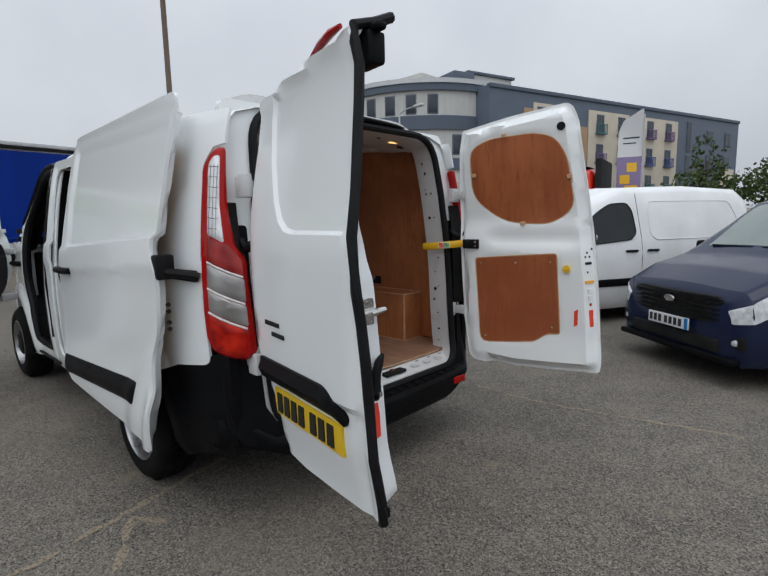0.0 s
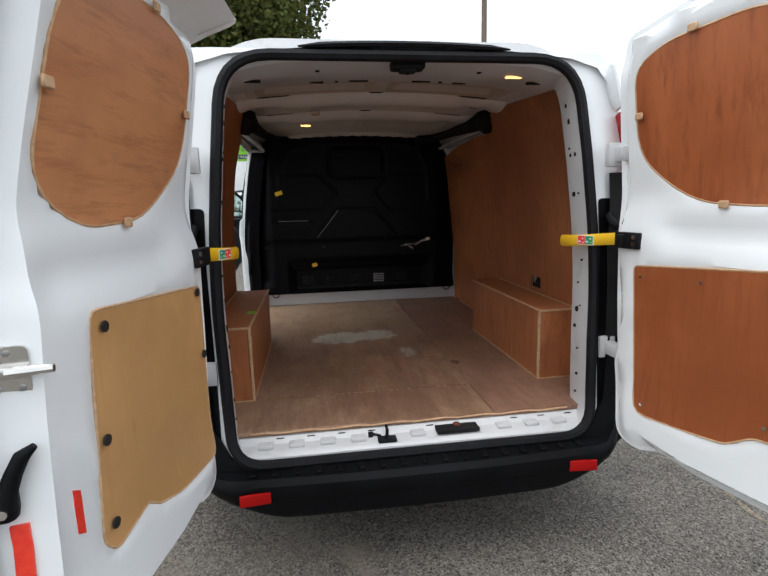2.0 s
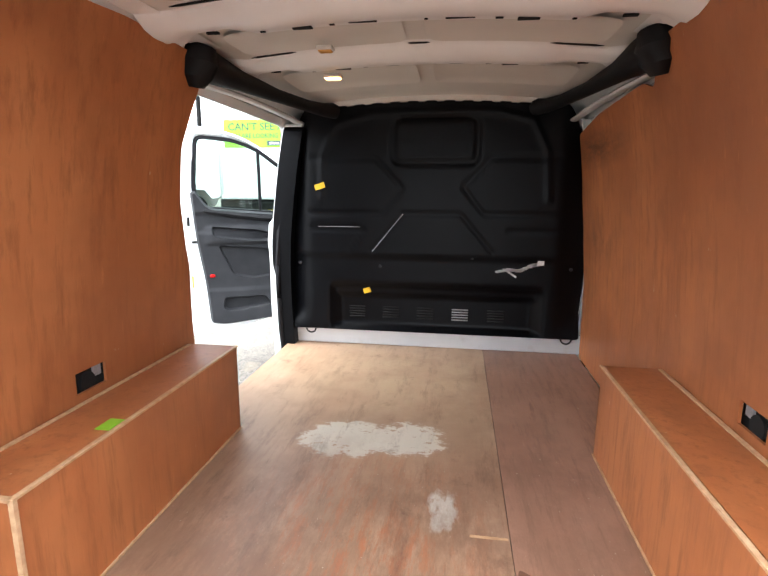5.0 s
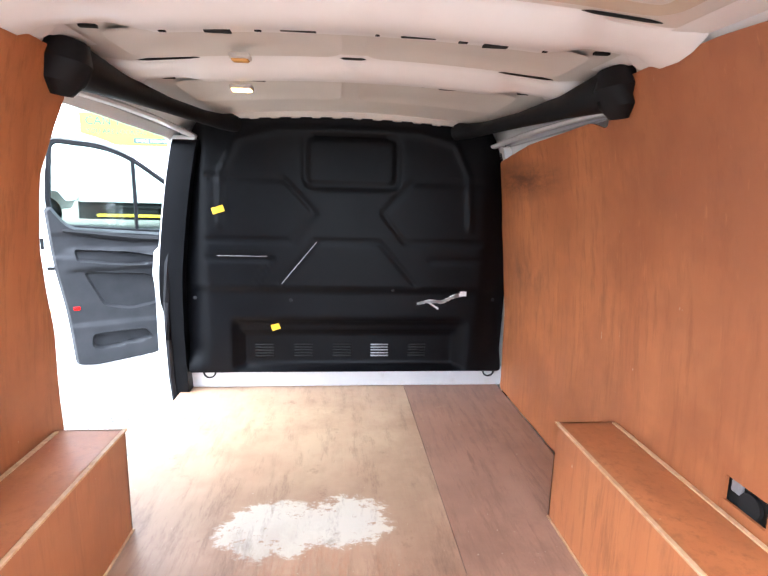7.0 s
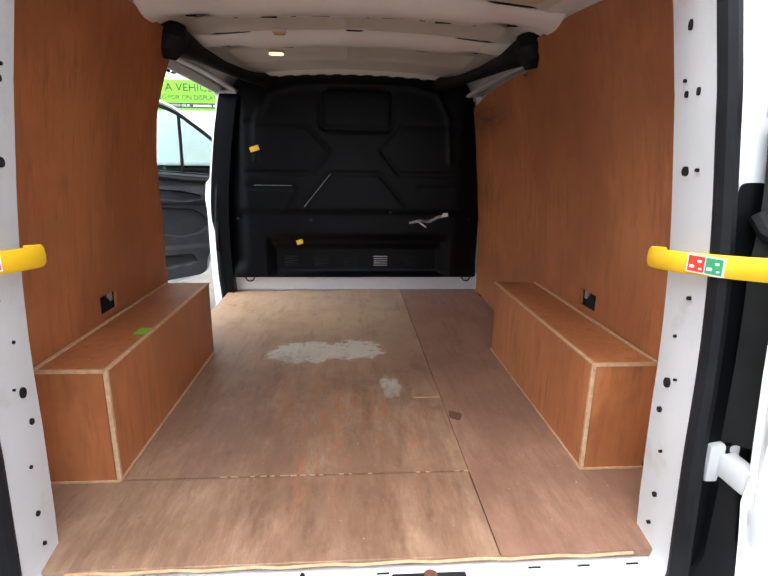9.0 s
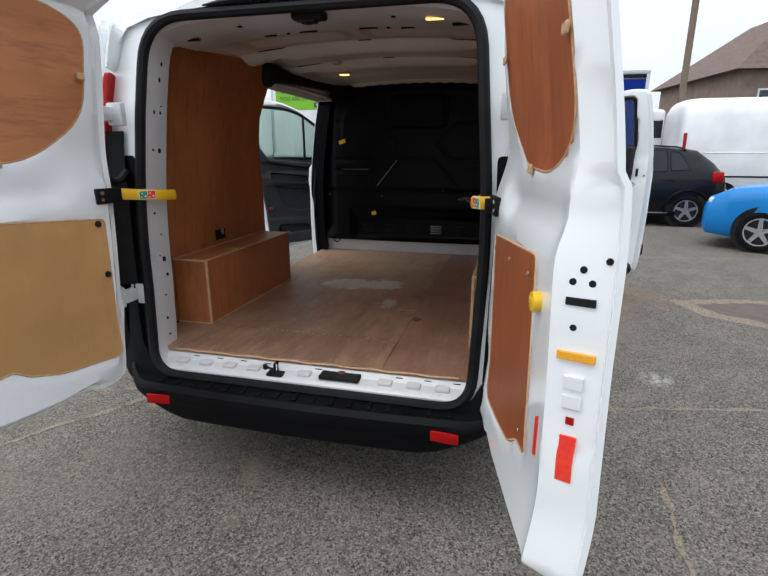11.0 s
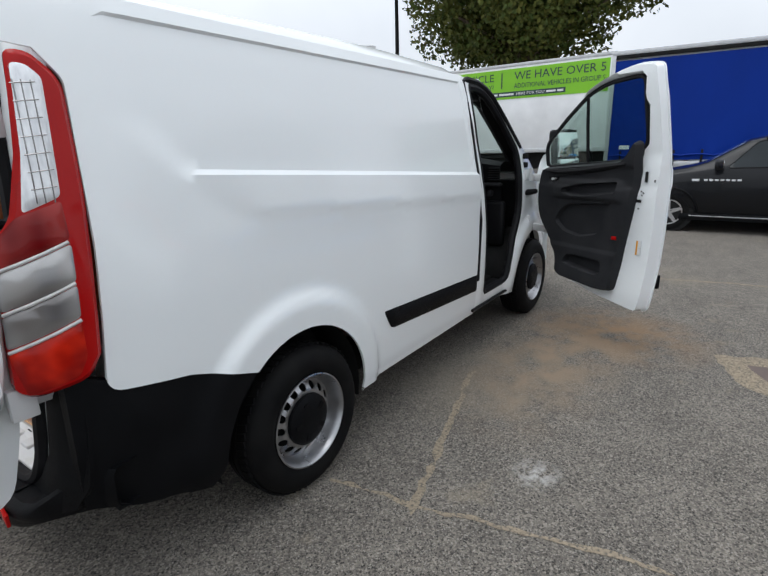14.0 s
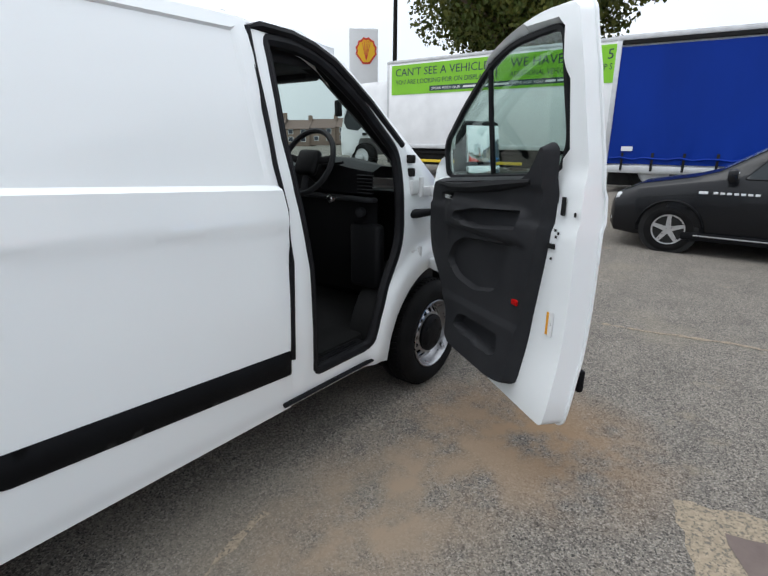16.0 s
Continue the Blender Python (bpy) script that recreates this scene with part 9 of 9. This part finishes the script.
def leaves(clumps, size, per, seed):
    """Many small folded leaves scattered through clumps (centre, radius)."""
    rng = np.random.default_rng(seed)
    V, F = [], []
    for (cx, cy, cz), r in clumps:
        n = int(per * r * r)
        d = rng.normal(size=(n, 3))
        d /= np.linalg.norm(d, axis=1)[:, None]
        p = np.array((cx, cy, cz)) + d * (r * rng.uniform(0.35, 1.0, n) ** 0.6)[:, None] * np.array((1, 1, 0.8))
        a, b = rng.normal(size=(n, 3)), rng.normal(size=(n, 3))
        a /= np.linalg.norm(a, axis=1)[:, None]
        b -= a * (a * b).sum(1)[:, None]
        b /= np.linalg.norm(b, axis=1)[:, None]
        s = size * rng.uniform(0.6, 1.3, n)[:, None]
        k = len(V)
        q = np.stack([p - a * s * 0.6, p + b * s * 0.42 + np.cross(a, b) * s * 0.12, p + a * s * 0.6, p - b * s * 0.42 + np.cross(a, b) * s * 0.12], 1).reshape(-1, 3)
        V += q.tolist()
        F += [(k + 4 * i, k + 4 * i + 1, k + 4 * i + 2, k + 4 * i + 3) for i in range(n)]
    return V, F


def tree(label, place, trunk, crown_z, spread, high, n, size, per, seed, mat):
    rng = random.Random(seed)
    ob = thing("tree", label, "tree", pose(*place))
    bm = bmesh.new()
    tube(bm, [(0, 0, -0.1), (0.05, 0.02, trunk * 0.4), (0.02, 0.08, trunk), (0.0, 0.1, crown_z)], [0.05 * spread + 0.08, 0.04 * spread + 0.07, 0.035 * spread + 0.05, 0.04], 10)
    clumps = []
    for k in range(n):
        a = rng.uniform(0, 2 * math.pi)
        t = rng.uniform(-1, 1)
        rr = spread * math.sqrt(max(0.05, 1 - t * t)) * rng.uniform(0.45, 1.0)
        c = (rr * math.cos(a), rr * math.sin(a), crown_z + high * t * rng.uniform(0.75, 1.0))
        clumps.append((c, spread * rng.uniform(0.16, 0.30)))
        if k % 3 == 0:
            tube(bm, [(0, 0.05, trunk * rng.uniform(0.6, 1.0)), (c[0] * 0.5, c[1] * 0.5, (c[2] + trunk) / 2 + 0.2), c], [0.03 * spread, 0.018 * spread, 0.01], 6)
    part("trunk", bm, BARK, ob, "grey-brown trunk and limbs")
    V, F = leaves(clumps, size, per, seed)
    me = bpy.data.meshes.new("crown")
    me.from_pydata(V, [], F)
    me.materials.append(mat)
    crown = new("crown", me)
    crown.parent = ob
    crown["label"] = "crown of small green and yellowing leaves"
    return ob


tree("broad tree with green leaves turning yellow", (-19.6, -2.45, GZ), 3.6, 7.3, 4.6, 3.6, 205, 0.145, 330, 11, LEAF)
tree("small tree in front of the hotel", (-14.5, 27.0, 0), 1.8, 4.4, 1.7, 1.9, 50, 0.22, 240, 12, LEAF_DARK)
tree("thin young tree by the hotel", (-8.2, 44.0, 0), 3.0, 5.4, 1.6, 1.8, 26, 0.22, 130, 13, LEAF_DARK)
tree("tree beyond the fuel station", (-12.6, -22.5, 0), 2.5, 5.6, 2.2, 1.9, 46, 0.24, 200, 14, LEAF_DARK)


def hedge(name, label, clumps, seed, mat, size=0.22, per=150):
    V, F = leaves(clumps, size, per, seed)
    me = bpy.data.meshes.new(name)
    me.from_pydata(V, [], F)
    me.materials.append(mat)
    tagged(new(name, me), label, "hedge", kind="stuff")


rng = random.Random(31)
hedge("hedge", "dark green shrubs along the yard's edge", [((-8.8 + 0.62 * k, 36.5 + rng.uniform(-1, 1), 2.4 + rng.uniform(0, 1.4) + 1.6 * ease(12, 20, k)), rng.uniform(0.9, 1.5)) for k in range(26)], 31, LEAF_DARK)
bm = bmesh.new()
box(bm, (-12.0, 35.0, 0.0), (12.0, 35.25, 1.75), 0.02)
solid("yard_wall", bm, material("pale_yard_wall", (0.42, 0.40, 0.37), (0.50, 0.48, 0.44), rough=0.85, scale=3), "long pale wall at the yard's edge", "wall", kind="structure")

# ---- hotel and curved building ----
SLATE_WALL = material("blue_grey_cladding", (0.085, 0.11, 0.15), (0.10, 0.13, 0.17), rough=0.6, scale=0.6)
CREAM_WALL = material("cream_render", (0.52, 0.46, 0.37), (0.58, 0.52, 0.42), rough=0.8, scale=0.8)
BRICK_WALL = material("buff_brickwork", (0.34, 0.22, 0.125), (0.42, 0.28, 0.17), rough=0.85, scale=5)
PANEL_WALL = material("white_profiled_cladding", (0.52, 0.52, 0.50), (0.60, 0.60, 0.57), rough=0.6, scale=6, stretch=(1, 1, 0.05))
PANE = material("dark_window_pane", (0.03, 0.035, 0.05), (0.06, 0.07, 0.09), rough=0.1, scale=0.5, rough_var=0.04)
RAILS = [material("balcony_" + n, c, rough=0.5) for n, c in (("blue", (0.06, 0.09, 0.26)), ("teal", (0.05, 0.16, 0.18)), ("violet", (0.14, 0.09, 0.22)))]


def hotel():
    ob = thing("hotel", "four-storey hotel with cream panels and coloured balcony rails", "building", pose(-26.2, 31.8, 0, 0, 0, 73.0))
    TOP = 13.7
    A, D = Vector((-19.9, 52.3)), Vector((0.2924, 0.9563))
    O = Vector((-26.2, 31.8))

    def along(deg):
        """Distance along the front at which a bearing from the yard meets it."""
        e, w = Vector((0.1, 0.1)), Vector((math.cos(radians(deg)), math.sin(radians(deg))))
        den = D.x * w.y - D.y * w.x
        k = ((e - O).x * w.y - (e - O).y * w.x) / den
        return k
    bm = bmesh.new()
    u0, u1 = along(121.5), along(98.4)
    box(bm, (u0, 0.0, 0.0), (u1, 14.0, TOP), 0.03)
    wall = part("wall", bm, SLATE_WALL, ob, "blue-grey cladding")
    slab("parapet", ob, (u0, -0.12, TOP - 0.25), (u1 + 0.1, 0.4, TOP + 0.12), SLATE_WALL, "grey parapet", 0.03)
    zs = (10.35, 7.3, 4.25, 1.2)

    def panel(a, b, mat, z1, z0=0.0, nm="render_panel", proud=0.10):
        slab(nm, wall, (along(a), -proud, z0), (along(b), 0.05, z1), mat, "", 0.02)

    def window(deg, z, w=1.15, h=1.9, rail=None, proud=0.10):
        u = along(deg)
        fr = slab("window", ob, (u - w / 2, -proud - 0.05, z), (u + w / 2, 0.0, z + h), SLATE_WALL, "framed window", 0.02)
        slab("pane", fr, (u - w / 2 + 0.09, -proud - 0.065, z + 0.08), (u + w * 0.05, -proud - 0.03, z + h - 0.08), PANE, "dark pane", 0.0)
        slab("pane", fr, (u + w * 0.12, -proud - 0.065, z + 0.08), (u + w / 2 - 0.09, -proud - 0.03, z + h - 0.08), PANE, "dark pane", 0.0)
        if rail is not None:
            for k in range(7):
                x = u - w * 0.62 + w * 1.24 * k / 6
                slab("rail_bar", fr, (x - 0.03, -proud - 0.36, z - 0.05), (x + 0.03, -proud - 0.30, z + 0.85), RAILS[rail], "coloured rail bar", 0.0)
            slab("rail_deck", fr, (u - w * 0.66, -proud - 0.38, z - 0.15), (u + w * 0.66, -proud, z - 0.03), RAILS[rail], "coloured balcony deck", 0.0)
            slab("rail_top", fr, (u - w * 0.66, -proud - 0.38, z + 0.82), (u + w * 0.66, -proud - 0.29, z + 0.90), RAILS[rail], "coloured hand rail", 0.0)
    panel(117.9, 117.0, BRICK_WALL, 12.0)
    panel(116.9, 113.2, CREAM_WALL, 12.6)
    panel(113.1, 111.5, BRICK_WALL, 10.8)
    panel(111.4, 107.6, CREAM_WALL, 12.6)
    panel(107.5, 106.5, BRICK_WALL, 9.0)
    panel(106.4, 103.3, CREAM_WALL, 12.6)
    panel(99.6, 98.6, CREAM_WALL, 7.4, 4.6)
    panel(99.6, 98.6, BRICK_WALL, 4.5)
    for j, z in enumerate(zs):
        for k, deg in enumerate((116.1, 114.0, 110.3, 108.3, 105.7, 104.1)):
            window(deg, z, rail=(j + k // 2) % 3)
        for deg in (100.6, 99.2):
            window(deg, z, 1.3, 1.7, proud=0.02)
    for z in (9.2, 5.2):
        window(102.3, z, 0.9, 3.6, proud=0.02)
    slab("plant_room", ob, (along(121.4), 3.0, TOP), (along(116.8), 11.0, TOP + 1.7), PANEL_WALL, "white ribbed plant room", 0.05)
    slab("plant_roof", ob, (along(121.6), 2.8, TOP + 1.7), (along(116.6), 11.2, TOP + 1.95), SLATE_WALL, "grey plant room roof", 0.03)
    slab("stair_head", ob, (along(123.4), 2.4, TOP), (along(121.2), 8.0, TOP + 1.6), SLATE_WALL, "grey stair head", 0.05)
    ob.matrix_basis = ob.matrix_basis @ Matrix.Diagonal((1, 1, 0.955, 1))


hotel()


def curved_building():
    ob = thing("curved_building", "curved white and slate building with band windows", "building", pose(-34.4, 42.6, 0))
    R = 9.2
    a0, a1, n = -150, 60, 84

    def band(name, z0, z1, r, mat, lab, thick=0.6):
        bm = bmesh.new()
        rows = []
        for rr, z in ((r, z0), (r, z1), (r - thick, z1), (r - thick, z0)):
            rows.append([bm.verts.new((rr * math.cos(radians(a0 + (a1 - a0) * k / n)), rr * math.sin(radians(a0 + (a1 - a0) * k / n)), z)) for k in range(n + 1)])
        for i in range(4):
            r0, r1 = rows[i], rows[(i + 1) % 4]
            for k in range(n):
                bm.faces.new((r0[k], r0[k + 1], r1[k + 1], r1[k]))
        return part(name, bm, mat, ob, lab)
    band("coping", 13.35, 13.75, R + 0.35, ALU, "pale coping")
    band("fascia", 12.75, 13.35, R + 0.25, SLATE_WALL, "slate fascia", 1.2)
    wall = band("upper_wall", 10.6, 12.75, R, PANEL_WALL, "white ribbed cladding", 9.0)
    band("mid_band", 9.4, 10.6, R + 0.2, SLATE_WALL, "slate band", 1.0)
    low = band("lower_wall", 6.9, 9.4, R, PANEL_WALL, "white cladding", 9.0)
    band("low_band", 5.9, 6.9, R + 0.2, SLATE_WALL, "slate band", 1.0)
    band("base_wall", 0.0, 5.9, R, PANEL_WALL, "white base wall", 9.0)
    for z0, z1, host, degs in ((10.75, 12.45, wall, (-128, -116, -104, -92, -80, -68, -56, -44)), (7.2, 9.0, low, (-120, -98, -76, -60, -30))):
        for d in degs:
            bm = bmesh.new()
            box(bm, (R - 0.1, -0.48, z0), (R + 0.05, 0.48, z1), 0.02)
            w = part("window", bm, SLATE_WALL, ob, "tall framed window", pose(0, 0, 0, 0, 0, d))
            bm = bmesh.new()
            box(bm, (R, -0.38, z0 + 0.1), (R + 0.07, 0.38, z1 - 0.1), 0.01)
            part("pane", bm, PANE, w, "dark pane")
    bm = bmesh.new()
    box(bm, (-5.0, -4.0, 13.6), (3.5, 5.0, 15.4), 0.1)
    part("roof_plant", bm, PANEL_WALL, ob, "white ribbed roof housing")


curved_building()

# ---- fuel station sign, houses, posts, banner ----
SHELL_RED = material("sign_red", (0.62, 0.03, 0.02), rough=0.4)
SHELL_YELLOW = material("sign_yellow", (0.85, 0.48, 0.01), rough=0.4)
SIGN_WHITE = material("sign_white", (0.66, 0.67, 0.68), (0.72, 0.73, 0.74), rough=0.4, scale=1)


def totem():
    ob = thing("fuel_sign", "tall white fuel sign with a red and yellow fan emblem", "sign", pose(-22.3, -11.5, 0, 0, 0, 40.5))
    bm = bmesh.new()
    box(bm, (-0.28, -0.66, 0.0), (0.22, 0.66, 6.35), 0.06, 3)
    part("sign_body", bm, SIGN_WHITE, ob, "white sign body")
    fan = [(0.0, -0.42)] + [(0.47 * math.cos(radians(a)) * (1.06 if i % 2 else 0.95), 0.05 + 0.50 * math.sin(radians(a)) * (1.06 if i % 2 else 0.95)) for i, a in enumerate(range(-30, 215, 15))]
    fan = [(-0.16, -0.46), (0.16, -0.46)] + fan[1:]
    bm = sheet(fan, lambda u, v, d: (0.235, u + 0.12, 5.35 + v * 1.1), (), 0.2, back=lambda u, v, d: (0.20, u + 0.12, 5.35 + v * 1.1))
    em = part("emblem", bm, SHELL_RED, ob, "red fan-shaped emblem")
    bm = sheet([(u * 0.84, v * 0.84) for u, v in fan], lambda u, v, d: (0.250, u + 0.12, 5.35 + v * 1.1), (), 0.2, back=lambda u, v, d: (0.23, u + 0.12, 5.35 + v * 1.1))
    part("emblem_field", bm, SHELL_YELLOW, em, "yellow fan")
    for a in (60, 75, 90, 105, 120):
        bm = bmesh.new()
        tube(bm, [(0.255, 0.12, 5.0), (0.255, 0.12 + 0.38 * math.cos(radians(a)), 5.40 + 0.42 * math.sin(radians(a)))], 0.012, 5)
        part("emblem_rib", bm, SHELL_RED, em)
    lit = glow("red_price_digits", (1.0, 0.05, 0.03), 2.0)
    for k in range(3):
        bm = bmesh.new()
        box(bm, (0.21, -0.45, 2.75 - 0.55 * k), (0.235, 0.55, 3.15 - 0.55 * k), 0.02)
        board = part("price_board", bm, SOOT, ob, "dark price board")
        for j in range(4):
            bm = bmesh.new()
            box(bm, (0.232, -0.10 + 0.16 * j, 2.81 - 0.55 * k), (0.242, 0.0 + 0.16 * j, 3.09 - 0.55 * k), 0.01)
            part("price_digit", bm, lit, board, "red lit digit block")


totem()
bm = bmesh.new()
box(bm, (-4.0, -2.5, 4.3), (4.0, 2.5, 5.2), 0.05)
canopy = solid("fuel_canopy", bm, SIGN_WHITE, "white fuel station canopy in the distance", "canopy", m=pose(-15.6, -19.5, 0))
for x in (-3, 3):
    bm = bmesh.new()
    box(bm, (x - 0.2, -0.2, 0), (x + 0.2, 0.2, 4.4), 0.03)
    part("canopy_post", bm, SIGN_WHITE, canopy)
bm = bmesh.new()
box(bm, (-0.6, 2.5, 4.35), (0.6, 2.56, 5.15), 0.1)
part("emblem", bm, SHELL_YELLOW, canopy, "yellow emblem")


def houses():
    tiles = material("brown_roof_tiles", (0.12, 0.082, 0.068), (0.18, 0.125, 0.105), rough=0.85, scale=3)
    walls = material("terrace_brick", (0.20, 0.14, 0.11), (0.27, 0.20, 0.16), rough=0.9, scale=2)
    pale = material("terrace_render", (0.45, 0.42, 0.37), (0.52, 0.49, 0.44), rough=0.9, scale=1)
    for k in range(14):
        ob = thing("terraced_house", "small terraced house with a tiled roof far off", "house", pose(-58 - 3.5 * k, -132 + 4.95 * k, 0.25 * (k % 3), 0, 0, 30), group="terrace in the distance")
        slab("wall", ob, (-3, -3, 0), (3, 3, 4.0), walls if k % 4 else pale, "", 0.02)
        bm = bmesh.new()
        sec = [(-3.3, 3.9), (0, 6.0), (3.3, 3.9)]
        r0 = [bm.verts.new((x, -3.0, z)) for x, z in sec]
        r1 = [bm.verts.new((x, 3.0, z)) for x, z in sec]
        for i in range(2):
            bm.faces.new((r0[i], r0[i + 1], r1[i + 1], r1[i]))
        bm.faces.new(r0)
        bm.faces.new(r1[::-1])
        bm.faces.new((r0[0], r1[0], r1[2], r0[2]))
        part("roof", bm, tiles, ob, "brown tiled roof")
        slab("chimney", ob, (-0.5, 2.2, 5.0), (0.5, 3.0, 7.0), walls, "brick chimney", 0.02)
        for z in (1.0, 2.7):
            for s in (-1.5, 1.5):
                w = slab("window", ob, (2.98, s - 0.6, z), (3.04, s + 0.6, z + 1.1), SIGN_WHITE, "white framed window", 0.01)
                slab("pane", w, (3.03, s - 0.5, z + 0.1), (3.06, s + 0.5, z + 1.0), PANE, "dark pane", 0.0)
    ob = thing("brick_house", "brick house with a brown tiled roof beyond the trucks", "house", pose(-40, 18.2, 0, 0, 0, 10))
    slab("wall", ob, (-5, -4, 0), (5, 4, 6.0), walls, "", 0.03)
    bm = bmesh.new()
    base = [bm.verts.new(p) for p in ((-5.5, -4.6, 6.0), (5.5, -4.6, 6.0), (5.5, 4.6, 6.0), (-5.5, 4.6, 6.0))]
    top = [bm.verts.new(p) for p in ((-2.0, 0, 9.6), (2.0, 0, 9.6))]
    bm.faces.new((base[0], base[1], top[1], top[0]))
    bm.faces.new((base[1], base[2], top[1]))
    bm.faces.new((base[2], base[3], top[0], top[1]))
    bm.faces.new((base[3], base[0], top[0]))
    bm.faces.new(base[::-1])
    part("roof", bm, tiles, ob, "brown tiled roof", angle=20)
    for s in (-2.2, 1.6):
        w = slab("window", ob, (4.98, s - 0.8, 3.6), (5.05, s + 0.8, 5.0), SIGN_WHITE, "white window frame", 0.01)
        slab("pane", w, (5.04, s - 0.7, 3.7), (5.07, s + 0.7, 4.9), PANE, "dark pane", 0.0)


houses()


def post(label, place, high, r0, r1, mat, head=True):
    ob = thing("street_lamp", label, "street lamp", pose(*place))
    bm = bmesh.new()
    lathe(bm, [(r0 * 1.3, -0.05), (r0 * 1.3, 1.0), (r0, 1.1), (r1, high)], 16, "z")
    part("pole", bm, mat, ob)
    if head:
        bm = bmesh.new()
        tube(bm, [(0, 0, high), (0.5, 0, high + 0.2), (1.3, 0, high + 0.25)], [r1, r1 * 0.8, r1 * 0.6], 8)
        part("arm", bm, mat, ob)
        bm = bmesh.new()
        box(bm, (1.2, -0.14, high + 0.17), (1.9, 0.14, high + 0.33), 0.05, 3)
        part("lamp_head", bm, ALU, ob, "grey lamp head")


WOOD_POLE = material("brown_timber_pole", (0.15, 0.105, 0.075), (0.20, 0.15, 0.11), rough=0.9, scale=6, stretch=(1, 1, 0.1))
post("tall slim brown pole behind the trucks", (-15.2, 6.94, GZ), 10.5, 0.085, 0.07, WOOD_POLE, False)
post("dark street lamp beside the big tree", (-19.2, -7.4, 0.2), 8.5, 0.10, 0.06, SOOT)
post("slim street lamp near the curved building", (-21.0, 24.0, 0), 8.0, 0.08, 0.05, ALU)


def flag_banner():
    ob = thing("flag_banner", "tall white and purple advertising flag", "banner", pose(-5.6, 18.2, 0.45, 0, 0, 17))
    bm = bmesh.new()
    tube(bm, [(0.42, 0, -0.45), (0.42, 0, 4.3)], 0.025, 8)
    part("pole", bm, ALU, ob)
    out = rounded([(-0.38, 1.6), (0.40, 1.6), (0.40, 4.5), (-0.20, 4.15), (-0.34, 3.8)], 0.06, 3)
    bm = sheet(out, lambda u, v, d: (u, 0.05 * math.sin(v * 2.2 + u), v), (), 0.12, back=lambda u, v, d: (u, 0.05 * math.sin(v * 2.2 + u) + 0.004, v))
    cloth = part("flag_cloth", bm, SIGN_WHITE, ob, "pale flag cloth")
    for z0, z1, u0, u1, mat in ((1.62, 2.95, -0.36, 0.39, material("flag_violet", (0.26, 0.20, 0.36), rough=0.7)), (2.45, 2.75, -0.05, 0.25, SHELL_YELLOW), (2.05, 2.35, -0.25, 0.05, SHELL_YELLOW), (1.75, 2.0, -0.1, 0.30, SHELL_YELLOW), (3.55, 3.60, -0.2, 0.3, SLATE), (3.38, 3.42, -0.2, 0.2, SLATE)):
        bm = sheet([(u0, z0), (u1, z0), (u1, z1), (u0, z1)], lambda u, v, d: (u, 0.05 * math.sin(v * 2.2 + u) - (0.004 if mat is not SHELL_YELLOW else 0.008), v), (), 0.12, back=lambda u, v, d: (u, 0.05 * math.sin(v * 2.2 + u) - 0.001, v))
        part("flag_print", bm, mat, cloth)


flag_banner()
